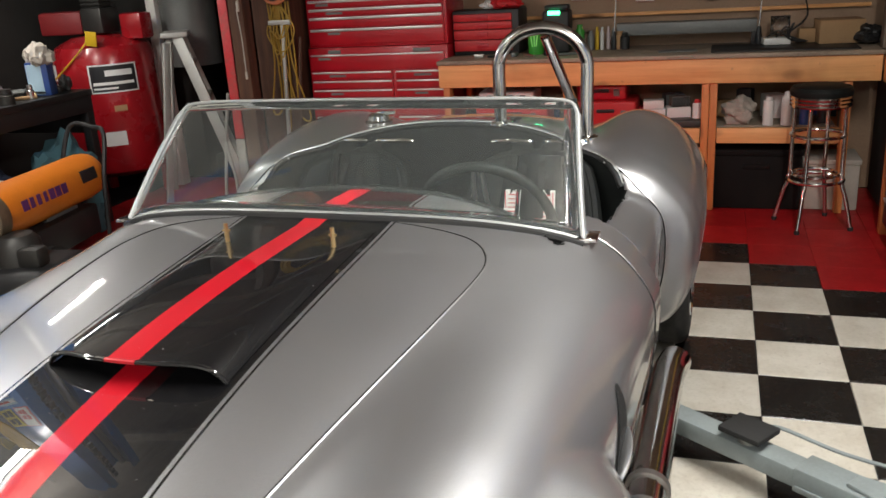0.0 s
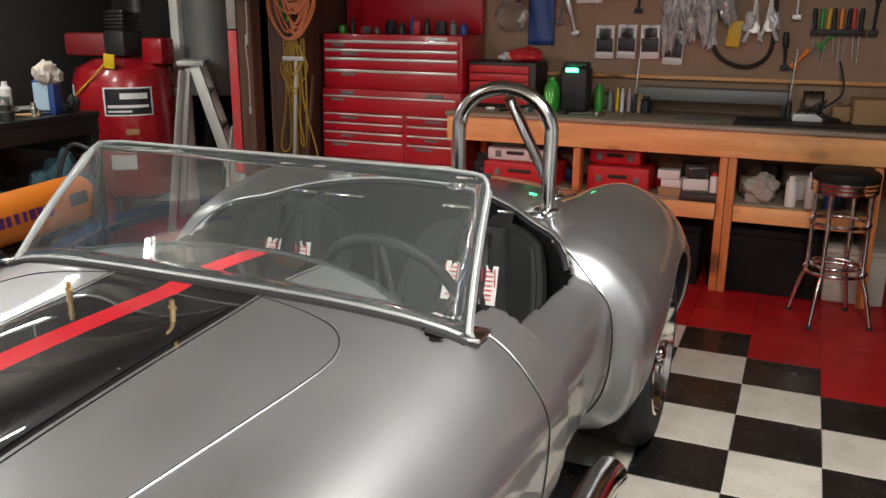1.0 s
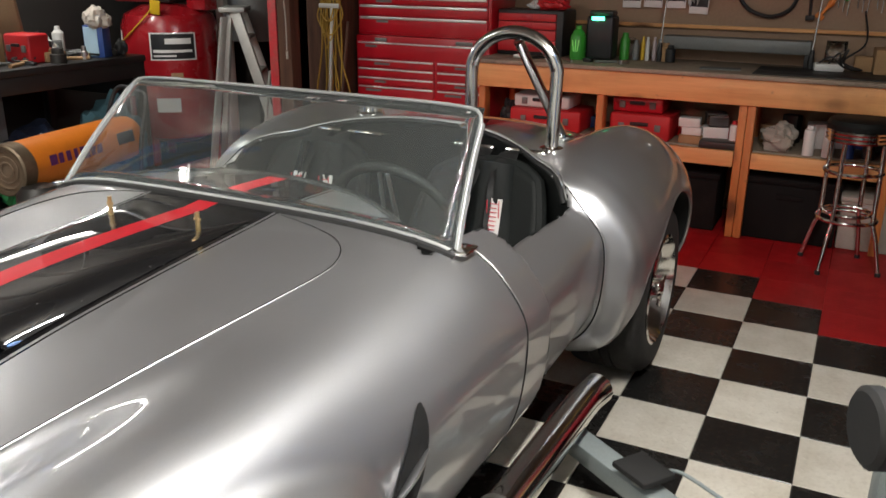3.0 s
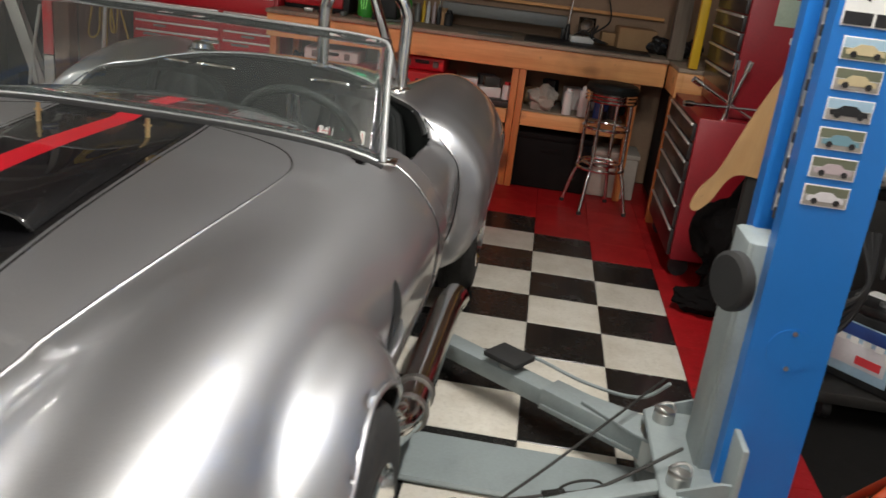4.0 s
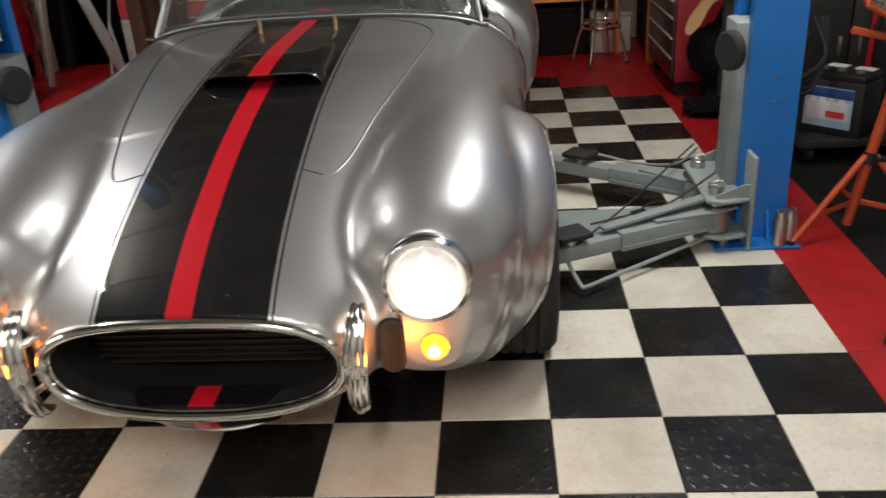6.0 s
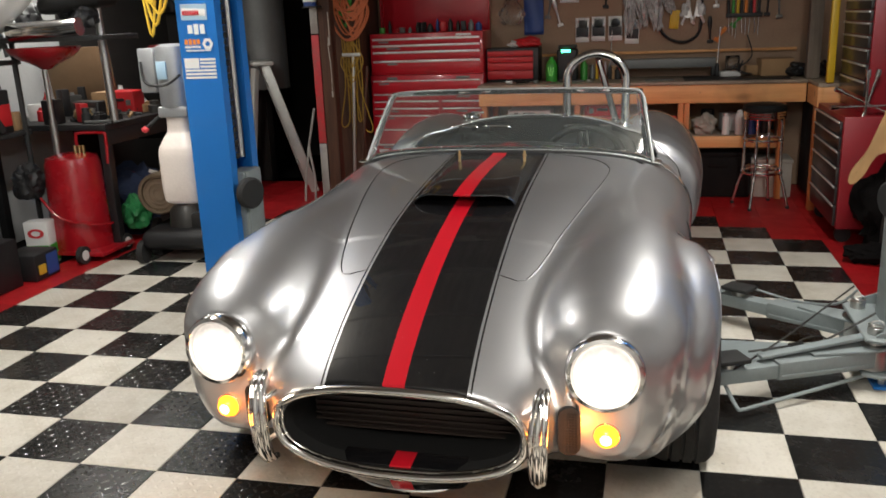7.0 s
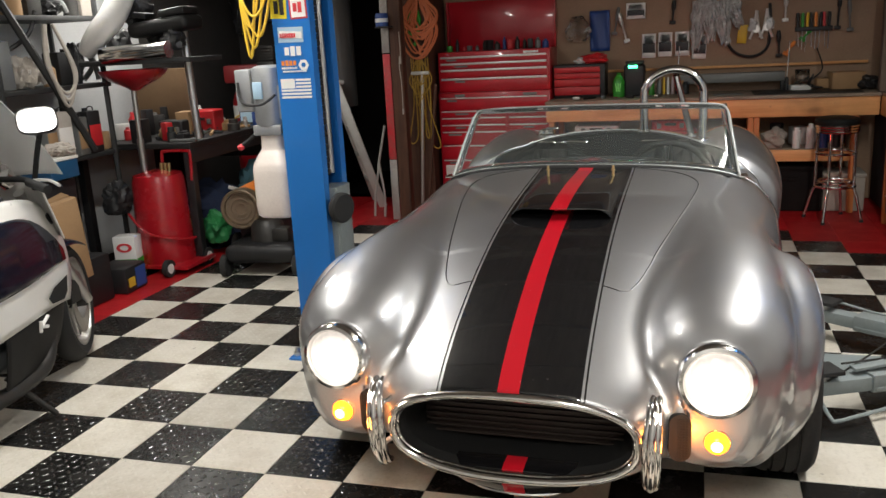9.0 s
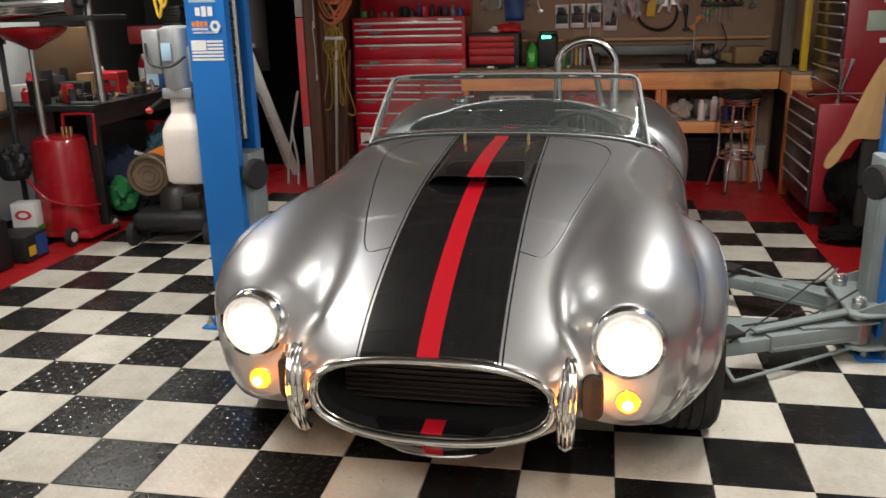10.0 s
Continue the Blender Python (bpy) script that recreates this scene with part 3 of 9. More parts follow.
def hood_line(s):
    way = [(0.206, -0.208), (0.240, -0.216), (0.270, -0.220), (0.300, -0.195), (0.335, -0.08), (0.40, 0.25), (0.452, 0.55), (0.478, 0.76), (0.472, 0.86), (0.43, 0.93), (0.35, 0.965), (0.215, 0.99)]
    return [on_top(s * p.x, p.y, 0.0004) for p in smooth_path([(x, y, 0) for x, y in way], 10)]


LIP = mat("bare_edge", (0.55, 0.55, 0.55), 0.42, 1.0, 0.2, relief=0)
for s in (-1, 1):
    seam("hood_shut_line", hood_line(s), car, 0.0018)
    bm = B()
    sweep(bm, [p + Vector((s * 0.003, 0, 0.0004)) for p in hood_line(s)], 0.0015, 6)
    part("hood_edge", bm, LIP, car)
    # door lines
    fwd = [on_ray(1.135 + 0.02 * math.sin(radians(a)), a, 0.0, s) for a in range(62, -44, -6)]
    aft = [on_ray(1.866 + 0.045 * max(0.0, (a - 28) / 34) ** 1.5, a, 0.0, s) for a in range(-42, 64, 5)]
    seam("door_shut_line", smooth_path(fwd + [on_ray(y, -43, 0.0, s) for y in (1.24, 1.45, 1.68)] + aft, 4), car)
    # bright beads added along the door edges, standing in for their highlights
    for way, thick in (([p + Vector((0, 0.004, 0.001)) for p in fwd[:7]], 0.0026), ([p + Vector((0, 0.006, 0.002)) for p in aft[::-1][:-2]], 0.005)):
        bm = B()
        sweep(bm, smooth_path(way, 4), thick, 6)
        part("door_edge", bm, LIP, car)

# hood scoop
def scoop_skin(i, j):
    x = (i - 0.5) * 0.37
    y = 0.265 + 0.66 * j
    side = 1 - abs(2 * i - 1) ** 9
    h = 0.038 * side * (1 - j**1.5) * (1 - 0.10 * abs(2 * i - 1) ** 2)
    yy = y - 0.030 * (1 - abs(2 * i - 1) ** 2) * (1 - j)
    p = on_top(x, yy, 0.0015)
    return p + Vector((0, 0, h))


bm = B()
g = sheet(bm, scoop_skin, 40, 26)
lip = [row[0].co.copy() for row in g]
scoop = part("hood_scoop", bm, PAINT, car, "gloss black hood scoop open to the front", recalc=True)
scoop.data.flip_normals() if scoop.data.polygons[500].normal.z < 0 else None
bm = B()
sweep(bm, lip, 0.0045, 8)
part("scoop_lip", bm, PAINT, scoop)
bm = B()
sheet(bm, lambda i, j: on_top((i - 0.5) * 0.33, 0.40, 0.0) + Vector((0, 0, 0.020 * j)), 12, 2)
part("scoop_throat", bm, BLACKHOLE, scoop)

# hood pins
for x, y in ((0.137, 0.80), (-0.137, 0.80)):
    bm = B()
    p = on_top(x, y)
    rod(bm, p, p + Vector((0, 0, 0.004)), 0.014)
    rod(bm, p, p + Vector((0, 0, 0.055)), 0.006, 0.005)
    rod(bm, p + Vector((-0.009, 0, 0.038)), p + Vector((0.009, 0, 0.038)), 0.003)
    part("hood_pin", bm, BRASS, car, "brass hood pin")

# mouth: chrome surround, black grille behind
def oval(rx, rz, n, zc, k=72):
    out = []
    for i in range(k):
        a = 2 * math.pi * i / k
        c, s = math.cos(a), math.sin(a)
        out.append((rx * math.copysign(abs(c) ** (2 / n), c), zc + rz * math.copysign(abs(s) ** (2 / n), s)))
    return out


def mouth_y(x):
    return -0.648 + 0.16 * x * x


bm = B()
sweep(bm, [(x, mouth_y(x) - 0.006 + 0.10 * max(0, 0.40 - z), z) for x, z in oval(0.353, 0.129, 2.5, 0.400)], 0.0128, 12, closed=True)
surround = part("grille_surround", bm, CHROME, car, "polished chrome oval surround of the mouth")
bm = B()
sweep(bm, [(x, mouth_y(x) + 0.006 + 0.10 * max(0, 0.40 - z), z) for x, z in oval(0.343, 0.120, 2.5, 0.400)], 0.0065, 10, closed=True)
part("mouth_liner", bm, CHROME, surround)
bm = B()
A_, Z_ = oval(0.345, 0.121, 2.5, 0.400), oval(0.312, 0.098, 2.5, 0.400)
sheet(bm, lambda i, j: Vector((A_[round(i * 72) % 72][0] * (1 - j) + Z_[round(i * 72) % 72][0] * j, mouth_y(A_[round(i * 72) % 72][0]) + 0.10 * max(0, 0.40 - A_[round(i * 72) % 72][1]) + 0.28 * j, A_[round(i * 72) % 72][1] * (1 - j) + Z_[round(i * 72) % 72][1] * j)), 72, 6)
part("mouth_duct", bm, TRIM, surround, "black mouth duct")
bm = B()
for k in range(9):
    z = 0.325 + 0.0185 * k
    box(bm, (0, -0.475, z), (0.60, 0.012, 0.004), 0)
box(bm, (0, -0.445, 0.40), (0.62, 0.02, 0.19), 0.004)
part("radiator_grille", bm, mat("brown_radiator", (0.050, 0.036, 0.030), 0.4, 0.4, 0.5, big=7), car, "black slatted radiator behind the mouth")
bm = B()
box(bm, (0, -0.585, 0.2905), (0.40, 0.075, 0.006), 0.002, (4, 0, 0))
part("mouth_floor", bm, PAINT, car, "body-coloured floor of the mouth")
# chin under the mouth
bm = B()
sheet(bm, lambda i, j: Vector(((i - 0.5) * (0.42 - 0.10 * j), -0.634 + 0.30 * ((i - 0.5) * 0.5) ** 2 * 2 + 0.02 * j + 0.02 * j * j, 0.270 - 0.07 * j)), 24, 6)
part("chin", bm, PAINT, car)
bm = B()
sweep(bm, [((k / 20 - 0.5) * 0.32, -0.594 + 0.15 * ((k / 20 - 0.5)) ** 2, 0.199 + 0.03 * abs(2 * k / 20 - 1) ** 6) for k in range(21)], 0.005, 8)
part("chin_edge", bm, CHROME, car)

# bumper overriders with three ribs each
for s in (-1, 1):
    over = thing("overrider", "", "")
    over.parent = car
    for dx, dy in ((-0.0142, 0.004), (0, -0.007), (0.0142, 0.004)):
        bm = B()
        way = [(s * 0.397 + dx * 0.6, -0.602 + dy, 0.537), (s * 0.395 + dx * 0.75, -0.645 + dy, 0.518), (s * 0.390 + dx, -0.672 + dy, 0.44), (s * 0.388 + dx * 0.9, -0.668 + dy, 0.35), (s * 0.386 + dx * 0.7, -0.64 + dy, 0.292), (s * 0.386 + dx * 0.5, -0.60 + dy, 0.275)]
        sweep(bm, smooth_path(way, 6), lambda t: 0.0128 - 0.005 * abs(2 * t - 1) ** 3, 10)
        part("rib", bm, CHROME, over, "chrome rib")
    for z in (0.47, 0.345):
        bm = B()
        rod(bm, (s * 0.39, -0.66, z), (s * 0.36, -0.56, z), 0.009)
        part("bracket", bm, CHROME, over)

# headlamps and indicators
for s in (-1, 1):
    m = Matrix.Translation((s * 0.550, -0.548, 0.578)) @ pose(0, 0, 0, 86, 0, 0) @ pose(0, 0, 0, 0, s * 3, 0)
    bm = B()
    lathe(bm, [(0.098, -0.05), (0.104, 0.0), (0.1045, 0.020), (0.098, 0.034), (0.088, 0.036), (0.082, 0.028), (0.081, 0.008)], 40, m)
    ring = part("headlamp_ring", bm, CHROME, car, "chrome headlamp rim")
    bm = B()
    lathe(bm, [(0.083, 0.020), (0.070, 0.032), (0.048, 0.041), (0.025, 0.0455), (0.0, 0.047)], 36, m)
    part("headlamp_lens", bm, HEADGLOW, ring, "lit warm white headlamp lens")
    yt = float(car_nose(np.array([0.555]), np.array([0.388]))[0])
    m = Matrix.Translation((s * 0.555, yt + 0.004, 0.388)) @ pose(0, 0, 0, 90, 0, 0)
    bm = B()
    lathe(bm, [(0.038, -0.012), (0.038, 0.003), (0.035, 0.006), (0.033, 0.004)], 28, m)
    ring = part("indicator_ring", bm, CHROME, car)
    bm = B()
    lathe(bm, [(0.033, 0.006), (0.028, 0.022), (0.016, 0.032), (0.0, 0.034)], 24, m)
    part("indicator_lens", bm, AMBERGLOW, ring, "lit amber indicator lens")
    bm = B()
    lathe(bm, [(0.019, 0.029), (0.013, 0.0345), (0.0, 0.0365)], 18, m)
    part("indicator_core", bm, AMBERCORE, ring, "bright middle of the lit lens")
    # brake duct, a black plate painted as the shaded upright slot, with mesh
    yd = float(car_nose(np.array([0.462]), np.array([0.40]))[0])
    bm = B()
    slab(bm, [(0.030 * math.cos(a) * 1.0, 0.040 * math.copysign(1, math.sin(a)) + 0.030 * math.sin(a)) for a in np.linspace(0.01, 2 * math.pi - 0.01, 26)], -0.03, 0.004, Matrix.Translation((s * 0.458, yd - 0.012, 0.402)) @ pose(0, 0, 0, 90, 0, s * 10))
    duct = part("brake_duct", bm, BLACKHOLE, car, "black mesh brake duct")
    bm = B()
    for k in range(-3, 4):
        rod(bm, (s * 0.455 + 0.008 * k, yd - 0.017, 0.345), (s * 0.455 + 0.008 * k, yd - 0.017, 0.460), 0.0012, n=5)
    for k in range(-7, 8):
        rod(bm, (s * 0.455 - 0.027, yd - 0.017, 0.402 + 0.008 * k), (s * 0.455 + 0.027, yd - 0.017, 0.402 + 0.008 * k), 0.0012, n=5)
    part("duct_mesh", bm, TRIM, duct)

# wheels
def wheel(y, s, width, r=0.325):
    w = thing("wheel", "", "")
    w.parent = car
    out = 0.866 if y < 1 else 0.852
    w.matrix_local = Matrix.Translation((s * (out - width / 2), y, HUB)) @ pose(0, 0, 0, 0, s * 90, 0)
    h = width / 2
    bm = B()
    lathe(bm, [(0.205, -h), (0.25, -h - 0.006), (0.295, -h), (r - 0.008, -h + 0.02), (r, -h + 0.045), (r, -0.042), (r - 0.008, -0.040), (r - 0.008, -0.032), (r, -0.030), (r, -0.004), (r - 0.008, -0.002), (r - 0.008, 0.006), (r, 0.008), (r, 0.034), (r - 0.008, 0.036), (r - 0.008, 0.044), (r, 0.046), (r, h - 0.045), (r - 0.008, h - 0.02), (0.295, h), (0.25, h + 0.006), (0.205, h)], 64)
    part("tyre", bm, TREAD, w, "black tyre with blocked tread")
    bm = B()
    lathe(bm, [(0.207, -h), (0.20, h - 0.02), (0.211, h + 0.004), (0.203, h + 0.008), (0.19, h - 0.012), (0.175, h - 0.05), (0.16, h - 0.075), (0.06, h - 0.055), (0.055, h - 0.03), (0.0, h - 0.03)], 48)
    rim = part("rim", bm, CHROME, w, "polished alloy rim")
    for k in range(6):
        a = 2 * math.pi * k / 6
        bm = B()
        box(bm, (0.115 * math.cos(a), 0.115 * math.sin(a), h - 0.052), (0.14, 0.042, 0.03), 0.008, (0, 0, math.degrees(a)))
        part("spoke", bm, STEEL, rim)
    bm = B()
    lathe(bm, [(0.04, h - 0.03), (0.036, h), (0.02, h + 0.012), (0.0, h + 0.014)], 20)
    for a in (0, 120, 240):
        box(bm, (0.04 * math.cos(radians(a)), 0.04 * math.sin(radians(a)), h), (0.06, 0.018, 0.016), 0.005, (0, 0, a))
    part("spinner", bm, CHROME, rim)
    return w


for s in (-1, 1):
    wheel(FRONT_AXLE, s, 0.20)
    wheel(REAR_AXLE, s, 0.28)
    # rolled lips of the wheel openings
    for yc, rr, reach in ((FRONT_AXLE, 0.355, 1.0), (REAR_AXLE, 0.379, 1.25)):
        way = []
        for k in range(41):
            a = math.pi * (-0.08 + 1.16 * k / 40)
            z = HUB + rr * math.sin(a)
            y = yc + rr * math.cos(a) * (reach + 0.5 * min(max(0.45 - z, 0), 0.25) * (reach > 1) if math.cos(a) < 0 else 1.0)
            if z > 0.21:
                way.append(on_side(y, z, -0.006, s))
        bm = B()
        sweep(bm, way, 0.007, 8)
        part("arch_lip", bm, PAINT, car)
    # side pipes with their headers
    bm = B()
    way = smooth_path([(s * 0.70, 0.50, 0.40), (s * 0.79, 0.60, 0.335), (s * 0.815, 0.76, 0.262), (s * 0.818, 1.0, 0.243), (s * 0.818, 1.4, 0.236), (s * 0.822, 1.62, 0.236), (s * 0.838, 1.72, 0.24)], 8)
    sweep(bm, way, lambda t: 0.034 if t < 0.35 else (0.034 + 0.016 * min(1, (t - 0.35) / 0.06)), 16)
    pipe = part("side_pipe", bm, CHROME, car, "chromed side exhaust pipe")
    for dy, dz in ((0.0, 0.0), (0.05, -0.03), (0.10, -0.06)):
        bm = B()
        sweep(bm, smooth_path([(s * 0.68, 0.53 + dy, 0.43 + dz), (s * 0.785, 0.64 + dy, 0.36 + dz), (s * 0.812, 0.80 + dy, 0.27)], 6), 0.022, 10)
        part("header", bm, CHROME, pipe)
    for y in (0.86, 0.97):
        bm = B()
        rod(bm, (s * 0.818, y, 0.2445), (s * 0.818, y + 0.02, 0.2440), 0.056, n=20)
        part("collar", bm, STEEL, pipe)
    bm = B()
    sweep(bm, [on_side(y, 0.245, 0.002, s) for y in np.linspace(0.62, 1.80, 24)], 0.008, 8)
    part("sill_strip", bm, CHROME, car, "bright sill strip")
    # black plug at the pipe's end, painted as its shaded bore
    bm = B()
    rod(bm, (s * 0.824, 1.66, 0.2365), (s * 0.8405, 1.724, 0.2402), 0.043, n=16)
    part("pipe_bore", bm, BLACKHOLE, pipe)
    # wing vent: a leaf-shaped gill, its hollow's shade painted as a black patch, with a strut
    bm = B()
    leaf = [(0.545, 0.47), (0.535, 0.53), (0.565, 0.60), (0.625, 0.665), (0.672, 0.690), (0.668, 0.62), (0.645, 0.545), (0.595, 0.48)]
    ring_ = smooth_path([(y, z, 0) for y, z in leaf], 4, True)
    rows_ = [[bm.verts.new(on_side(0.605 + (p.x - 0.605) * q, 0.58 + (p.y - 0.58) * q, 0.003, s)) for p in ring_] for q in (1.0, 0.75, 0.5, 0.25)]
    for A, C in zip(rows_, rows_[1:]):
        for k in range(len(A)):
            bm.faces.new((A[k], A[(k + 1) % len(A)], C[(k + 1) % len(A)], C[k]))
    bm.faces.new(rows_[-1])
    vent = part("wing_vent", bm, BLACKHOLE, car, "dark gill vent behind the front wheel")
    bm = B()
    sweep(bm, smooth_path([on_side(0.535, 0.545, 0.004, s), on_side(0.595, 0.575, 0.010, s), on_side(0.660, 0.600, 0.004, s)], 5), lambda t: 0.006 + 0.016 * math.sin(math.pi * t), 8, flat=0.4)
    part("vent_strut", bm, PAINT, vent)

# windscreen: frame, glass, side stanchions
def base_pt(i):
    x = (i - 0.5) * 1.30
    y = 1.012 + 0.074 * (abs(2 * i - 1) ** 2.2)
    return on_top(x, y, 0.006)


def top_pt(i):
    a = 2 * i - 1
    return Vector((a * 0.592, 1.285 + 0.075 * a * a, 1.150 - 0.014 * a * a))


def screen_pt(i, j):
    p, q = base_pt(i), top_pt(i)
    return p.lerp(q, j) + Vector((0, -0.015 * math.sin(math.pi * j), 0))


ALLOY = mat("dull_alloy", (0.42, 0.43, 0.425), 0.52, 0.8, 0.3, relief=0.03)
screen = thing("windscreen", "", "")
screen.parent = car
loop = [screen_pt(k / 28, 0) for k in range(29)]
side_r = [screen_pt(1, j) for j in (0.15, 0.3, 0.45, 0.6, 0.75, 0.87)]
side_l = [screen_pt(0, j) for j in (0.87, 0.75, 0.6, 0.45, 0.3, 0.15)]
upper = [screen_pt(1 - k / 28, 0.985 + 0.015 * min(1, 8 * min(k / 28, 1 - k / 28))) for k in range(1, 28)]
bm = B()
sweep(bm, loop, 0.0055, 10, flat=0.8)
part("lower_rail", bm, ALLOY, screen, "dull alloy lower screen rail")
bm = B()
sweep(bm, [p + Vector((0, -0.014, -0.008)) for p in loop], 0.0115, 8)
part("screen_seal", bm, RUBBER, screen, "black rubber seal")
bm = B()
sweep(bm, smooth_path([screen_pt(1, 0)] + side_r + [screen_pt(0.985, 0.97)] + upper[1:-1] + [screen_pt(0.015, 0.97)] + side_l + [screen_pt(0, 0)], 3), 0.0052, 10)
part("frame", bm, ALLOY, screen, "slim dull alloy screen frame")
bm = B()
sheet(bm, lambda i, j: screen_pt(0.001 + 0.998 * i, 0.004 + 0.992 * j), 36, 12)
pane = part("pane", bm, WINDGLASS, screen, "clear curved windscreen glass")
thick = pane.modifiers.new("thickness", "SOLIDIFY")
thick.thickness = 0.005
pane.visible_shadow = False
for s in (0, 1):
    bm = B()
    sweep(bm, [screen_pt(s, j) + Vector((0, 0.004, 0)) for j in (0.0, 0.15, 0.3, 0.45, 0.6, 0.75, 0.88)], 0.009, 10, flat=0.6)
    part("side_post", bm, ALLOY, screen)
    bm = B()
    p = screen_pt(s, 0)
    sx = 1 if s else -1
    box(bm, p + Vector((sx * 0.008, 0.018, 0.004)), (0.05, 0.07, 0.010), 0.003)
    part("stanchion_foot", bm, CHROME, screen)

# cockpit edge: a padded roll along the scuttle, a bright bead round the rear
def rear_pt(a, up=0.001):
    x = 0.645 * a
    return on_top(x, 2.197 - 0.75 * x * x - 0.02 * a**10, up)


bm = B()
sweep(bm, [on_top(0.57 * (k / 20 - 1), 1.289 - 0.75 * (0.57 * (k / 20 - 1)) ** 2, -0.002) for k in range(41)], 0.010, 8)
part("dash_roll", bm, TRIM, car, "black padded roll along the scuttle")
bm = B()
sweep(bm, [rear_pt(k / 30 - 1, -0.004) + Vector((0, -0.006, 0)) for k in range(61)], 0.010, 8)
part("cockpit_rim", bm, TRIM, car, "black padded cockpit edge")
bm = B()
sweep(bm, [rear_pt(k / 30 - 1, 0.004) + Vector((0, 0.005, 0)) for k in range(61)], 0.0085, 8)
part("rim_trim", bm, LIP, car, "thin bright bead round the cockpit")

# roll hoop over the driver's seat
hoop = thing("roll_hoop", "", "")
hoop.parent = car
xl, xr = 0.165, 0.485
bl, br = on_top(xl, 2.19), on_top(xr, 2.17)
xc, rr, zt = (xl + xr) / 2, (xr - xl) / 2, 1.255
way = [bl, Vector((xl, 2.19, 1.0))] + [Vector((xc - rr * math.cos(math.pi * k / 14), 2.19, zt - rr + 0.02 + (rr - 0.02) * math.sin(math.pi * k / 14))) for k in range(15)] + [Vector((xr, 2.18, 1.0)), br]
bm = B()
sweep(bm, smooth_path(way, 3), 0.0235, 14)
part("hoop", bm, CHROME, hoop, "chromed steel hoop")
bm = B()
rod(bm, (xc + 0.01, 2.20, zt - 0.03), on_top(0.42, 2.48), 0.019)
part("brace", bm, CHROME, hoop, "chromed diagonal brace")
for p in (bl, br, on_top(0.42, 2.48)):
    bm = B()
    lathe(bm, [(0.0, 0.012), (0.03, 0.012), (0.042, 0.007), (0.044, 0.0)], 20, Matrix.Translation(p))
    part("hoop_foot", bm, CHROME, hoop)

# tail lamps, lit
TAILGLOW = glow("tail_lamp_glow", (1.0, 0.03, 0.02), 38.0, (0.5, 0.01, 0.01))
for s in (-1, 1):
    bm = B()
    lathe(bm, [(0.052, -0.09), (0.052, 0.010), (0.046, 0.016)], 24, Matrix.Translation((s * 0.50, 3.345, 0.56)) @ pose(0, 0, 0, -90, 0, 0))
    ring = part("tail_lamp_ring", bm, CHROME, car)
    bm = B()
    lathe(bm, [(0.047, 0.010), (0.036, 0.03), (0.0, 0.04)], 24, Matrix.Translation((s * 0.50, 3.345, 0.56)) @ pose(0, 0, 0, -90, 0, 0))
    part("tail_lamp_lens", bm, TAILGLOW, ring, "lit red tail lamp lens")

# filler cap, seat-belt bars, deck catches
bm = B()
p = on_top(-0.45, 2.49)
lathe(bm, [(0.060, -0.01), (0.060, 0.022), (0.05, 0.030), (0.046, 0.048), (0.03, 0.058), (0.0, 0.060)], 24, Matrix.Translation(p))
box(bm, p + Vector((0.04, -0.01, 0.060)), (0.08, 0.022, 0.014), 0.004)
part("filler_cap", bm, CHROME, car, "chrome quick-release fuel cap")
for x in (-0.40, -0.215, 0.235, 0.43):
    bm = B()
    z = 0.875
    yb = 2.075
    sweep(bm, smooth_path([(x - 0.07, yb + 0.02, z - 0.01), (x - 0.062, yb - 0.012, z), (x + 0.062, yb - 0.012, z), (x + 0.07, yb + 0.02, z - 0.01)], 5), 0.008, 8)
    part("belt_bar", bm, CHROME, car, "chrome harness bar")

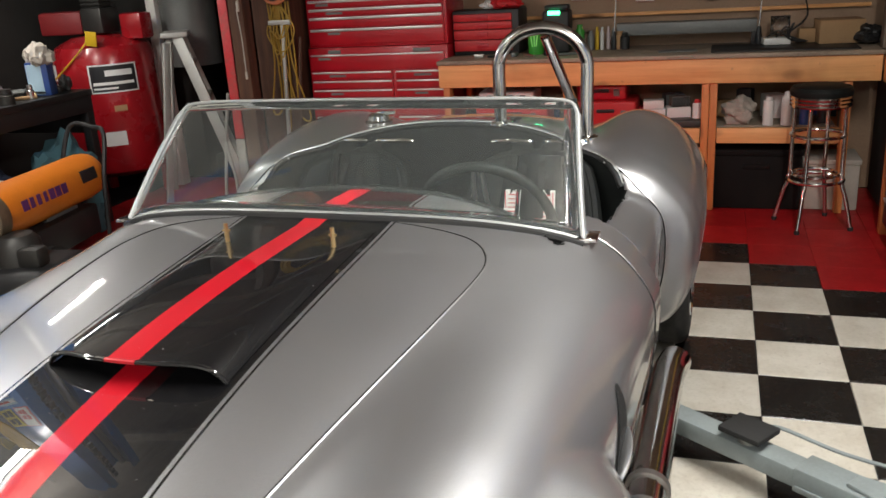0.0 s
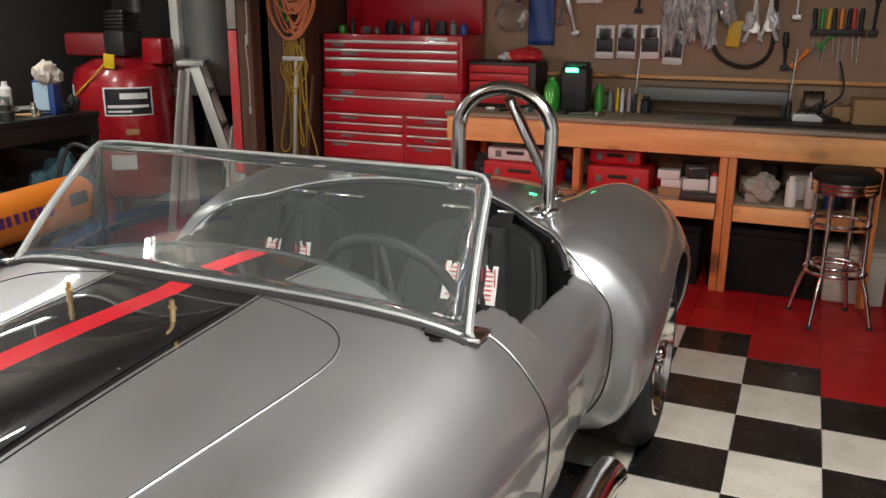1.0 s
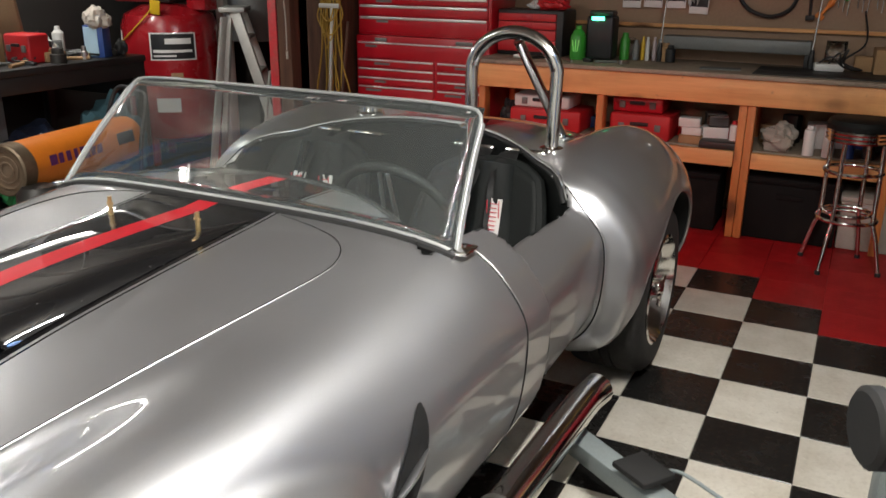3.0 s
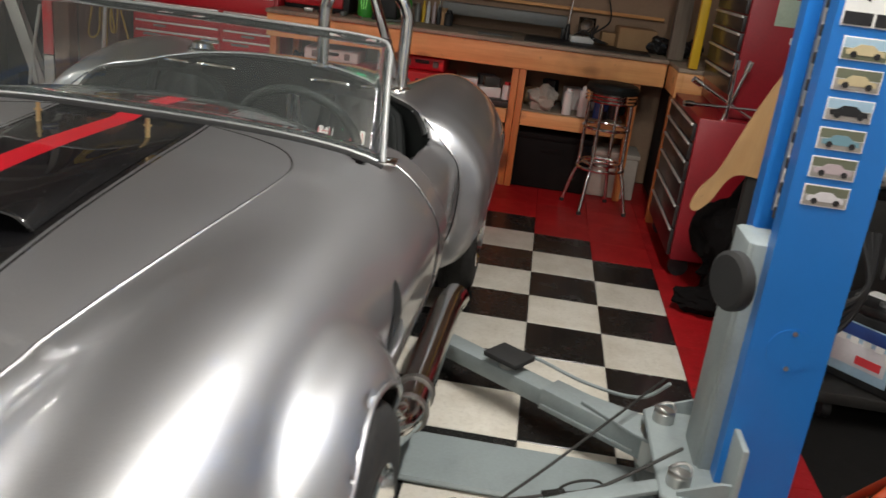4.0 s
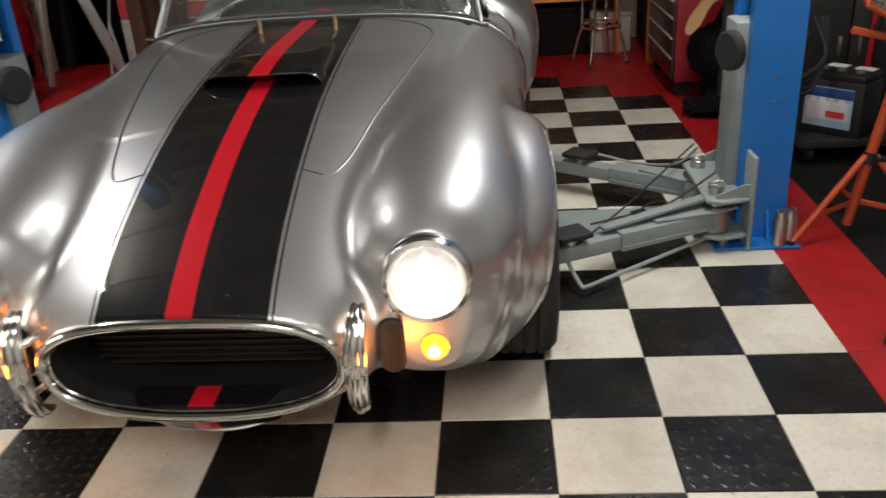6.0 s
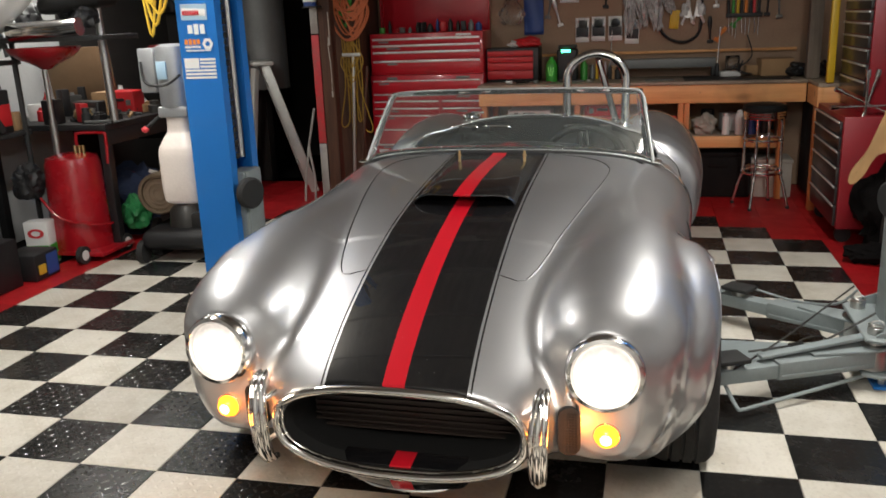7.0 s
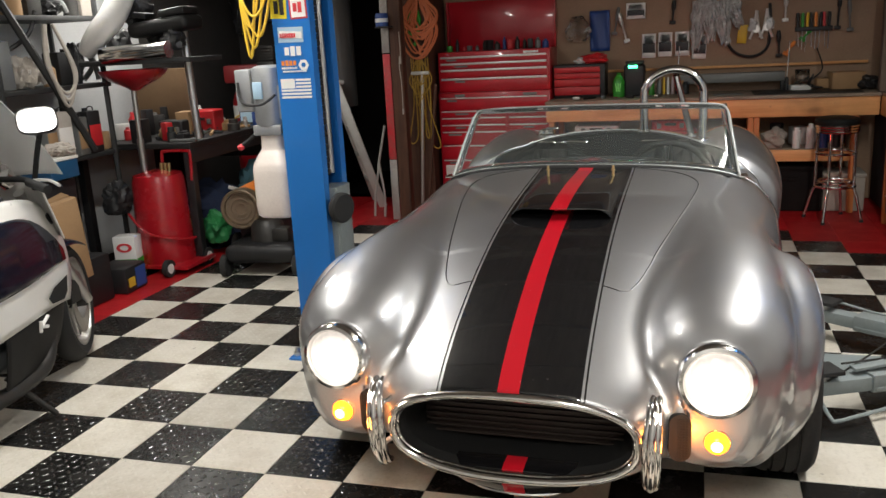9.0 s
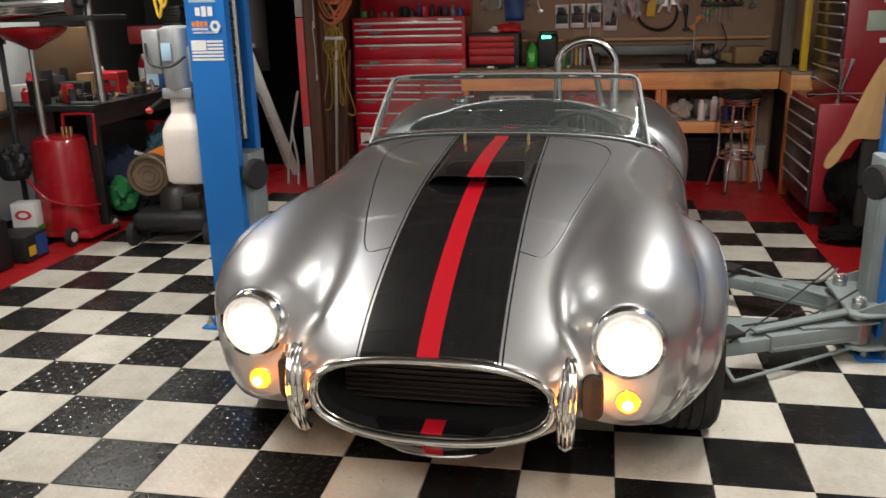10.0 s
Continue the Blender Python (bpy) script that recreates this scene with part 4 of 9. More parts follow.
# seats, harness, steering wheel, dashboard
for sx in (-0.335, 0.335):
    seat = thing("seat", "", "")
    seat.parent = car
    seat.matrix_local = Matrix.Translation((sx, 0, 0))

    def back(i, j):
        a = 2 * i - 1
        w = 0.235 - 0.05 * j**3
        cut = 1 - 0.10 * abs(a) ** 3 * j
        return Vector((a * w, 1.84 + 0.17 * j - 0.075 * abs(a) ** 2.5 * (1 - 0.4 * j), 0.40 + 0.44 * j * cut))

    bm = B()
    sheet(bm, back, 24, 14)
    ob = part("backrest", bm, LEATHER, seat, "black leather bucket backrest")
    md = ob.modifiers.new("thickness", "SOLIDIFY")
    md.thickness, md.offset = 0.06, 0
    bm = B()
    edge = [back(0, k / 10) for k in range(11)] + [back(k / 12, 1) for k in range(1, 12)] + [back(1, 1 - k / 10) for k in range(11)]
    sweep(bm, edge, 0.022, 8)
    part("bolster", bm, LEATHER, seat)
    for x in (-0.10, 0, 0.10):
        bm = B()
        sweep(bm, [back(0.5 + x / 0.5, k / 10) + Vector((0, -0.034, 0.006)) for k in range(11)], 0.045, 8, flat=0.35, up=(0, 0.3, 1))
        part("flute", bm, LEATHER, seat)
    bm = B()
    box(bm, (0, 1.62, 0.38), (0.46, 0.46, 0.12), 0.04, (-6, 0, 0), 3)
    part("cushion", bm, LEATHER, seat, "black leather cushion")
    for x in (-0.068, 0.068):
        bm = B()
        way = [Vector((x * 1.0, 2.06, 0.868)), back(0.5 + x / 0.49, 1.0) + Vector((0, 0.02, 0.03)), back(0.5 + x / 0.49, 0.93) + Vector((0, -0.045, 0.0)), back(0.5 + x / 0.49, 0.6) + Vector((0, -0.055, 0)), back(0.5 + x / 0.49, 0.3) + Vector((0, -0.06, 0)), Vector((x * 0.9, 1.72, 0.455))]
        sweep(bm, smooth_path(way, 5), 0.036, 8, flat=0.12, up=(0, 0.35, 1))
        strap = part("harness_strap", bm, TRIM, seat, "black webbing shoulder strap")
        p0, p1 = back(0.5 + x / 0.49, 0.50), back(0.5 + x / 0.49, 0.80)
        up = (p1 - p0).normalized()
        m = Matrix((Vector((1, 0, 0)), up, Vector((1, 0, 0)).cross(up))).transposed().to_4x4()
        m.translation = (p0 + p1) / 2 + Vector((0, -0.0665, 0))
        bm = B()
        slab(bm, [(-0.027, -0.060), (0.027, -0.060), (0.027, 0.060), (-0.027, 0.060)], 0, 0.0025, m)
        tag = part("webbing_label", bm, WHITE_LABEL, strap, "white woven label")
        bm = B()
        for k in range(7):
            box(bm, m @ Vector((0.0, -0.043 + 0.0143 * k, 0.003)), (0.026, 0.0085, 0.002), 0)
        for x_ in (-0.021, 0.021):
            box(bm, m @ Vector((x_, 0.0, 0.003)), (0.003, 0.002, 0.108), 0)
        part("label_print", bm, RED_INK, tag)

bm = B()
c, ax_ = Vector((0.335, 1.36, 0.80)), Vector((0, 0.90, 0.42)).normalized()
m = Matrix.Translation(c) @ ax_.to_track_quat("Z", "Y").to_matrix().to_4x4()
sweep(bm, [m @ Vector((0.185 * math.cos(2 * math.pi * k / 48), 0.185 * math.sin(2 * math.pi * k / 48), 0)) for k in range(48)], 0.0145, 10, closed=True)
sw = part("steering_wheel", bm, LEATHER, car, "black leather steering wheel")
for a in (90, 210, 330):
    bm = B()
    for d in (-0.022, 0.022):
        o = Vector((-math.sin(radians(a)), math.cos(radians(a)), 0)) * d
        rod(bm, m @ (Vector((0, 0, -0.03)) + o), m @ (Vector((0.178 * math.cos(radians(a)), 0.178 * math.sin(radians(a)), 0)) + o * 0.5), 0.006, n=8)
    part("wheel_spoke", bm, STEEL, sw, "brushed steel spoke")
bm = B()
rod(bm, m @ Vector((0, 0, -0.022)), m @ Vector((0, 0, -0.05)), 0.035)
rod(bm, m @ Vector((0, 0, -0.05)), m @ Vector((0, 0, -0.30)), 0.018)
part("steering_column", bm, TRIM, sw)
bm = B()
sheet(bm, lambda i, j: Vector(((i - 0.5) * 1.16, 1.278 - 0.75 * ((i - 0.5) * 1.16) ** 2 - 0.03 * j, on_top((i - 0.5) * 1.16, 1.27 - 0.75 * ((i - 0.5) * 1.16) ** 2).z - 0.004 - 0.20 * j)), 24, 4)
dash = part("dashboard", bm, LEATHER, car, "black padded dashboard")
dash.modifiers.new("thickness", "SOLIDIFY").thickness = 0.02
for x, r in ((0.19, 0.035), (0.48, 0.035), (0.02, 0.026), (-0.08, 0.026), (-0.18, 0.026)):
    bm = B()
    mm = Matrix.Translation((x, 1.282 - 0.75 * x * x, 0.79)) @ pose(0, 0, 0, -98, 0, 0)
    lathe(bm, [(r, -0.004), (r + 0.004, 0.004), (r, 0.008), (r - 0.004, 0.004), (0.0, 0.004)], 24, mm)
    part("gauge", bm, STEEL, dash)
bm = B()
box(bm, (0, 1.55, 0.40), (0.16, 0.85, 0.20), 0.04, seg=3)
part("tunnel", bm, LEATHER, car)
bm = B()
rod(bm, (0.02, 1.42, 0.48), (0.03, 1.36, 0.68), 0.008)
lathe(bm, [(0.0, -0.02), (0.016, -0.012), (0.02, 0.0), (0.014, 0.014), (0.0, 0.02)], 14, Matrix.Translation((0.03, 1.36, 0.69)))
part("gear_lever", bm, CHROME, car)

# ---- two-post lift ----
BLUE = mat("blue_enamel", (0.010, 0.16, 0.52), 0.42, 0.0, 0.12, stain=(0.01, 0.09, 0.3), coat=0.3)
GREYPAINT = mat("grey_enamel", (0.235, 0.27, 0.272), 0.5, 0.0, 0.4, stain=(0.09, 0.09, 0.085), coat=0.1)
DARKSTEEL = mat("oily_steel", (0.05, 0.048, 0.045), 0.5, 0.6, 0.5)


def lift_post(at, s):
    """A channel-section column open towards the car (s: +1 opens to +x), base plate, carriage, chain, rubber disc."""
    p = thing("lift_post", "tall blue enamelled two-post car lift column", "car lift", at, group="car lift posts")
    H = 2.7
    bm = B()
    t = 0.012
    sec = [(-0.09, -0.006), (0.095, -0.006), (0.095, 0.05), (0.083, 0.05), (0.083, t - 0.006), (-0.078, t - 0.006), (-0.078, 0.254), (0.083, 0.254), (0.083, 0.21), (0.095, 0.21), (0.095, 0.266), (-0.09, 0.266)]
    slab(bm, [(s * x, y) for x, y in sec], 0.014, H, bev=0.002)
    part("column", bm, BLUE, p)
    bm = B()
    slab(bm, [(-s * 0.13, -0.10), (s * 0.19, -0.10), (s * 0.19, 0.36), (-s * 0.13, 0.36)], 0.001, 0.014, bev=0.003)
    part("base_plate", bm, BLUE, p)
    for y in (-0.006, 0.266):
        bm = B()
        slab(bm, [(-0.02, 0), (0.05, 0), (0.05, 0.16)] if s < 0 else [(0.02, 0), (-0.05, 0), (-0.05, 0.16)], -0.005, 0.005, Matrix.Translation((-s * 0.02, y - (0.03 if y < 0 else -0.03), 0.014)) @ pose(0, 0, 0, 90, 0, 90))
        part("gusset", bm, BLUE, p)
    for x, y in ((-0.10, -0.06), (0.15, -0.06), (-0.10, 0.32), (0.15, 0.32)):
        bm = B()
        rod(bm, (s * x, y, 0.012), (s * x, y, 0.055), 0.010, n=10)
        rod(bm, (s * x, y, 0.014), (s * x, y, 0.032), 0.019, n=6)
        part("anchor_bolt", bm, STEEL, p)
    bm = B()
    box(bm, (s * 0.085, 0.13, 0.455), (0.10, 0.15, 0.75), 0.004)
    box(bm, (s * 0.108, 0.13, 0.455), (0.036, 0.17, 0.752), 0.004)
    carriage = part("carriage", bm, GREYPAINT, p, "grey sliding carriage")
    bm = B()
    lathe(bm, [(0.0, 0.03), (0.062, 0.03), (0.072, 0.022), (0.072, 0.0), (0.0, 0.0)], 28, Matrix.Translation((s * 0.150, 0.03, 0.74)) @ pose(0, 0, 0, 90, 0, s * 66))
    part("door_guard", bm, RUBBER, carriage, "round black rubber door guard")
    bm = B()
    for k in range(58):
        z = 0.90 + 0.03 * k
        box(bm, (s * 0.075, 0.09, z), (0.012 if k % 2 else 0.024, 0.03, 0.026), 0.003)
    part("chain", bm, DARKSTEEL, p, "oily leaf chain")
    bm = B()
    rod(bm, (s * 0.045, 0.2, 0.88), (s * 0.045, 0.2, 2.6), 0.018)
    part("cylinder", bm, STEEL, p)
    return p, carriage


def lift_arm(at, yaw, length, over=0.0):
    """A folded swing arm: boxed outer tube, sliding inner tube, rubber pad, restraint rod."""
    a = thing("swing_arm", "grey enamelled swing arm", "", at, (0, 0, yaw))
    bm = B()
    box(bm, (length * 0.32, 0, 0.0), (length * 0.66, 0.095, 0.072), 0.005)
    part("outer_tube", bm, GREYPAINT, a)
    bm = B()
    box(bm, (length * 0.74 + over / 2, 0, -0.003), (length * 0.48 + over, 0.076, 0.056), 0.004)
    part("inner_tube", bm, GREYPAINT, a)
    bm = B()
    slab(bm, [(-0.06, -0.062), (0.05, -0.062), (length * 0.42, -0.03), (length * 0.42, 0.03), (0.05, 0.062), (-0.06, 0.062)], 0.0365, 0.0465, bev=0.003)
    part("cheek_plate", bm, GREYPAINT, a)
    for y in (-0.0475, 0.0475):
        bm = B()
        box(bm, (length * 0.36, y * 1.04, -0.02), (length * 0.55, 0.006, 0.012), 0.002)
        part("weld_strip", bm, GREYPAINT, a)
    bm = B()
    rod(bm, (length * 0.93, 0, 0.02), (length * 0.93, 0, 0.055), 0.03)
    part("pad_post", bm, STEEL, a)
    bm = B()
    box(bm, (length * 0.93, 0, 0.062), (0.13, 0.11, 0.018), 0.004)
    part("rubber_pad", bm, RUBBER, a, "black rubber pad")
    bm = B()
    lathe(bm, [(0.0, 0.066), (0.035, 0.066), (0.035, 0.052), (0.055, 0.05), (0.055, -0.05), (0.0, -0.05)], 18)
    part("pivot_pin", bm, STEEL, a)
    return a


post_l, carriage_l = lift_post((-2.42, 0.83, 0.0), 1)
post_r, carriage_r = lift_post((0.578, 0.83, 0.0), -1)

# stickers and photographs on the column faces, facing the front
WHITEV = mat("white_vinyl", (0.78, 0.78, 0.76), 0.45, 0.0, 0.15)
YELLOWV = mat("yellow_vinyl", (0.75, 0.62, 0.03), 0.45, 0.0, 0.15)
REDV = mat("red_vinyl", (0.6, 0.04, 0.05), 0.45, 0.0, 0.15)
ORANGEV = mat("orange_vinyl", (0.8, 0.25, 0.04), 0.45, 0.0, 0.15)
BLACKV = mat("black_vinyl", (0.015, 0.015, 0.017), 0.45, 0.0, 0.15)
SKYV = mat("print_sky", (0.35, 0.5, 0.62), 0.45, 0.0, 0.3)
GRASSV = mat("print_grass", (0.14, 0.15, 0.10), 0.5, 0.0, 0.6, grain=300)
ROADV = mat("print_road", (0.33, 0.31, 0.29), 0.5, 0.0, 0.5)


def sticker(parent, x, z, w, h, m, tilt=0.0, name="sticker", y=-0.0075, label=""):
    bm = B()
    box(bm, (x, y, z), (w, 0.002, h), 0.0006, (0, tilt, 0), 1)
    return part(name, bm, m, parent, label)


def bars(parent, x, z, w, h, n, m, y=-0.0095, gap=0.5, name="print"):
    """n upright bars in a row: lettering that cannot be read, or a mark."""
    bm = B()
    for k in range(n):
        box(bm, (x - w / 2 + w * (k + 0.5) / n, y, z), (w / n * (1 - gap * 0.5), 0.0016, h * (0.8 + 0.2 * ((k * 5) % 3) / 2)), 0)
    return part(name, bm, m, parent)


sk = sticker(post_l, -0.050, 1.715, 0.080, 0.20, YELLOWV, 3, label="yellow sticker with black lettering")
bars(sk, -0.050, 1.665, 0.056, 0.07, 2, BLACKV)
bars(sk, -0.048, 1.755, 0.056, 0.07, 2, BLACKV)
sk = sticker(post_l, 0.042, 1.715, 0.085, 0.21, REDV, -2, label="white sticker with a red border and lettering")
panel = sticker(sk, 0.042, 1.715, 0.070, 0.195, WHITEV, -2, "sticker_panel", -0.0095)
bars(panel, 0.042, 1.66, 0.048, 0.045, 2, REDV, -0.0115)
bars(panel, 0.043, 1.72, 0.048, 0.045, 2, REDV, -0.0115)
sk = sticker(post_l, -0.005, 1.543, 0.125, 0.068, SKYV, 1, label="red, white and blue sticker")
sticker(sk, -0.005, 1.543, 0.112, 0.030, WHITEV, 4, "sticker_band", -0.0095)
bars(sk, -0.018, 1.540, 0.080, 0.022, 7, REDV, -0.0115)
sk = sticker(post_l, 0.0, 1.471, 0.092, 0.056, BLUE, 0, label="white lettered decal")
bars(sk, 0.0, 1.471, 0.088, 0.044, 3, WHITEV)
sk = sticker(post_l, 0.01, 1.404, 0.13, 0.05, BLUE, 0, label="orange and white decal")
bars(sk, -0.025, 1.418, 0.078, 0.026, 4, ORANGEV)
bars(sk, -0.025, 1.396, 0.078, 0.010, 8, WHITEV)
bm = B()
lathe(bm, [(0.012, -0.001), (0.026, -0.001), (0.026, 0.001), (0.012, 0.001)], 6, Matrix.Translation((0.048, -0.0095, 1.408)) @ pose(0, 0, 0, 90, 0, 0))
part("nut_mark", bm, WHITEV, sk)
bars(sk, 0.0, 1.381, 0.12, 0.008, 12, WHITEV)
flag = thing("flag_decal", "", "")
flag.parent = post_l
for k in range(6):
    bm = B()
    x0 = -0.075 if k > 2 else 0.0
    box(bm, ((x0 + 0.075) / 2, -0.0075, 1.342 - 0.0155 * k), (0.075 - x0, 0.002, 0.0095), 0)
    part("stripe", bm, WHITEV, flag, "white stripe")
bm = B()
box(bm, (-0.04, -0.0075, 1.326), (0.07, 0.002, 0.044), 0)
part("canton", bm, WHITEV, flag)

# car photographs on the other column
PX = -0.018


def car_photo(z, tones, w=0.098, h=0.048):
    ph = sticker(post_r, PX, z, w, h, WHITEV, 0, "car_photo", label="small colour photograph of a parked car")
    car_m, back_m, low_m = tones
    for nm, m, zz, hh in (("photo_sky", back_m, z + h * 0.24, h * 0.42), ("photo_ground", low_m, z - h * 0.22, h * 0.46)):
        bm = B()
        box(bm, (PX, -0.0092, zz), (w * 0.94, 0.0012, hh), 0)
        part(nm, bm, m, ph)
    bm = B()
    out = [(-0.038, -0.008), (-0.040, 0.002), (-0.025, 0.005), (-0.013, 0.014), (0.013, 0.014), (0.025, 0.005), (0.039, 0.003), (0.040, -0.008)]
    slab(bm, out, 0, 0.0012, Matrix.Translation((PX, -0.0099, z - 0.004)) @ pose(0, 0, 0, 90, 0, 0))
    part("photo_car", bm, car_m, ph)
    for x in (-0.023, 0.025):
        bm = B()
        lathe(bm, [(0.0, 0.001), (0.007, 0.001), (0.007, 0.0)], 12, Matrix.Translation((PX + x, -0.0112, z - 0.0115)) @ pose(0, 0, 0, 90, 0, 0))
        part("photo_wheel", bm, BLACKV, ph)


CREAM = mat("print_cream", (0.52, 0.43, 0.26), 0.45, 0.0, 0.3)
PINK = mat("print_pink", (0.46, 0.38, 0.40), 0.45, 0.0, 0.3)
TEAL = mat("print_teal", (0.16, 0.30, 0.36), 0.45, 0.0, 0.3)
CAR_W = mat("print_white", (0.62, 0.60, 0.62), 0.45, 0.0, 0.3)
for k, tn in enumerate(((CAR_W, GRASSV, ROADV), (PINK, GRASSV, ROADV), (TEAL, GRASSV, ROADV), (BLACKV, SKYV, ROADV), (CREAM, GRASSV, ROADV), (CREAM, SKYV, GRASSV))):
    car_photo(0.977 + 0.0637 * k, tn)
sk = sticker(post_r, PX, 1.385, 0.13, 0.092, WHITEV, 0, label="white and black warning label")
bm = B()
for x in (-0.032, 0.032):
    box(bm, (PX + x, -0.0095, 1.355), (0.058, 0.0015, 0.026), 0)
box(bm, (PX - 0.032, -0.0095, 1.405), (0.040, 0.0015, 0.016), 0, (0, 25, 0))
part("print", bm, BLACKV, sk)
sticker(sk, PX + 0.035, 1.405, 0.028, 0.028, YELLOWV, 45, "print", -0.0095)
bm = B()
rod(bm, (0.0, -0.006, 0.60), (0.0, -0.0085, 0.60), 0.055, n=40)
lid = part("access_disc", bm, BLUE, post_r)
for z in (0.645, 0.555):
    bm = B()
    rod(bm, (0.0, -0.006, z), (0.0, -0.012, z), 0.006, n=10)
    part("screw", bm, STEEL, lid)

# crossover floor plate between the columns
bm = B()
slab(bm, [(-2.30, 0.90), (0.42, 0.90), (0.42, 1.15), (-2.30, 1.15)], 0.001, 0.022, bev=0.008)
single("floor_plate", bm, GREYPAINT, "flat grey steel cover plate across the floor between lift columns", "floor plate")

def under(parent, ob):
    """Hangs a part that was built in the room under its thing, where it stands."""
    bpy.context.view_layer.update()
    ob.parent = parent
    ob.matrix_parent_inverse = parent.matrix_world.inverted()
    for key in ("category", "group"):
        if key in ob:
            del ob[key]
    return ob


# arm bracket at each column, and the folded arms
def bracket(at, s):
    b = thing("arm_bracket", "grey welded steel arm bracket at the foot of a lift column", "lift bracket", at, group="arm brackets")
    for nm, z in (("lower_plate", 0.055), ("upper_plate", 0.20)):
        bm = B()
        slab(bm, [(0, -0.10), (s * 0.10, -0.13), (s * 0.16, -0.10), (s * 0.16, 0.32), (s * 0.10, 0.38), (0, 0.34)], z, z + 0.016, bev=0.004)
        part(nm, bm, GREYPAINT, b)
    bm = B()
    box(bm, (-s * 0.008, 0.12, 0.19), (0.016, 0.46, 0.37), 0.003)
    part("back_plate", bm, GREYPAINT, b)
    for y in (-0.09, 0.33):
        bm = B()
        slab(bm, [(0.0, 0.0), (s * 0.12, 0.0), (s * 0.12, 0.01), (s * 0.02, 0.05), (0.0, 0.05)], -0.005, 0.005, Matrix.Translation((0, y, 0.2165)) @ pose(0, 0, 0, 90, 0, 0))
        part("web", bm, GREYPAINT, b)
    for y in (-0.04, 0.27):
        bm = B()
        rod(bm, (s * 0.11, y, 0.04), (s * 0.11, y, 0.235), 0.022)
        lathe(bm, [(0.0, 0.249), (0.026, 0.248), (0.030, 0.244), (0.030, 0.216), (0.0, 0.216)], 18, Matrix.Translation((s * 0.11, y, 0)))
        part("pin", bm, STEEL, b, "bright steel hinge pin")
        bm = B()
        ring_ = [(s * 0.11 + 0.028 * math.cos(a), y + 0.028 * math.sin(a), 0.256 + 0.006 * math.sin(2 * a)) for a in np.linspace(0, 2 * math.pi, 18, endpoint=False)]
        sweep(bm, ring_, 0.0035, 6, closed=True)
        part("pull_ring", bm, STEEL, b)
    return b


def swing_arm(post, pivot, tip, over=0.0):
    """An arm from its hinge pin to its pad."""
    v = Vector(tip) - Vector(pivot)
    return under(post, lift_arm((pivot[0], pivot[1], 0.125), math.degrees(math.atan2(v.y, v.x)), v.length / 0.93, over))


under(post_r, bracket((0.50, 0.83, 0.0), -1))
swing_arm(post_r, (0.39, 0.79), (-0.18, 0.53), 0.05)
swing_arm(post_r, (0.39, 1.10), (-0.06, 1.41), 0.28)
under(post_l, bracket((-2.33, 0.83, 0.0), 1))
swing_arm(post_l, (-2.22, 0.79), (-1.80, 0.45))
swing_arm(post_l, (-2.22, 1.10), (-1.80, 1.45))
# restraint rods and cable of the near arms
bm = B()
sweep(bm, smooth_path([(0.37, 0.93, 0.17), (0.42, 0.80, 0.10), (0.40, 0.76, 0.07), (0.30, 0.71, 0.05), (-0.05, 0.47, 0.035), (-0.13, 0.41, 0.035), (-0.155, 0.42, 0.04), (-0.20, 0.54, 0.10)], 5), 0.008, 8)
under(post_r, single("restraint_handle", bm, GREYPAINT, "bent grey steel rod handle beside a lift arm", "lift handle"))
bm = B()
sweep(bm, smooth_path([(-0.16, 0.50, 0.155), (0.05, 0.80, 0.17), (0.24, 1.06, 0.21), (0.42, 1.32, 0.24)], 6), 0.004, 8)
under(post_r, single("restraint_rod", bm, DARKSTEEL, "thin dark steel rod running between lift arms", "steel rod"))
bm = B()
sweep(bm, smooth_path([(-0.10, 0.60, 0.19), (0.08, 0.69, 0.19), (0.20, 0.75, 0.195), (0.40, 0.86, 0.275)], 6), 0.0045, 6)
for k in range(9):
    lathe(bm, [(0.008, -0.003), (0.012, 0), (0.008, 0.003)], 8, Matrix.Translation((0.06 + 0.006 * k, 0.682 + 0.003 * k, 0.19)) @ pose(0, 0, 0, 0, 90, 27))
sweep(bm, [(0.15 + 0.055 * math.cos(a), 0.727 + 0.028 * math.cos(a) + 0.012 * math.sin(a), 0.196 + 0.014 * math.sin(a)) for a in np.linspace(0, 2 * math.pi, 20, endpoint=False)], 0.0035, 6, closed=True)
under(post_r, single("turnbuckle_cable", bm, DARKSTEEL, "dark steel cable with a spring and turnbuckle", "cable"))
bm = B()
sweep(bm, smooth_path([(-0.02, 1.46, 0.16), (0.03, 1.50, 0.15), (0.20, 1.44, 0.12), (0.36, 1.36, 0.14), (0.44, 1.33, 0.22)], 6), 0.006, 8)
under(post_r, single("restraint_rod", bm, GREYPAINT, "bent grey steel rod beside a lift arm", "steel rod"))
bm = B()
a_, b_ = Vector((0.36, 0.79, 0.205)), Vector((-0.06, 0.60, 0.172))
box(bm, (a_ + b_) / 2, (0.045, 0.014, (b_ - a_).length), 0.003, tuple(math.degrees(t) for t in (b_ - a_).to_track_quat("Z", "Y").to_euler()))
under(post_r, single("arm_stay", bm, GREYPAINT, "flat grey steel stay above a lift arm", "steel bar"))
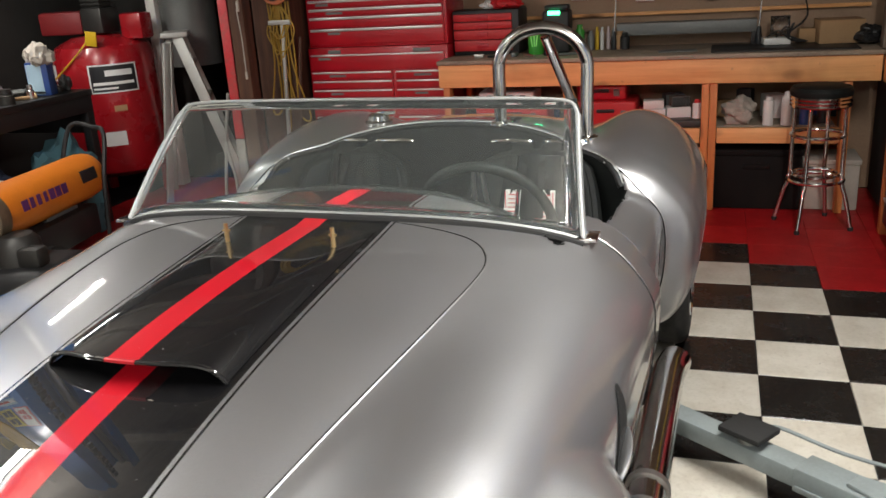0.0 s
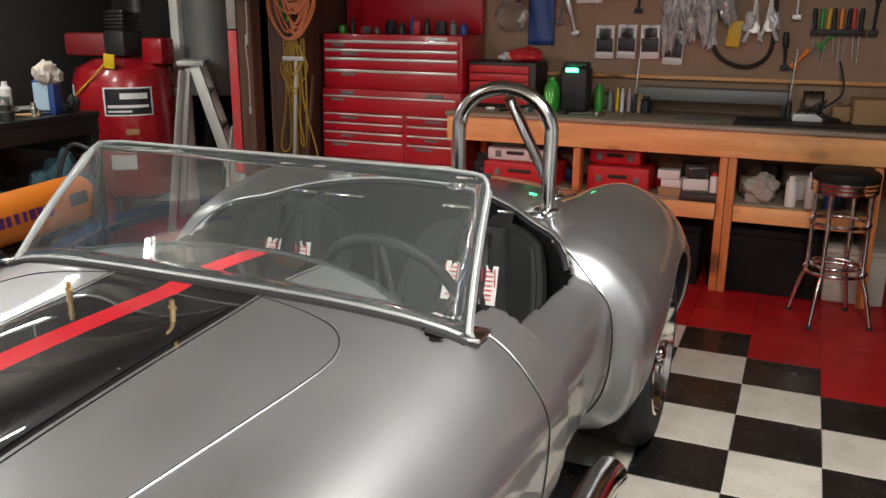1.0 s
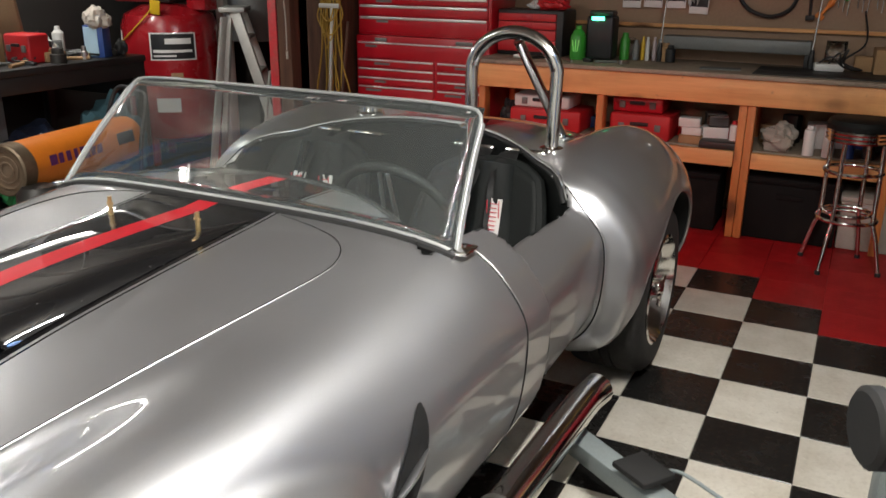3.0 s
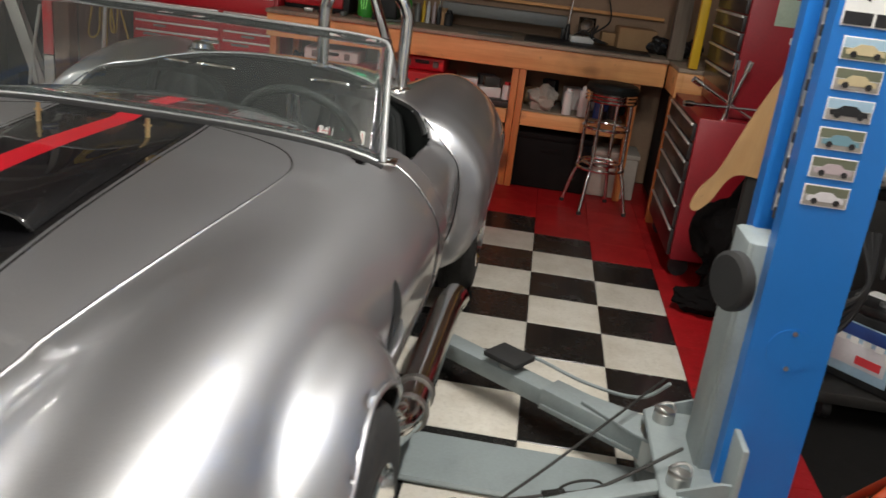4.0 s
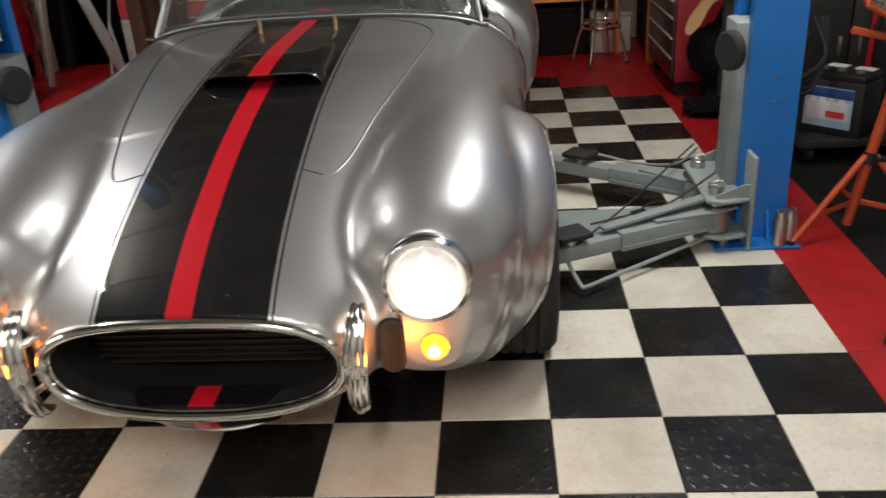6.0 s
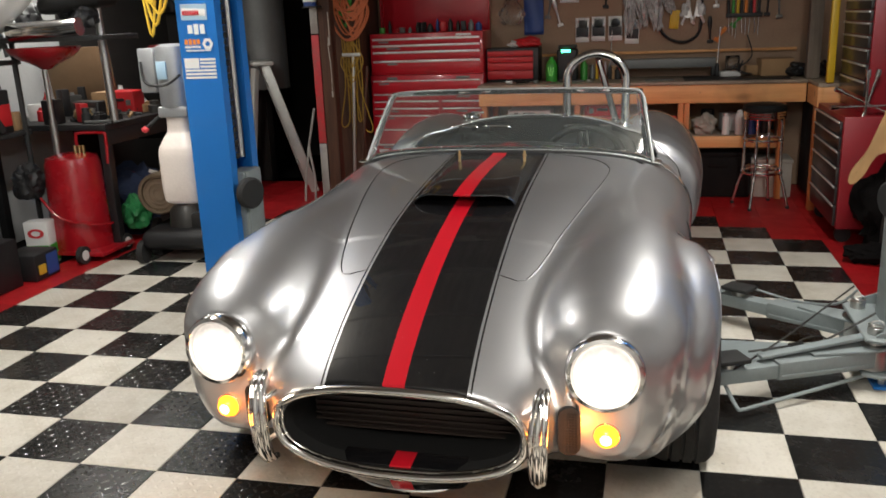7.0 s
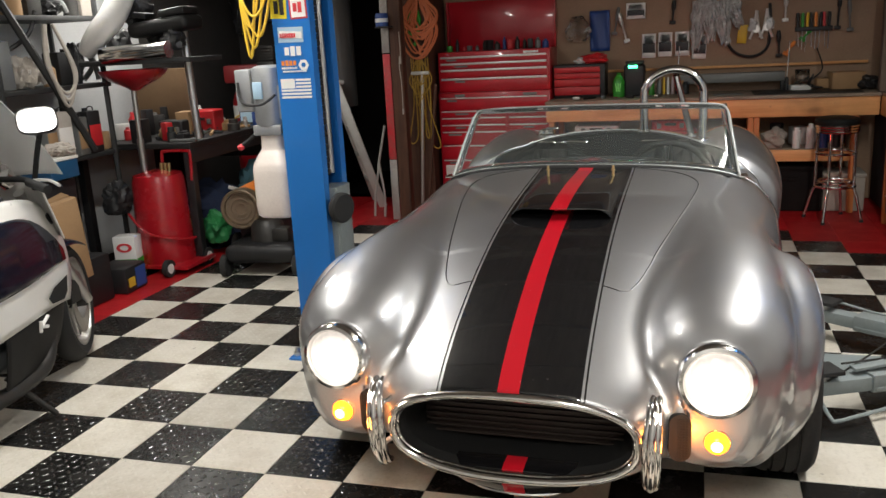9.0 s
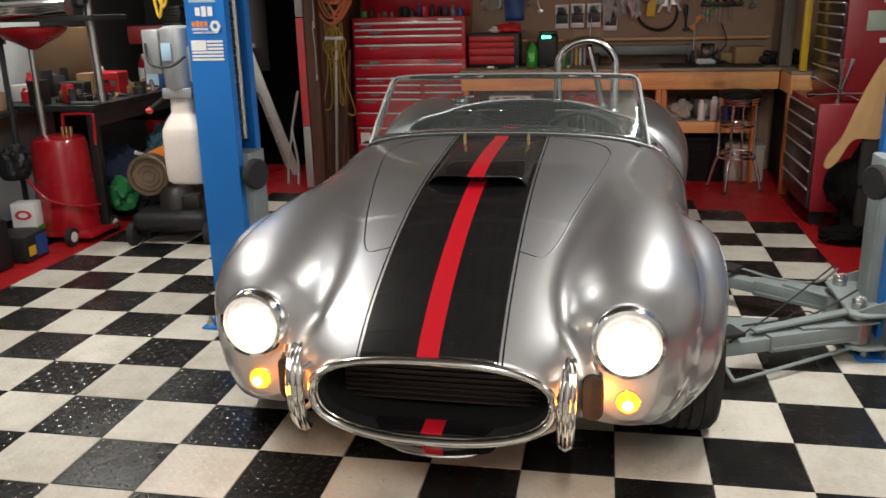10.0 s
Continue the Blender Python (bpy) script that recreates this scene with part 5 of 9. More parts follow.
# socket extensions standing at the near column's foot
for x, y in ((0.63, 0.755), (0.672, 0.775)):
    bm = B()
    lathe(bm, [(0.0, 0.0), (0.026, 0.0), (0.026, 0.10), (0.020, 0.115), (0.020, 0.135), (0.012, 0.135), (0.012, 0.10), (0.0, 0.10)], 18)
    single("steel_socket", bm, STEEL, "tall bare steel socket standing on the blue base plate", "socket", (x, y, 0.0145), group="sockets")
# hydraulic unit hung on the far column
unit = thing("hydraulic_unit", "grey electric motor over a milky plastic oil tank", "hydraulic pump", (-2.64, 0.98, 0.675))
MILK = mat("milky_plastic", (0.74, 0.66, 0.60), 0.35, 0.0, 0.35, stain=(0.42, 0.28, 0.24), big=5)
ALU = mat("cast_aluminium", (0.42, 0.43, 0.44), 0.45, 0.7, 0.3)
bm = B()
JUG = [(0.0, 0.0), (0.085, 0.002), (0.098, 0.015), (0.103, 0.06), (0.103, 0.235), (0.098, 0.265), (0.072, 0.315), (0.058, 0.335), (0.055, 0.41), (0.0, 0.412)]


def jug_pt(i, j):
    a = 2 * math.pi * i
    k = j * (len(JUG) - 1)
    n_ = min(int(k), len(JUG) - 2)
    r = JUG[n_][0] + (JUG[n_ + 1][0] - JUG[n_][0]) * (k - n_)
    z = JUG[n_][1] + (JUG[n_ + 1][1] - JUG[n_][1]) * (k - n_)
    c, s = math.cos(a), math.sin(a)
    return Vector((r * math.copysign(abs(c) ** 0.5, c), r * math.copysign(abs(s) ** 0.5, s), z))


sheet(bm, jug_pt, 48, 36)
bmesh.ops.remove_doubles(bm, verts=bm.verts[:], dist=0.0004)
part("oil_tank", bm, MILK, unit, "milky plastic oil tank")
bm = B()
box(bm, (0, 0, 0.43), (0.15, 0.14, 0.05), 0.008)
part("valve_block", bm, ALU, unit)
bm = B()
lathe(bm, [(0.0, 0.45), (0.075, 0.45), (0.082, 0.47), (0.082, 0.70), (0.076, 0.725), (0.05, 0.735), (0.0, 0.737)], 28)
motor = part("motor", bm, ALU, unit, "grey electric motor")
bm = B()
box(bm, (-0.105, -0.01, 0.62), (0.08, 0.12, 0.20), 0.008)
part("switch_box", bm, ALU, motor)
bm = B()
box(bm, (-0.02, -0.082, 0.62), (0.05, 0.012, 0.08), 0.003)
part("rating_plate", bm, SKYV, motor)
bm = B()
sweep(bm, smooth_path([(-0.13, -0.07, 0.66), (-0.10, -0.10, 0.57), (0.0, -0.105, 0.555), (0.07, -0.08, 0.60)], 6), 0.006, 8)
part("cable", bm, RUBBER, motor)
bm = B()
rod(bm, (-0.06, -0.05, 0.42), (-0.13, -0.09, 0.36), 0.009)
lever = part("lever", bm, TRIM, unit)
bm = B()
lathe(bm, [(0.0, -0.018), (0.016, -0.01), (0.018, 0.004), (0.0, 0.018)], 12, Matrix.Translation((-0.135, -0.093, 0.355)))
part("knob", bm, REDV, lever, "red ball knob")
bm = B()
sweep(bm, smooth_path([(0.06, -0.03, 0.43), (0.12, -0.09, 0.40), (0.13, -0.09, 0.28), (0.12, -0.02, 0.16)], 6), 0.010, 8)
part("hose", bm, RUBBER, unit)
bm = B()
box(bm, (0.12, 0.0, 0.56), (0.12, 0.10, 0.16), 0.004)
part("hanger", bm, ALU, unit)
# yellow hose loops over the far column
YELLOWC = mat("yellow_cord", (0.62, 0.40, 0.03), 0.5, 0.0, 0.3)
for k in range(5):
    bm = B()
    x0, w, zb = -2.60 + 0.012 * k, 0.05 + 0.012 * k, 1.45 + 0.045 * ((k * 3) % 5)
    sweep(bm, smooth_path([(x0 - w, 0.80 + 0.01 * k, 2.05), (x0 - w * 0.9, 0.79, 1.75), (x0 - 0.01, 0.78, zb), (x0 + w * 0.7, 0.79, 1.75), (x0 + w, 0.80, 2.05)], 7), 0.0065, 7)
    single("hose_loop", bm, YELLOWC, "loop of yellow air hose hung by the lift column", "air hose", group="yellow hose loops")

# ---- back wall: workbench and what stands on, over and under it ----
PINE = wood("orange_pine", (0.84, 0.44, 0.175), (0.66, 0.30, 0.105), 0.55, 0, knots=True)
PINE_Z = wood("orange_pine_upright", (0.64, 0.235, 0.065), (0.45, 0.14, 0.04), 0.55, 2, knots=True)
BENCHTOP = mat("worn_worktop", (0.31, 0.25, 0.185), 0.55, 0.0, 0.75, stain=(0.05, 0.04, 0.032), big=3.0, grain=50)
TOOLRED = mat("red_enamel", (0.47, 0.008, 0.020), 0.33, 0.0, 0.25, coat=0.4)
REDPLASTIC = mat("red_plastic", (0.50, 0.015, 0.02), 0.45, 0.0, 0.25)
BLACKPLASTIC = mat("black_plastic", (0.012, 0.012, 0.013), 0.5, 0.0, 0.3)
HANDLE = mat("bright_handle", (0.74, 0.73, 0.71), 0.34, 0.55, 0.3)
BLACKENED = mat("blackened_crate", (0.009, 0.008, 0.008), 0.8, 0.0, 0.5, stain=(0.03, 0.024, 0.02), relief=0.3, spec=0.12)
POLYTHENE = mat("crinkled_polythene", (0.46, 0.46, 0.45), 0.24, 0.15, 0.7, stain=(0.16, 0.16, 0.16), big=14, grain=70, relief=0.6, coat=0.6)
CARD = mat("cardboard", (0.36, 0.22, 0.11), 0.85, 0.0, 0.35)
CLOTH_W = mat("grey_rag", (0.42, 0.38, 0.33), 0.95, 0.0, 0.5, grain=120, relief=0.5)
CLEARBAG = glass("clear_polythene", (0.9, 0.92, 0.92), 0.25)
WHITEPLASTIC = mat("white_plastic", (0.68, 0.68, 0.66), 0.4, 0.0, 0.2)
GREENP = mat("green_plastic", (0.04, 0.30, 0.03), 0.4, 0.0, 0.3)
BLUEP = mat("blue_plastic", (0.02, 0.06, 0.24), 0.45, 0.0, 0.3)
YELLOWP = mat("yellow_plastic", (0.70, 0.45, 0.02), 0.45, 0.0, 0.2)
GREYMETAL = mat("grey_sheet", (0.17, 0.175, 0.17), 0.5, 0.3, 0.4)
GREENLED = glow("green_led", (0.05, 1.0, 0.35), 9.0, (0.0, 0.3, 0.1))

bench = thing("workbench", "rough orange pine workbench with a dark worn top", "workbench", (0, 0, 0))
BX0, BX1, BY0, BY1, BZ = -1.86, 0.66, 4.26, 4.885, 0.925
bm = B()
box(bm, ((BX0 + BX1) / 2, (BY0 + BY1) / 2 - 0.01, BZ - 0.0125), (BX1 - BX0, BY1 - BY0 + 0.02, 0.025), 0.004)
part("worktop", bm, BENCHTOP, bench, "dark stained worktop board")
bm = B()
box(bm, ((BX0 + BX1) / 2, BY0 + 0.019, BZ - 0.097), (BX1 - BX0 - 0.01, 0.038, 0.14), 0.004)
part("front_rail", bm, PINE, bench, "orange pine front rail with knots")
for x in (-1.815, -1.055, -0.25, -0.205, 0.50):
    bm = B()
    box(bm, (x, BY0 + 0.064, (BZ - 0.165) / 2), (0.042, 0.088, BZ - 0.169), 0.003)
    part("leg", bm, PINE_Z, bench)
for x in (-1.815, -1.055, -0.23, 0.50):
    bm = B()
    box(bm, (x, BY1 - 0.05, (BZ - 0.03) / 2), (0.042, 0.088, BZ - 0.034), 0.003)
    part("leg", bm, PINE_Z, bench)
for x0, x1 in ((-1.79, -1.08), (-1.03, -0.275), (-0.18, 0.475)):
    bm = B()
    box(bm, ((x0 + x1) / 2, BY0 + 0.04, 0.452), (x1 - x0, 0.038, 0.088), 0.003)
    part("shelf_rail", bm, PINE, bench)
bm = B()
box(bm, ((BX0 + BX1) / 2 - 0.08, (BY0 + BY1) / 2 + 0.04, 0.488), (BX1 - BX0 - 0.24, 0.50, 0.018), 0.002)
part("lower_shelf", bm, BENCHTOP, bench)
bm = B()
box(bm, ((BX0 + BX1) / 2, BY1 - 0.012, 1.125), (BX1 - BX0, 0.03, 0.022), 0.003)
single("ledge", bm, PINE, "narrow pine ledge along the back wall", "ledge", kind="structure")
# return of the bench along the side
ret = thing("side_bench", "short return of the pine workbench beside tool cabinets", "workbench")
bm = B()
box(bm, (0.94, 4.375, BZ - 0.012), (0.55, 1.02, 0.025), 0.004)
part("worktop", bm, BENCHTOP, ret)
bm = B()
box(bm, (0.682, 4.06, BZ - 0.097), (0.038, 0.40, 0.14), 0.003)
box(bm, (0.93, 3.88, BZ - 0.097), (0.50, 0.038, 0.14), 0.003)
part("rail", bm, PINE, ret)
for x, y in ((0.70, 3.93), (1.15, 3.93)):
    bm = B()
    box(bm, (x, y, (BZ - 0.17) / 2), (0.085, 0.06, BZ - 0.17), 0.003)
    part("leg", bm, PINE_Z, ret)
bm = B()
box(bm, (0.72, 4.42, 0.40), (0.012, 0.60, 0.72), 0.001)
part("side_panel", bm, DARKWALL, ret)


def tool_chest(at, yaw, w, d, h, rows, m, label, handle=HANDLE, full=True, split=None):
    """A drawer chest facing -y: body, drawers with bright pull rails. rows: drawer heights from the top."""
    c = thing("tool_chest", label, "tool chest", at, (0, 0, yaw))
    bm = B()
    box(bm, (0, d / 2, h / 2), (w, d, h), 0.006)
    part("body", bm, m, c)
    z = h - 0.035
    for k, dh in enumerate(rows):
        spans = [(-w / 2 + 0.02, w / 2 - 0.02)] if not split or k == 0 and split[1] else [(-w / 2 + 0.02, split[0] - 0.012), (split[0] + 0.012, w / 2 - 0.02)]
        for x0, x1 in spans:
            bm = B()
            box(bm, ((x0 + x1) / 2, -0.008, z - dh / 2), (x1 - x0, 0.018, dh - 0.008), 0.003)
            dr = part("drawer", bm, m, c)
            bm = B()
            box(bm, ((x0 + x1) / 2, -0.022, z - 0.012), (x1 - x0 - 0.012, 0.014, 0.018 if len(rows) < 6 else 0.011), 0.004)
            part("pull_rail", bm, handle, dr, "bright drawer pull")
            if w > 0.8 and (k * 7 + int(x1 * 10)) % 3 and dh > 0.05:
                bm = B()
                lw = 0.09 + 0.03 * (k % 3)
                box(bm, (x0 + 0.06 + lw / 2 + 0.07 * (k % 2), -0.0185, z - 0.034), (lw, 0.003, 0.016), 0.0)
                part("drawer_tag", bm, GREYMETAL, dr, "dull grey drawer tag")
        z -= dh
    return c


low = tool_chest((-2.345, 4.46, 0.11), 0, 0.99, 0.44, 0.90, (0.115, 0.06, 0.06, 0.06, 0.12, 0.13, 0.15, 0.165), TOOLRED, "red enamelled rolling tool cabinet with many drawers", split=(0.12, True))
for x in (-0.42, 0.42):
    for y in (0.06, 0.38):
        bm = B()
        rod(bm, (x - 0.018, y, -0.055), (x + 0.018, y, -0.055), 0.055, n=20)
        box(bm, (x, y, -0.01), (0.06, 0.08, 0.02), 0.003)
        part("castor", bm, BLACKPLASTIC, low)
bm = B()
box(bm, (-0.35, -0.022, 0.06), (0.10, 0.004, 0.11), 0.001)
part("paper_label", bm, WHITEV, low, "white paper label")
bm = B()
box(bm, (-0.30, -0.004, 0.873), (0.09, 0.012, 0.025), 0.003)
part("latch_plate", bm, GREYMETAL, low)
bm = B()
box(bm, (0.32, -0.004, 0.873), (0.12, 0.012, 0.025), 0.003)
part("latch_plate", bm, GREYMETAL, low)
bm = B()
box(bm, (-0.41, -0.0195, 0.215), (0.085, 0.003, 0.105), 0.0)
part("paper_label", bm, WHITE_LABEL, low, "white paper label")
top = tool_chest((-2.345, 4.49, 1.012), 0, 0.985, 0.40, 0.345, (0.055, 0.055, 0.075, 0.11), TOOLRED, "red enamelled top chest with bright drawer pulls and open lid")
bm = B()
box(bm, (0.33, -0.006, 0.322), (0.13, 0.006, 0.018), 0.001)
part("maker_mark", bm, WHITEV, top, "white maker's plate")
bm = B()
box(bm, (0, 0.39, 0.56), (0.985, 0.02, 0.43), 0.004)
for x in (-0.485, 0.485):
    box(bm, (x, 0.36, 0.56), (0.015, 0.06, 0.43), 0.002)
part("lid", bm, TOOLRED, top, "red raised lid")
random.seed(7)
for k in range(15):
    bm = B()
    w, h = random.uniform(0.03, 0.07), random.uniform(0.04, 0.12)
    m = random.choice((BLACKPLASTIC, DARKSTEEL, BLUEP, GREYMETAL, REDPLASTIC, GREENP, CARD))
    if k % 3:
        lathe(bm, [(0.0, 0.0), (w * 0.5, 0.0), (w * 0.5, h * 0.7), (w * 0.25, h * 0.82), (w * 0.22, h), (0.0, h)], 12)
    else:
        box(bm, (0, 0, h / 2), (w, w, h), 0.006)
    single("small_tool", bm, m, "small dark tool standing in an open chest tray", "tool", (-2.76 + 0.06 * k, 4.62 + 0.03 * (k % 3), 1.3575), (0, 0, k * 23), "tools in the chest")

small = thing("small_drawer_chest", "black drawer box with four red drawers on the bench", "drawer box", (-1.62, 4.56, BZ + 0.001))
bm = B()
box(bm, (0, 0.13, 0.14), (0.44, 0.26, 0.28), 0.012)
part("body", bm, BLACKPLASTIC, small)
for k, z in enumerate((0.235, 0.185, 0.128, 0.060)):
    bm = B()
    box(bm, (-0.015, -0.006, z), (0.385, 0.02, (0.045, 0.045, 0.06, 0.068)[k]), 0.005)
    dr = part("drawer", bm, REDPLASTIC, small, "red drawer")
    bm = B()
    box(bm, (-0.015, -0.018, z), (0.07, 0.008, 0.03), 0.002)
    part("thumb_pull", bm, TOOLRED, dr)


def lumpy(bm, size, seed, n=2, rough=0.35):
    """A soft crumpled lump standing on z = 0."""
    v0 = bmesh.ops.create_icosphere(bm, subdivisions=4, radius=0.5)["verts"]
    for v in v0:
        p = v.co
        k = 1 + rough * (noise.noise(p * 3.0 + Vector((seed, 0, 0))) + 0.5 * noise.noise(p * 8.0 + Vector((0, seed, 0))))
        k += 0.9 * rough * (0.25 - abs(noise.noise(p * 4.5 + Vector((0, 0, seed)))) - 0.5 * abs(noise.noise(p * 11.0 + Vector((seed, seed, 0)))))
        v.co = Vector((p.x * size[0] * k, p.y * size[1] * k, max(-0.42, p.z * k) * size[2] + 0.42 * size[2]))


def bag(at, size, m, label, seed, category="bag", name="bag"):
    bm = B()
    lumpy(bm, size, seed)
    return single(name, bm, m, label, category, at)


bag((-1.50, 4.64, 1.208), (0.24, 0.14, 0.09), REDPLASTIC, "crumpled red plastic packet on a drawer box", 3)
bag((-1.60, 4.66, 1.208), (0.12, 0.12, 0.06), WHITEPLASTIC, "small white packet on a drawer box", 5)
bag((-1.66, 4.84, 1.39), (0.20, 0.12, 0.22), CLEARBAG, "clear crinkled plastic bag hung on the wall", 8)
bm = B()
sheet(bm, lambda i, j: Vector((-1.56 + 0.17 * i, 4.885 + 0.008 * math.sin(9 * i + 3 * j), 1.30 + 0.34 * j)), 10, 10)
single("blue_cloth", bm, BLUEP, "dark blue cloth hung on the back wall", "cloth").modifiers.new("thickness", "SOLIDIFY").thickness = 0.006

# battery charger with a green display, and a green bottle
ch = thing("battery_charger", "black battery charger with a lit green display on the bench", "battery charger", (-1.16, 4.60, BZ + 0.001))
bm = B()
box(bm, (0, 0, 0.13), (0.17, 0.14, 0.26), 0.02, seg=3)
box(bm, (0, 0, 0.275), (0.15, 0.10, 0.03), 0.01)
part("case", bm, BLACKPLASTIC, ch)
bm = B()
box(bm, (-0.01, -0.075, 0.245), (0.075, 0.006, 0.022), 0.002)
part("display", bm, GREENLED, ch, "glowing green display")
bm = B()
lathe(bm, [(0.0, 0.0), (0.045, 0.0), (0.048, 0.02), (0.048, 0.13), (0.03, 0.17), (0.018, 0.18), (0.018, 0.20), (0.0, 0.20)], 20)
bt = single("green_bottle", bm, GREENP, "translucent green bottle on the bench", "bottle", (-1.285, 4.52, BZ + 0.001))
bm = B()
for k in range(3):
    box(bm, (-1.285 - 0.016 + 0.016 * k, 4.4685, BZ + 0.085), (0.006, 0.004, 0.07), 0.001, (0, 8 * (k - 1), 0))
# the printed mark is given a faint green glow of its own
part("mark", bm, glow("glowing_label_green", (0.3, 0.9, 0.2), 0.15, (0.3, 0.8, 0.2)), None).parent = bt
bpy.context.view_layer.update()
for o in bt.children:
    o.matrix_parent_inverse = bt.matrix_world.inverted()

# bottles, markers, rolls left of the long tray
random.seed(11)
for k, (m, r, h) in enumerate(((GREENP, 0.03, 0.16), (CLEARBAG, 0.035, 0.13), (GREYMETAL, 0.02, 0.12), (YELLOWP, 0.012, 0.14), (WHITEPLASTIC, 0.012, 0.14), (PINK, 0.012, 0.14), (GREYMETAL, 0.012, 0.13), (CARD, 0.04, 0.11), (BLACKPLASTIC, 0.03, 0.10))):
    bm = B()
    lathe(bm, [(0.0, 0.0), (r, 0.0), (r, h * 0.75), (r * 0.6, h * 0.86), (r * 0.6, h), (0.0, h)], 14)
    single("container", bm, m, "small used workshop container on the bench", "bottle", (-1.03 + 0.035 * k, 4.66 + 0.03 * (k % 2), BZ + 0.001), group="bench bottles")

# long grey tray on the bench and two upright rods
tr = thing("long_tray", "long grey sheet-metal tray on feet at the bench's back", "tray", (-0.39, 4.74, BZ + 0.001))
bm = B()
box(bm, (0, 0, 0.115), (0.83, 0.12, 0.075), 0.006)
part("trough", bm, GREYMETAL, tr)
for x in (-0.40, 0.40):
    bm = B()
    box(bm, (x, 0, 0.04), (0.03, 0.10, 0.08), 0.004)
    part("foot", bm, BLACKPLASTIC, tr)
for x in (-0.815, 0.035):
    sc = thing("long_screwdriver", "long bright screwdriver leaning point up at the wall", "screwdriver", (x, 4.66, BZ + 0.001), group="long screwdrivers")
    bm = B()
    lathe(bm, [(0.0, 0.0), (0.016, 0.0), (0.018, 0.05), (0.013, 0.10), (0.008, 0.11), (0.0, 0.11)], 12)
    part("grip", bm, BLACKPLASTIC, sc)
    bm = B()
    rod(bm, (0, 0, 0.10), (0.012, 0.02, 0.39), 0.005)
    part("shank", bm, CHROME, sc)

# black mats and a sheet on the bench top
bm = B()
box(bm, (0.16, 4.50, BZ + 0.004), (0.78, 0.40, 0.006), 0.002)
single("rubber_mat", bm, BLACKPLASTIC, "black ribbed rubber mat lying on the bench", "mat")
bm = B()
box(bm, (-0.42, 4.44, BZ + 0.004), (0.22, 0.12, 0.006), 0.001, (0, 0, 6))
single("steel_rule", bm, GREYMETAL, "flat grey steel plate lying on the bench", "steel plate")
for k in range(7):
    bm = B()
    if k % 2:
        rod(bm, (-0.06, 0, 0.008), (0.07, 0.02, 0.008), 0.008)
    else:
        box(bm, (0, 0, 0.012), (0.06, 0.03, 0.024), 0.005)
    single("loose_tool", bm, (STEEL, BLACKPLASTIC, GREYMETAL)[k % 3], "loose hand tool lying on the bench top", "tool", (-1.62 + 0.11 * k, 4.38 + 0.02 * (k % 3), BZ + 0.0005), (0, 0, 40 * k), "loose bench tools")
# right end clutter: white blister pack, cables, yellow cap, cardboard boxes
bm = B()
box(bm, (0, 0, 0.02), (0.15, 0.10, 0.04), 0.006)
single("white_box", bm, WHITEPLASTIC, "low white plastic box on the bench", "box", (0.13, 4.62, BZ + 0.008), (0, 0, 8))
bm = B()
sheet(bm, lambda i, j: Vector((0.10 + 0.11 * i, 4.70 + 0.03 * j, BZ + 0.05 + 0.11 * j)), 2, 2)
single("clear_pack", bm, CLEARBAG, "clear blister pack standing on the bench", "packet").modifiers.new("thickness", "SOLIDIFY").thickness = 0.012
for k in range(3):
    bm = B()
    random.seed(30 + k)
    sweep(bm, smooth_path([(0.08 + 0.05 * k, 4.60, BZ + 0.05), (0.14 + 0.04 * k, 4.56, BZ + 0.09 + 0.02 * k), (0.20, 4.58, BZ + 0.04), (0.26 + 0.02 * k, 4.62, BZ + 0.02), (0.20, 4.65, BZ + 0.06), (0.30, 4.70, BZ + 0.16), (0.27, 4.84, BZ + 0.32)], 6), 0.005, 7)
    single("black_cable", bm, BLACKPLASTIC, "tangled black cable on the bench", "cable")
for at, s in (((0.47, 4.66, BZ + 0.008), (0.24, 0.22, 0.13)), ((0.30, 4.70, BZ + 0.008), (0.09, 0.09, 0.08))):
    bm = B()
    box(bm, (0, 0, s[2] / 2), s, 0.004)
    single("cardboard_box", bm, CARD, "plain brown cardboard box on the bench", "box", at, (0, 0, 4), "cardboard boxes")
for k, (x, m) in enumerate(((0.62, BLACKPLASTIC), (0.72, GREYMETAL), (0.82, BLACKPLASTIC))):
    bag((x, 4.55, BZ + 0.001), (0.14, 0.16, 0.12), m, "dark pouch of small parts on the bench corner", 40 + k, "pouch", "pouch")

# wall pack cards
def card_pack(x, z, w=0.115, h=0.20, tilt=0):
    c = thing("blister_pack", "black and white carded blister pack hung on the wall", "blister pack", (x, 4.868, z), (0, tilt, 0), "blister packs")
    bm = B()
    box(bm, (0, 0, 0), (w, 0.006, h), 0.003)
    part("card", bm, WHITEV, c)
    bm = B()
    box(bm, (0, -0.005, -0.02), (w * 0.9, 0.004, h * 0.42), 0.001)
    part("print", bm, BLACKV, c)
    bm = B()
    box(bm, (0, -0.0085, -h * 0.36), (w * 0.8, 0.003, h * 0.14), 0.001)
    part("price_strip", bm, WHITEV, c)
    bm = B()
    box(bm, (0, -0.014, h * 0.24), (w * 0.7, 0.022, h * 0.34), 0.01)
    part("blister", bm, CLEARBAG, c)
    bm = B()
    rod(bm, (0, 0.03, h * 0.47), (0, -0.05, h * 0.47), 0.003, n=8)
    part("hook", bm, STEEL, c)


for x, z, tl in ((-1.06, 1.325, 0), (-0.925, 1.33, 1), (-0.785, 1.33, -1), (-0.645, 1.30, 2)):
    card_pack(x, z, tilt=tl)
card_pack(-1.17, 1.62, 0.16, 0.13)
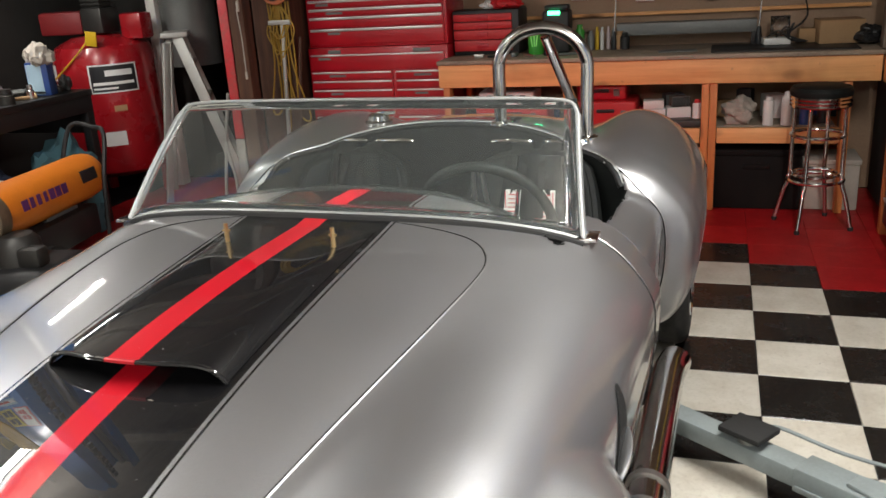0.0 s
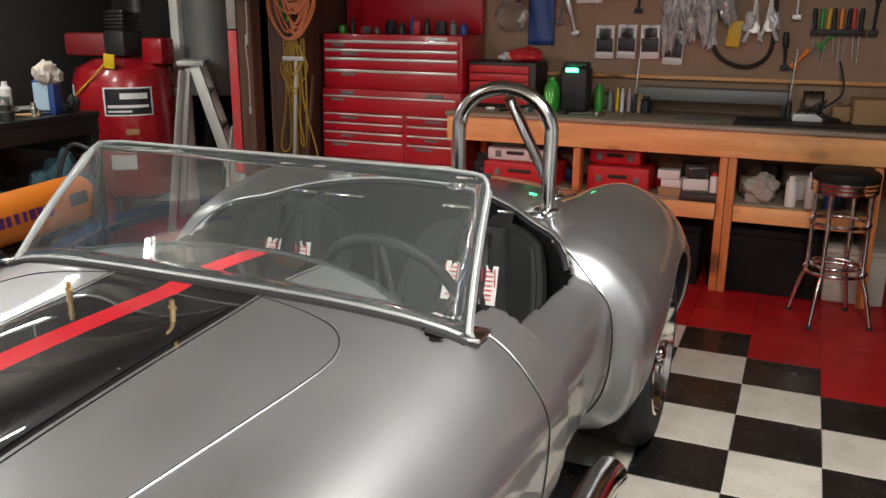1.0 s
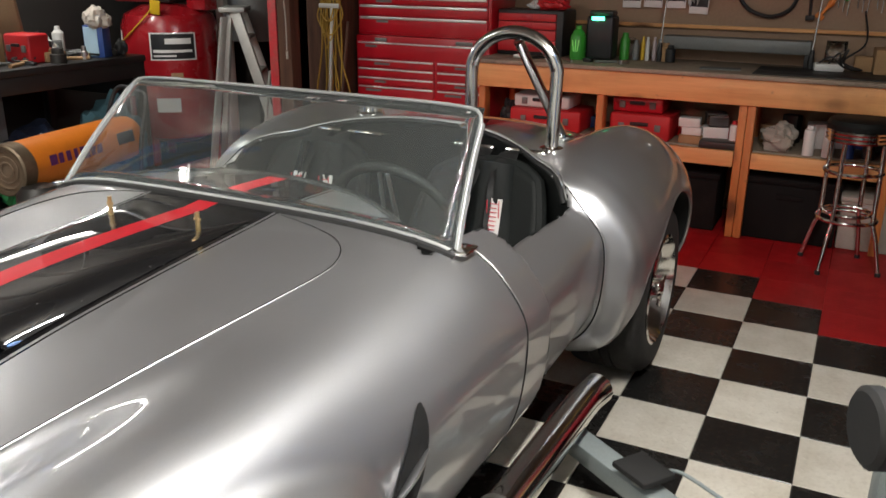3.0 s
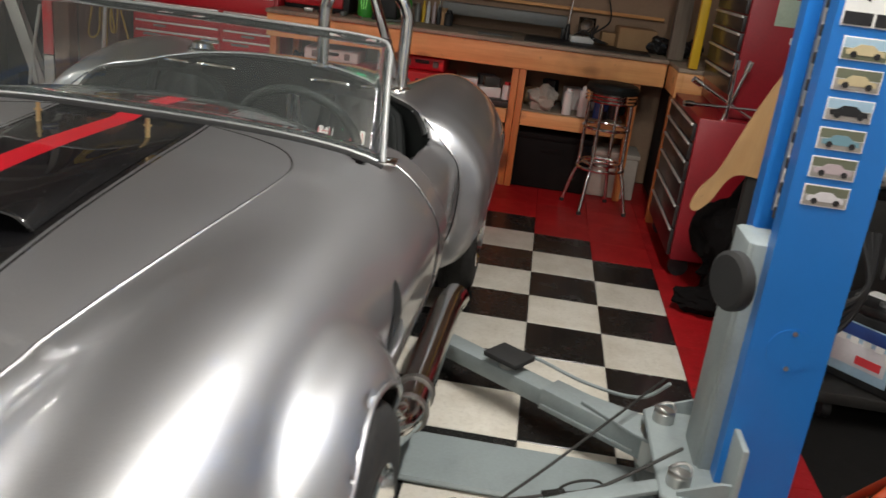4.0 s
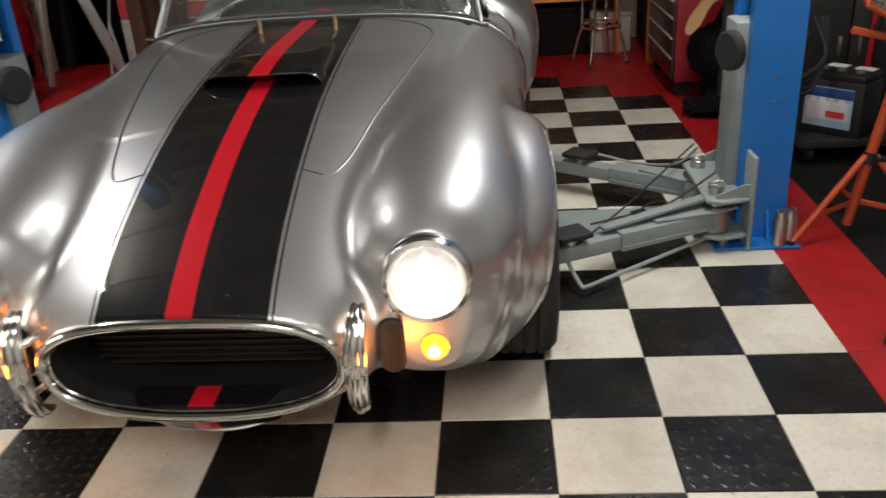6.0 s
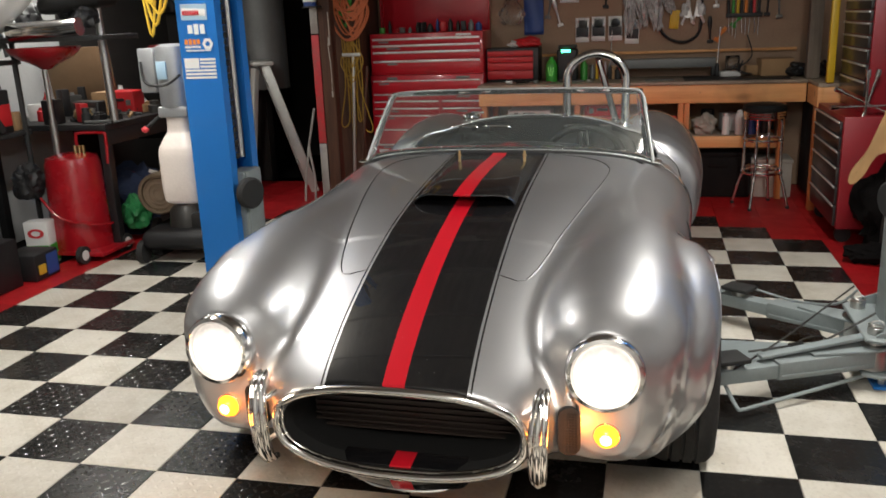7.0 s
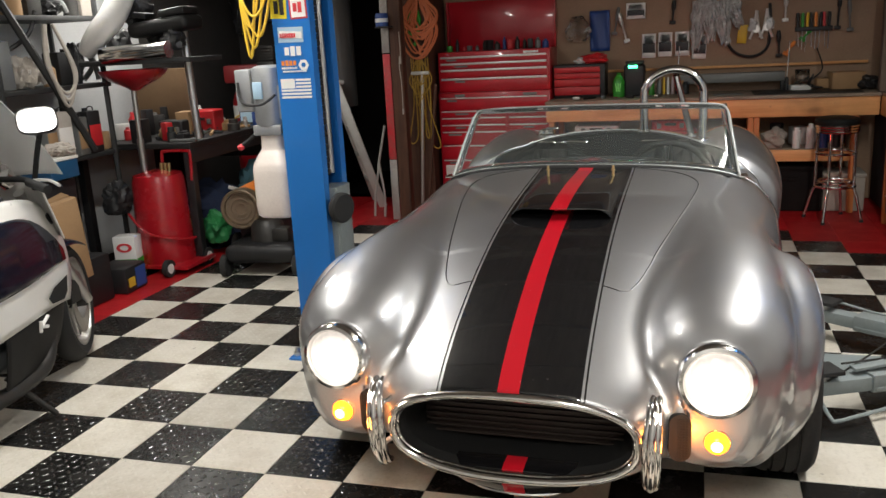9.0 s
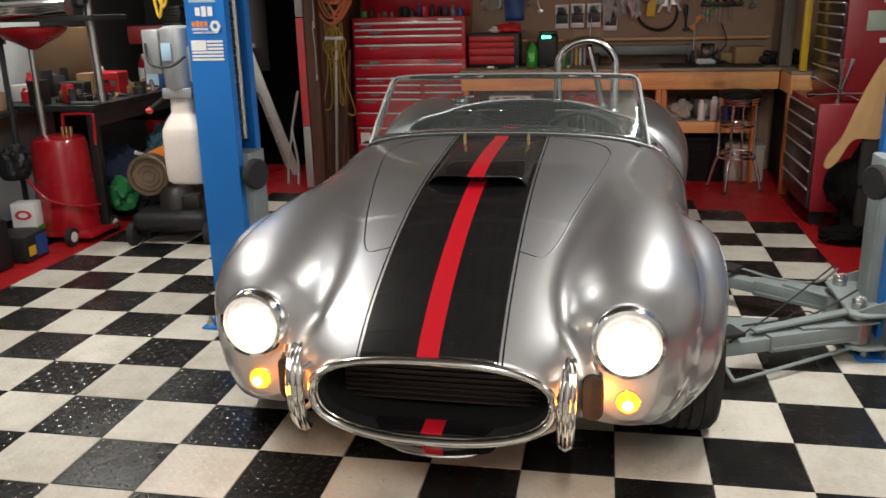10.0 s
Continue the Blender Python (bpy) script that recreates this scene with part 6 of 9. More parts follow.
# bunch of crumpled bags: folded pouches that narrow to a torn lower edge
for k, (x, z, w, h, tl) in enumerate(((-0.665, 1.47, 0.15, 0.40, 4), (-0.565, 1.50, 0.16, 0.33, -3), (-0.46, 1.485, 0.17, 0.36, -8), (-0.365, 1.56, 0.15, 0.25, -20), (-0.60, 1.58, 0.20, 0.20, 6))):
    def fold(i, j, side):
        q = Vector((7 * i, 3.2 * j, 3.1 * k))
        crease = abs(noise.noise(q * 1.7)) + 0.5 * abs(noise.noise(q * 4.1))
        wide = w * (0.55 + 0.45 * math.sin(math.pi * min(1, 0.25 + 0.9 * (1 - j)))) * (0.8 + 0.35 * noise.noise(Vector((0, 4 * j, k))))
        belly = 0.035 * math.sin(math.pi * i) * math.sin(math.pi * (0.1 + 0.85 * (1 - j)))
        return Vector((wide * (i - 0.5) + 0.02 * noise.noise(q), -side * belly - 0.03 * crease, h * (j - 0.5) + 0.05 * noise.noise(Vector((5 * i, k, 0))) * (1 - j)))

    bm = B()
    sheet(bm, lambda i, j: fold(i, j, 1), 26, 30)
    sheet(bm, lambda i, j: fold(i, j, -0.2), 12, 14)
    single("plastic_bag", bm, POLYTHENE, "crinkled shiny plastic bag hung on the wall", "plastic bag", (x, 4.845 - 0.008 * (k % 3), z), (0, tl, 0), "hung plastic bags", sharp=60)
# two pale pouches beside the tongs, a bundle of dark tools further up
for k, (x, z) in enumerate(((-0.235, 1.40), (-0.085, 1.41))):
    bm = B()
    lumpy(bm, (0.075, 0.03, 0.12), 70 + k)
    single("pouch", bm, POLYTHENE, "small pale pouch hung beside steel tongs", "pouch", (x, 4.85, z), (0, 14 - 30 * k, 0), "hung pouches")
bm = B()
box(bm, (-0.305, 4.865, 1.385), (0.075, 0.008, 0.15), 0.003, (0, 6, 0))
single("yellow_tag", bm, YELLOWP, "bright yellow tool card hung on the wall", "tag")
# chrome hand tools on hooks
for k, (x, z) in enumerate(((-0.20, 1.40), (-0.12, 1.41))):
    bm = B()
    sweep(bm, smooth_path([(x - 0.05, 4.85, z - 0.06), (x - 0.02, 4.85, z + 0.02), (x, 4.85, z + 0.17)], 6), 0.011, 8)
    sweep(bm, smooth_path([(x + 0.05, 4.85, z - 0.06), (x + 0.02, 4.85, z + 0.02), (x, 4.85, z + 0.17)], 6), 0.011, 8)
    lathe(bm, [(0.0, -0.01), (0.03, -0.01), (0.03, 0.01), (0.0, 0.01)], 14, Matrix.Translation((x, 4.85, z + 0.02)) @ pose(0, 0, 0, 90, 0, 0))
    single("pliers", bm, HANDLE, "bright steel tongs hung on the wall", "pliers", group="hung tongs")
# black cable loop, screwdriver rack, other hung tools
bm = B()
sweep(bm, smooth_path([(-0.42, 4.86, 1.60), (-0.43, 4.86, 1.36), (-0.36, 4.86, 1.24), (-0.22, 4.86, 1.20), (-0.11, 4.86, 1.27), (-0.09, 4.86, 1.45), (-0.10, 4.86, 1.62)], 8), 0.012, 8)
single("black_hose", bm, BLACKPLASTIC, "black rubber hose looped on the wall", "hose")
bm = B()
box(bm, (0.24, 4.86, 1.40), (0.28, 0.05, 0.035), 0.004)
single("tool_rack", bm, BLACKPLASTIC, "black strip rack for screwdrivers on the wall", "tool rack")
for k in range(8):
    sd = thing("screwdriver", "screwdriver standing handle up in a wall rack", "screwdriver", (0.12 + 0.033 * k, 4.85, 1.40), (0, (k % 3 - 1) * 3, 0), "screwdrivers")
    bm = B()
    lathe(bm, [(0.0, 0.13), (0.010, 0.128), (0.014, 0.10), (0.011, 0.04), (0.014, 0.02), (0.006, 0.01), (0.0, 0.01)], 10)
    part("grip", bm, (BLACKPLASTIC, GREENP, YELLOWP, BLACKPLASTIC, ORANGEV, BLACKPLASTIC, REDV, BLACKPLASTIC)[k], sd)
    bm = B()
    rod(bm, (0, 0, 0.012), (0, 0, -0.14 - 0.02 * (k % 3)), 0.0035, n=8)
    part("shank", bm, CHROME, sd)
for k, (x, z, l, tl, m) in enumerate(((0.07, 1.26, 0.12, 35, ORANGEV), (0.19, 1.36, 0.10, 40, GREENP), (-1.33, 1.55, 0.22, 10, GREYMETAL), (-1.28, 1.50, 0.26, -16, HANDLE), (-0.86, 1.60, 0.18, 4, BLACKPLASTIC), (0.42, 1.55, 0.3, 2, BLACKPLASTIC), (0.50, 1.50, 0.24, -4, GREYMETAL), (0.02, 1.58, 0.2, 0, HANDLE), (-0.02, 1.30, 0.2, -3, BLACKPLASTIC))):
    bm = B()
    lathe(bm, [(0.0, -l / 2), (0.008, -l / 2), (0.009, 0.0), (0.016, 0.02), (0.018, l * 0.3), (0.012, l / 2), (0.0, l / 2)], 10)
    box(bm, (0, 0, -l / 2), (0.05, 0.014, 0.03), 0.005)
    single("hand_tool", bm, m, "hand tool hung on the brown wall", "hand tool", (x, 4.855, z), (0, tl, 0), "hung hand tools")
bm = B()
rod(bm, (-0.02, 4.89, 1.72), (-0.02, 4.80, 1.72), 0.07, n=30)
rod(bm, (-0.02, 4.80, 1.72), (-0.02, 4.78, 1.72), 0.02, n=16)
single("tape_roll", bm, WHITEPLASTIC, "roll of white tape hung on the wall", "tape roll")

# under the bench: red cases, packets, spray cans, rag, boxes
def case(at, s, m, label):
    c = thing("tool_case", label, "tool case", at)
    bm = B()
    box(bm, (0, 0, s[2] / 2), s, 0.015, seg=3)
    part("shell", bm, m, c)
    bm = B()
    box(bm, (0, -s[1] / 2 - 0.006, s[2] * 0.62), (s[0] * 0.3, 0.014, 0.02), 0.004)
    part("handle", bm, BLACKPLASTIC, c)
    for x in (-0.3, 0.3):
        bm = B()
        box(bm, (x * s[0], -s[1] / 2 - 0.004, s[2] * 0.5), (0.035, 0.012, 0.04), 0.003)
        part("latch", bm, GREYMETAL, c)


case((-0.83, 4.50, 0.498), (0.36, 0.30, 0.15), REDPLASTIC, "red plastic tool case on the lower shelf")
case((-0.86, 4.53, 0.649), (0.30, 0.26, 0.09), TOOLRED, "flat red tool case stacked on another")
case((-1.42, 4.50, 0.498), (0.46, 0.30, 0.13), REDPLASTIC, "wide red plastic case on the lower shelf")
case((-1.46, 4.52, 0.629), (0.36, 0.26, 0.08), WHITEPLASTIC, "pale plastic case stacked on a red one")
bag((-1.68, 4.45, 0.498), (0.14, 0.16, 0.17), BLACKPLASTIC, "dark rag bundle on the lower shelf", 12)
random.seed(21)
for k, (x, y, s, m) in enumerate(((-0.53, 4.42, (0.13, 0.10, 0.05), CARD), (-0.53, 4.42, (0.11, 0.09, 0.045), WHITEPLASTIC), (-0.55, 4.42, (0.12, 0.09, 0.05), WHITEPLASTIC), (-0.41, 4.46, (0.14, 0.10, 0.10), WHITEPLASTIC), (-0.40, 4.46, (0.11, 0.08, 0.06), CLEARBAG))):
    bm = B()
    z = (0.498, 0.549, 0.595, 0.498, 0.599)[k]
    box(bm, (0, 0, s[2] / 2), s, 0.004)
    single("parts_packet", bm, m, "small boxed packet stacked on the lower shelf", "packet", (x, y, z), (0, 0, 7 * k - 10), "stacked packets")
bm = B()
box(bm, (0, 0, 0.02), (0.22, 0.13, 0.04), 0.005)
single("metal_tray", bm, DARKSTEEL, "low dark metal tray on the lower shelf", "tray", (-0.36, 4.36, 0.498))


def spray_can(at, r, h, m, cap, label, group="spray cans"):
    c = thing("spray_can", label, "spray can", at, group=group)
    bm = B()
    lathe(bm, [(0.0, 0.0), (r, 0.0), (r, h * 0.8), (r * 0.9, h * 0.85), (r * 0.55, h * 0.88), (0.0, h * 0.88)], 20)
    part("can", bm, m, c)
    bm = B()
    lathe(bm, [(0.0, h), (r * 0.5, h), (r * 0.62, h * 0.97), (r * 0.64, h * 0.87), (0.0, h * 0.87)], 18)
    part("cap", bm, cap, c)


spray_can((-0.295, 4.40, 0.498), 0.029, 0.15, WHITEPLASTIC, REDPLASTIC, "white and red spray can on the lower shelf")
spray_can((0.10, 4.38, 0.498), 0.030, 0.165, WHITEPLASTIC, WHITEPLASTIC, "plain white spray can on the lower shelf")
spray_can((0.20, 4.38, 0.498), 0.031, 0.19, WHITEPLASTIC, WHITEPLASTIC, "tall white spray can on the lower shelf")
spray_can((0.30, 4.40, 0.498), 0.030, 0.175, BLUEP, BLACKPLASTIC, "blue and black spray can on the lower shelf")
spray_can((0.40, 4.44, 0.498), 0.034, 0.18, BLACKPLASTIC, BLACKPLASTIC, "black spray can on the lower shelf")
bag((-0.06, 4.44, 0.498), (0.19, 0.17, 0.16), CLOTH_W, "heap of grey rags on the lower shelf", 22, "rag", "rag")
for at, s, m, lab in (((0.05, 4.50, 0.0), (0.50, 0.34, 0.36), BLACKENED, "large dark crate on the floor under the bench"), ((-0.62, 4.52, 0.0), (0.55, 0.34, 0.34), BLACKENED, "dark wooden crate on the floor under the bench"), ((0.46, 4.50, 0.0), (0.30, 0.30, 0.30), CLOTH_W, "pale plastic tub on the floor behind a stool")):
    cr = thing("crate", lab, "crate", at)
    bm = B()
    box(bm, (0, 0, s[2] * 0.45), (s[0], s[1], s[2] * 0.9), 0.012)
    part("body", bm, m, cr)
    bm = B()
    box(bm, (0, 0, s[2] * 0.95), (s[0] + 0.012, s[1] + 0.012, s[2] * 0.1), 0.006)
    part("lid", bm, m, cr)
    bm = B()
    box(bm, (0, -s[1] / 2 - 0.003, s[2] * 0.72), (s[0] * 0.3, 0.014, 0.03), 0.003)
    part("handle", bm, m, cr)

# loose packets filling the shelf behind the cases
random.seed(77)
for k in range(16):
    x = (-1.70, -1.52, -1.36, -1.20, -0.98, -0.80, -0.62, -0.52, -0.45, -0.38, -0.14, -0.02, 0.14, 0.25, 0.36, 0.44)[k]
    sz = (random.uniform(0.06, 0.12), random.uniform(0.06, 0.12), random.uniform(0.05, 0.17))
    bm = B()
    box(bm, (0, 0, sz[2] / 2), sz, 0.006)
    single("packet", bm, (BLACKPLASTIC, GREYMETAL, PINK, CARD, BLACKENED, WHITEPLASTIC, REDPLASTIC, BLUEP)[(k * 5 + k // 8) % 8], "small worn packet on the lower shelf", "packet", (x, 4.64 + 0.04 * (k % 3), 0.4985), (0, 0, random.uniform(-25, 25)), "shelf packets")

# bar stool
st = thing("bar_stool", "chrome bar stool with a round black padded seat", "stool", (0.34, 4.04, 0.0), (0, 0, 20))
bm = B()
lathe(bm, [(0.0, 0.79), (0.12, 0.792), (0.165, 0.782), (0.178, 0.762), (0.175, 0.738), (0.0, 0.738)], 36)
part("seat", bm, LEATHER, st, "black padded seat")
bm = B()
lathe(bm, [(0.0, 0.735), (0.170, 0.735), (0.176, 0.725), (0.170, 0.715), (0.176, 0.705), (0.170, 0.695), (0.176, 0.685), (0.168, 0.676), (0.0, 0.676)], 36)
part("ribbed_band", bm, CHROME, st, "ribbed chrome band")
for k in range(4):
    a = radians(45 + 90 * k)
    c, s_ = math.cos(a), math.sin(a)
    bm = B()
    sweep(bm, smooth_path([(0.15 * c, 0.15 * s_, 0.68), (0.155 * c, 0.155 * s_, 0.45), (0.16 * c, 0.16 * s_, 0.27), (0.19 * c, 0.19 * s_, 0.18), (0.235 * c, 0.235 * s_, 0.012)], 6), 0.0125, 10)
    leg = part("leg", bm, CHROME, st)
    bm = B()
    rod(bm, (0.236 * c, 0.236 * s_, 0.0), (0.235 * c, 0.235 * s_, 0.02), 0.016)
    part("foot_cap", bm, RUBBER, leg)
for z, r in ((0.27, 0.165), (0.30, 0.13), (0.52, 0.155)):
    bm = B()
    sweep(bm, [(r * math.cos(a), r * math.sin(a), z) for a in np.linspace(0, 2 * math.pi, 40, endpoint=False)], 0.010, 8, closed=True)
    part("foot_ring", bm, CHROME, st)

st.scale = (0.88, 0.88, 0.98)

# ---- right-hand tool cabinets and what hangs there ----
CABBLACK = mat("black_drawer", (0.02, 0.018, 0.018), 0.35, 0.0, 0.3, coat=0.3)
# darker copy of the red enamel, the cabinets' dimmer light put into its colour
SHADEDRED = mat("shaded_red_enamel", (0.27, 0.006, 0.014), 0.42, 0.0, 0.45, stain=(0.10, 0.01, 0.012), coat=0.2)


def side_cab(at, w, d, h, rows, label):
    c = thing("tool_cabinet", label, "tool cabinet", at)
    bm = B()
    box(bm, (d / 2, 0, h / 2), (d, w, h), 0.006)
    part("body", bm, SHADEDRED, c)
    z = h - 0.03
    for dh in rows:
        bm = B()
        box(bm, (-0.008, 0, z - dh / 2), (0.018, w - 0.05, dh - 0.008), 0.003)
        dr = part("drawer", bm, CABBLACK, c, "black drawer front")
        bm = B()
        box(bm, (-0.020, 0, z - 0.010), (0.012, w - 0.07, 0.012), 0.003)
        part("pull_rail", bm, HANDLE, dr, "bright drawer pull")
        z -= dh
    return c


cab = side_cab((0.66, 3.36, 0.10), 0.84, 0.48, 0.70, (0.09, 0.09, 0.10, 0.12, 0.12, 0.14), "red rolling tool cabinet with black drawers and bright pulls")
for x in (0.06, 0.42):
    for y in (-0.34, 0.34):
        bm = B()
        rod(bm, (x, y - 0.018, -0.05), (x, y + 0.018, -0.05), 0.05, n=18)
        box(bm, (x, y, -0.01), (0.08, 0.06, 0.02), 0.003)
        part("castor", bm, BLACKPLASTIC, cab)
upper = side_cab((0.80, 3.42, 0.802), 0.74, 0.38, 0.72, (0.07, 0.07, 0.08, 0.08, 0.09, 0.10, 0.10), "red upper tool chest with black drawers on a cabinet")
bm = B()
box(bm, (0.20, -0.373, 0.50), (0.17, 0.004, 0.12), 0.001)
part("pale_sticker", bm, mat("pale_green_label", (0.35, 0.42, 0.33), 0.6, 0.0, 0.5), upper, "pale green printed sticker")
bm = B()
box(bm, (0.24, -0.373, 0.38), (0.08, 0.004, 0.03), 0.001)
part("white_sticker", bm, WHITEV, upper)
bm = B()
box(bm, (0.24, -0.373, 0.62), (0.08, 0.004, 0.025), 0.001)
part("white_sticker", bm, WHITEV, upper)
bm = B()
box(bm, (0.735, 3.86, 1.30), (0.05, 0.05, 0.74), 0.006)
single("yellow_level", bm, YELLOWP, "yellow spirit level standing beside the tool chest", "spirit level")
bm = B()
box(bm, (0.69, 4.30, 1.88), (0.09, 0.09, 1.90), 0.004)
single("wall_post", bm, wood("grey_post", (0.20, 0.17, 0.13), (0.11, 0.09, 0.07), 0.8, 2), "weathered wooden post at the bench corner", "post", kind="structure")
for k, (c, a, b_) in enumerate((((0.82, 2.98, 0.86), (62, 0, 20), (-28, 0, 20)), ((0.78, 2.97, 0.83), (30, 0, -5), (-60, 0, -5)))):
    w = thing("lug_wrench", "bright four-way lug wrench hung on the tool cabinet", "lug wrench", c, (10 * k, 12 - 24 * k, 10), "lug wrenches")
    for j, ang in enumerate(((12, -14), (82, 66))[k]):
        bm = B()
        d = Vector((math.cos(radians(ang)), 0.05, math.sin(radians(ang)))) * 0.23
        off = Vector((0, 0.010 * j, 0))
        rod(bm, -d + off, d + off, 0.008)
        for e in (-1, 1):
            rod(bm, d * e + off - d.normalized() * e * 0.02, d * e + off + d.normalized() * e * 0.025, 0.015)
        part("arm", bm, CHROME, w)
# plywood paddle template hung at the cabinets
bm = B()
PLY = wood("plywood", (0.60, 0.37, 0.17), (0.50, 0.29, 0.12), 0.65, 2, 0.5)
out = smooth_path([(-0.135, -0.345, 0), (-0.105, -0.36, 0), (-0.06, -0.30, 0), (-0.03, -0.21, 0), (0.01, -0.165, 0), (0.12, -0.155, 0), (0.155, -0.10, 0), (0.16, 0.1, 0), (0.155, 0.33, 0), (0.12, 0.36, 0), (0.05, 0.30, 0), (-0.01, 0.12, 0), (-0.05, -0.06, 0), (-0.075, -0.17, 0), (-0.125, -0.27, 0)], 4, True)
slab(bm, [(p.x, p.y) for p in out], 0, 0.012, pose(0, 0, 0, 90, 0, 0), 0.002)
single("plywood_template", bm, PLY, "tan plywood paddle-shaped template leaning by the cabinets", "template", (0.79, 2.50, 0.82), (0, 8, 4))
BLACKCLOTH = mat("black_cloth", (0.007, 0.006, 0.006), 0.95, 0.0, 0.4, grain=160, relief=0.4, spec=0.1)
bag((0.92, 2.72, 0.0), (0.40, 0.42, 0.62), BLACKCLOTH, "black cloth bag slumped on the floor by the cabinets", 31, "bag", "black_bag")
bag((0.80, 2.55, 0.0), (0.28, 0.20, 0.13), BLACKCLOTH, "flat black cloth bundle on the red border", 33, "bag", "black_bag")
bm = B()
box(bm, (1.02, 2.53, 0.43), (0.40, 0.05, 0.86), 0.01)
single("leaning_board", bm, DARKWALL, "dark board standing behind a plywood template", "board")

# ---- right side: work lights, battery, stand ----
ORANGE = mat("orange_enamel", (0.46, 0.066, 0.018), 0.4, 0.0, 0.3, coat=0.2)
LAMPGLASS = mat("lamp_glass", (0.27, 0.26, 0.23), 0.25, 0.0, 0.3)
TP = Vector((0.940, 0.860, 0.0))
wl = thing("work_light_stand", "orange tripod work light with two unlit caged lamps", "work light", TP)
bm = B()
rod(bm, (-0.02, 0, 0.04), (0.08, 0, 0.62), 0.019)
part("mast", bm, ORANGE, wl)
bm = B()
rod(bm, (0.077, 0, 0.60), (0.10, 0, 0.74), 0.014)
part("inner_mast", bm, TRIM, wl)
for z in (0.31, 0.62):
    bm = B()
    rod(bm, (0.174 * z - 0.031, 0, z - 0.022), (0.174 * z - 0.023, 0, z + 0.022), 0.027)
    box(bm, (0.174 * z + 0.003, -0.02, z), (0.04, 0.02, 0.02), 0.004)
    part("clamp", bm, BLACKPLASTIC, wl)
for a, ln in ((203, 0.29), (-22, 0.31), (85, 0.30)):
    c, s_ = math.cos(radians(a)), math.sin(radians(a))
    bm = B()
    rod(bm, (0.027 + 0.02 * c, 0.02 * s_, 0.32), (ln * c, ln * s_, 0.014), 0.0135)
    leg = part("leg", bm, ORANGE, wl)
    bm = B()
    box(bm, (ln * 0.3 * c, ln * 0.3 * s_, 0.125), (ln * 0.55, 0.006, 0.022), 0.002, (0, 8, a))
    part("strut", bm, ORANGE, leg)
    bm = B()
    rod(bm, (ln * c, ln * s_, 0.0), (ln * c, ln * s_, 0.03), 0.015)
    part("foot_cap", bm, BLACKPLASTIC, leg)
bm = B()
box(bm, (0.12, 0, 0.735), (0.46, 0.026, 0.026), 0.004, (0, 14, 0))
part("crossbar", bm, ORANGE, wl)
for x, z, r in ((0.02, 0.905, 20), (0.245, 0.82, 26)):
    m0 = Matrix.Translation((x, -0.03, z)) @ pose(0, 0, 0, -12, r + 6, 0)
    lamp = thing("lamp_head", "", "")
    lamp.parent = wl
    lamp.matrix_local = m0
    bm = B()
    box(bm, (0, 0.035, 0), (0.16, 0.07, 0.12), 0.02, seg=3)
    part("housing", bm, ORANGE, lamp)
    bm = B()
    sweep(bm, smooth_path([(-0.085, -0.01, -0.055), (-0.08, -0.01, 0.045), (-0.055, -0.01, 0.068), (0.055, -0.01, 0.068), (0.08, -0.01, 0.045), (0.085, -0.01, -0.055), (0.06, -0.01, -0.07), (-0.06, -0.01, -0.07)], 5, True), 0.011, 8, closed=True)
    part("bezel", bm, ORANGE, lamp)
    bm = B()
    box(bm, (0, -0.002, 0), (0.15, 0.006, 0.115), 0.002)
    part("lens", bm, LAMPGLASS, lamp, "unlit glass lens")
    for k in range(-3, 4):
        bm = B()
        rod(bm, (0.022 * k, -0.018, -0.062), (0.022 * k, -0.018, 0.062), 0.0016, n=6)
        part("cage_wire", bm, DARKSTEEL, lamp)
    for k in range(-2, 3):
        bm = B()
        rod(bm, (-0.078, -0.018, 0.024 * k), (0.078, -0.018, 0.024 * k), 0.0016, n=6)
        part("cage_wire", bm, DARKSTEEL, lamp)
    bm = B()
    sweep(bm, smooth_path([(-0.05, 0.03, 0.07), (-0.04, 0.03, 0.10), (0.04, 0.03, 0.10), (0.05, 0.03, 0.07)], 5), 0.010, 8)
    part("handle", bm, BLACKPLASTIC, lamp)
    bm = B()
    rod(bm, (0, 0.03, -0.06), (0, 0.03, -0.12), 0.008)
    part("yoke", bm, TRIM, lamp)
for k in range(3):
    bm = B()
    sweep(bm, smooth_path([TP + Vector((-0.02 + 0.05 * k, 0.02, 0.80)), TP + Vector((0.05, -0.03, 0.70 - 0.02 * k)), TP + Vector((0.14 + 0.03 * k, -0.02, 0.67)), TP + Vector((0.22, 0.0, 0.72 + 0.02 * k)), TP + Vector((0.24, 0.03, 0.80))], 6), 0.006, 7)
    single("lamp_cable", bm, BLACKPLASTIC, "black rubber cable looped at a work light", "cable", group="lamp cables")

bat = thing("battery", "black lead battery with a blue and white label on a cart", "battery", (1.22, 1.82, 0.12), (0, 0, -46))
bm = B()
box(bm, (0, 0, 0.13), (0.30, 0.20, 0.26), 0.012)
box(bm, (0, 0, 0.275), (0.29, 0.19, 0.035), 0.01)
part("case", bm, BLACKPLASTIC, bat)
for k, x in enumerate((-0.09, 0.0, 0.09)):
    bm = B()
    lathe(bm, [(0.0, 0.305), (0.02, 0.305), (0.022, 0.29), (0.0, 0.29)], 14, Matrix.Translation((x, -0.03, 0)))
    part("vent_cap", bm, GREYMETAL, bat)
for k, x in enumerate((-0.05, 0.08)):
    bm = B()
    box(bm, (x, 0.05, 0.296), (0.09, 0.06, 0.004), 0.001)
    part("top_label", bm, WHITEV, bat)
bm = B()
box(bm, (-0.01, -0.103, 0.13), (0.23, 0.005, 0.19), 0.001)
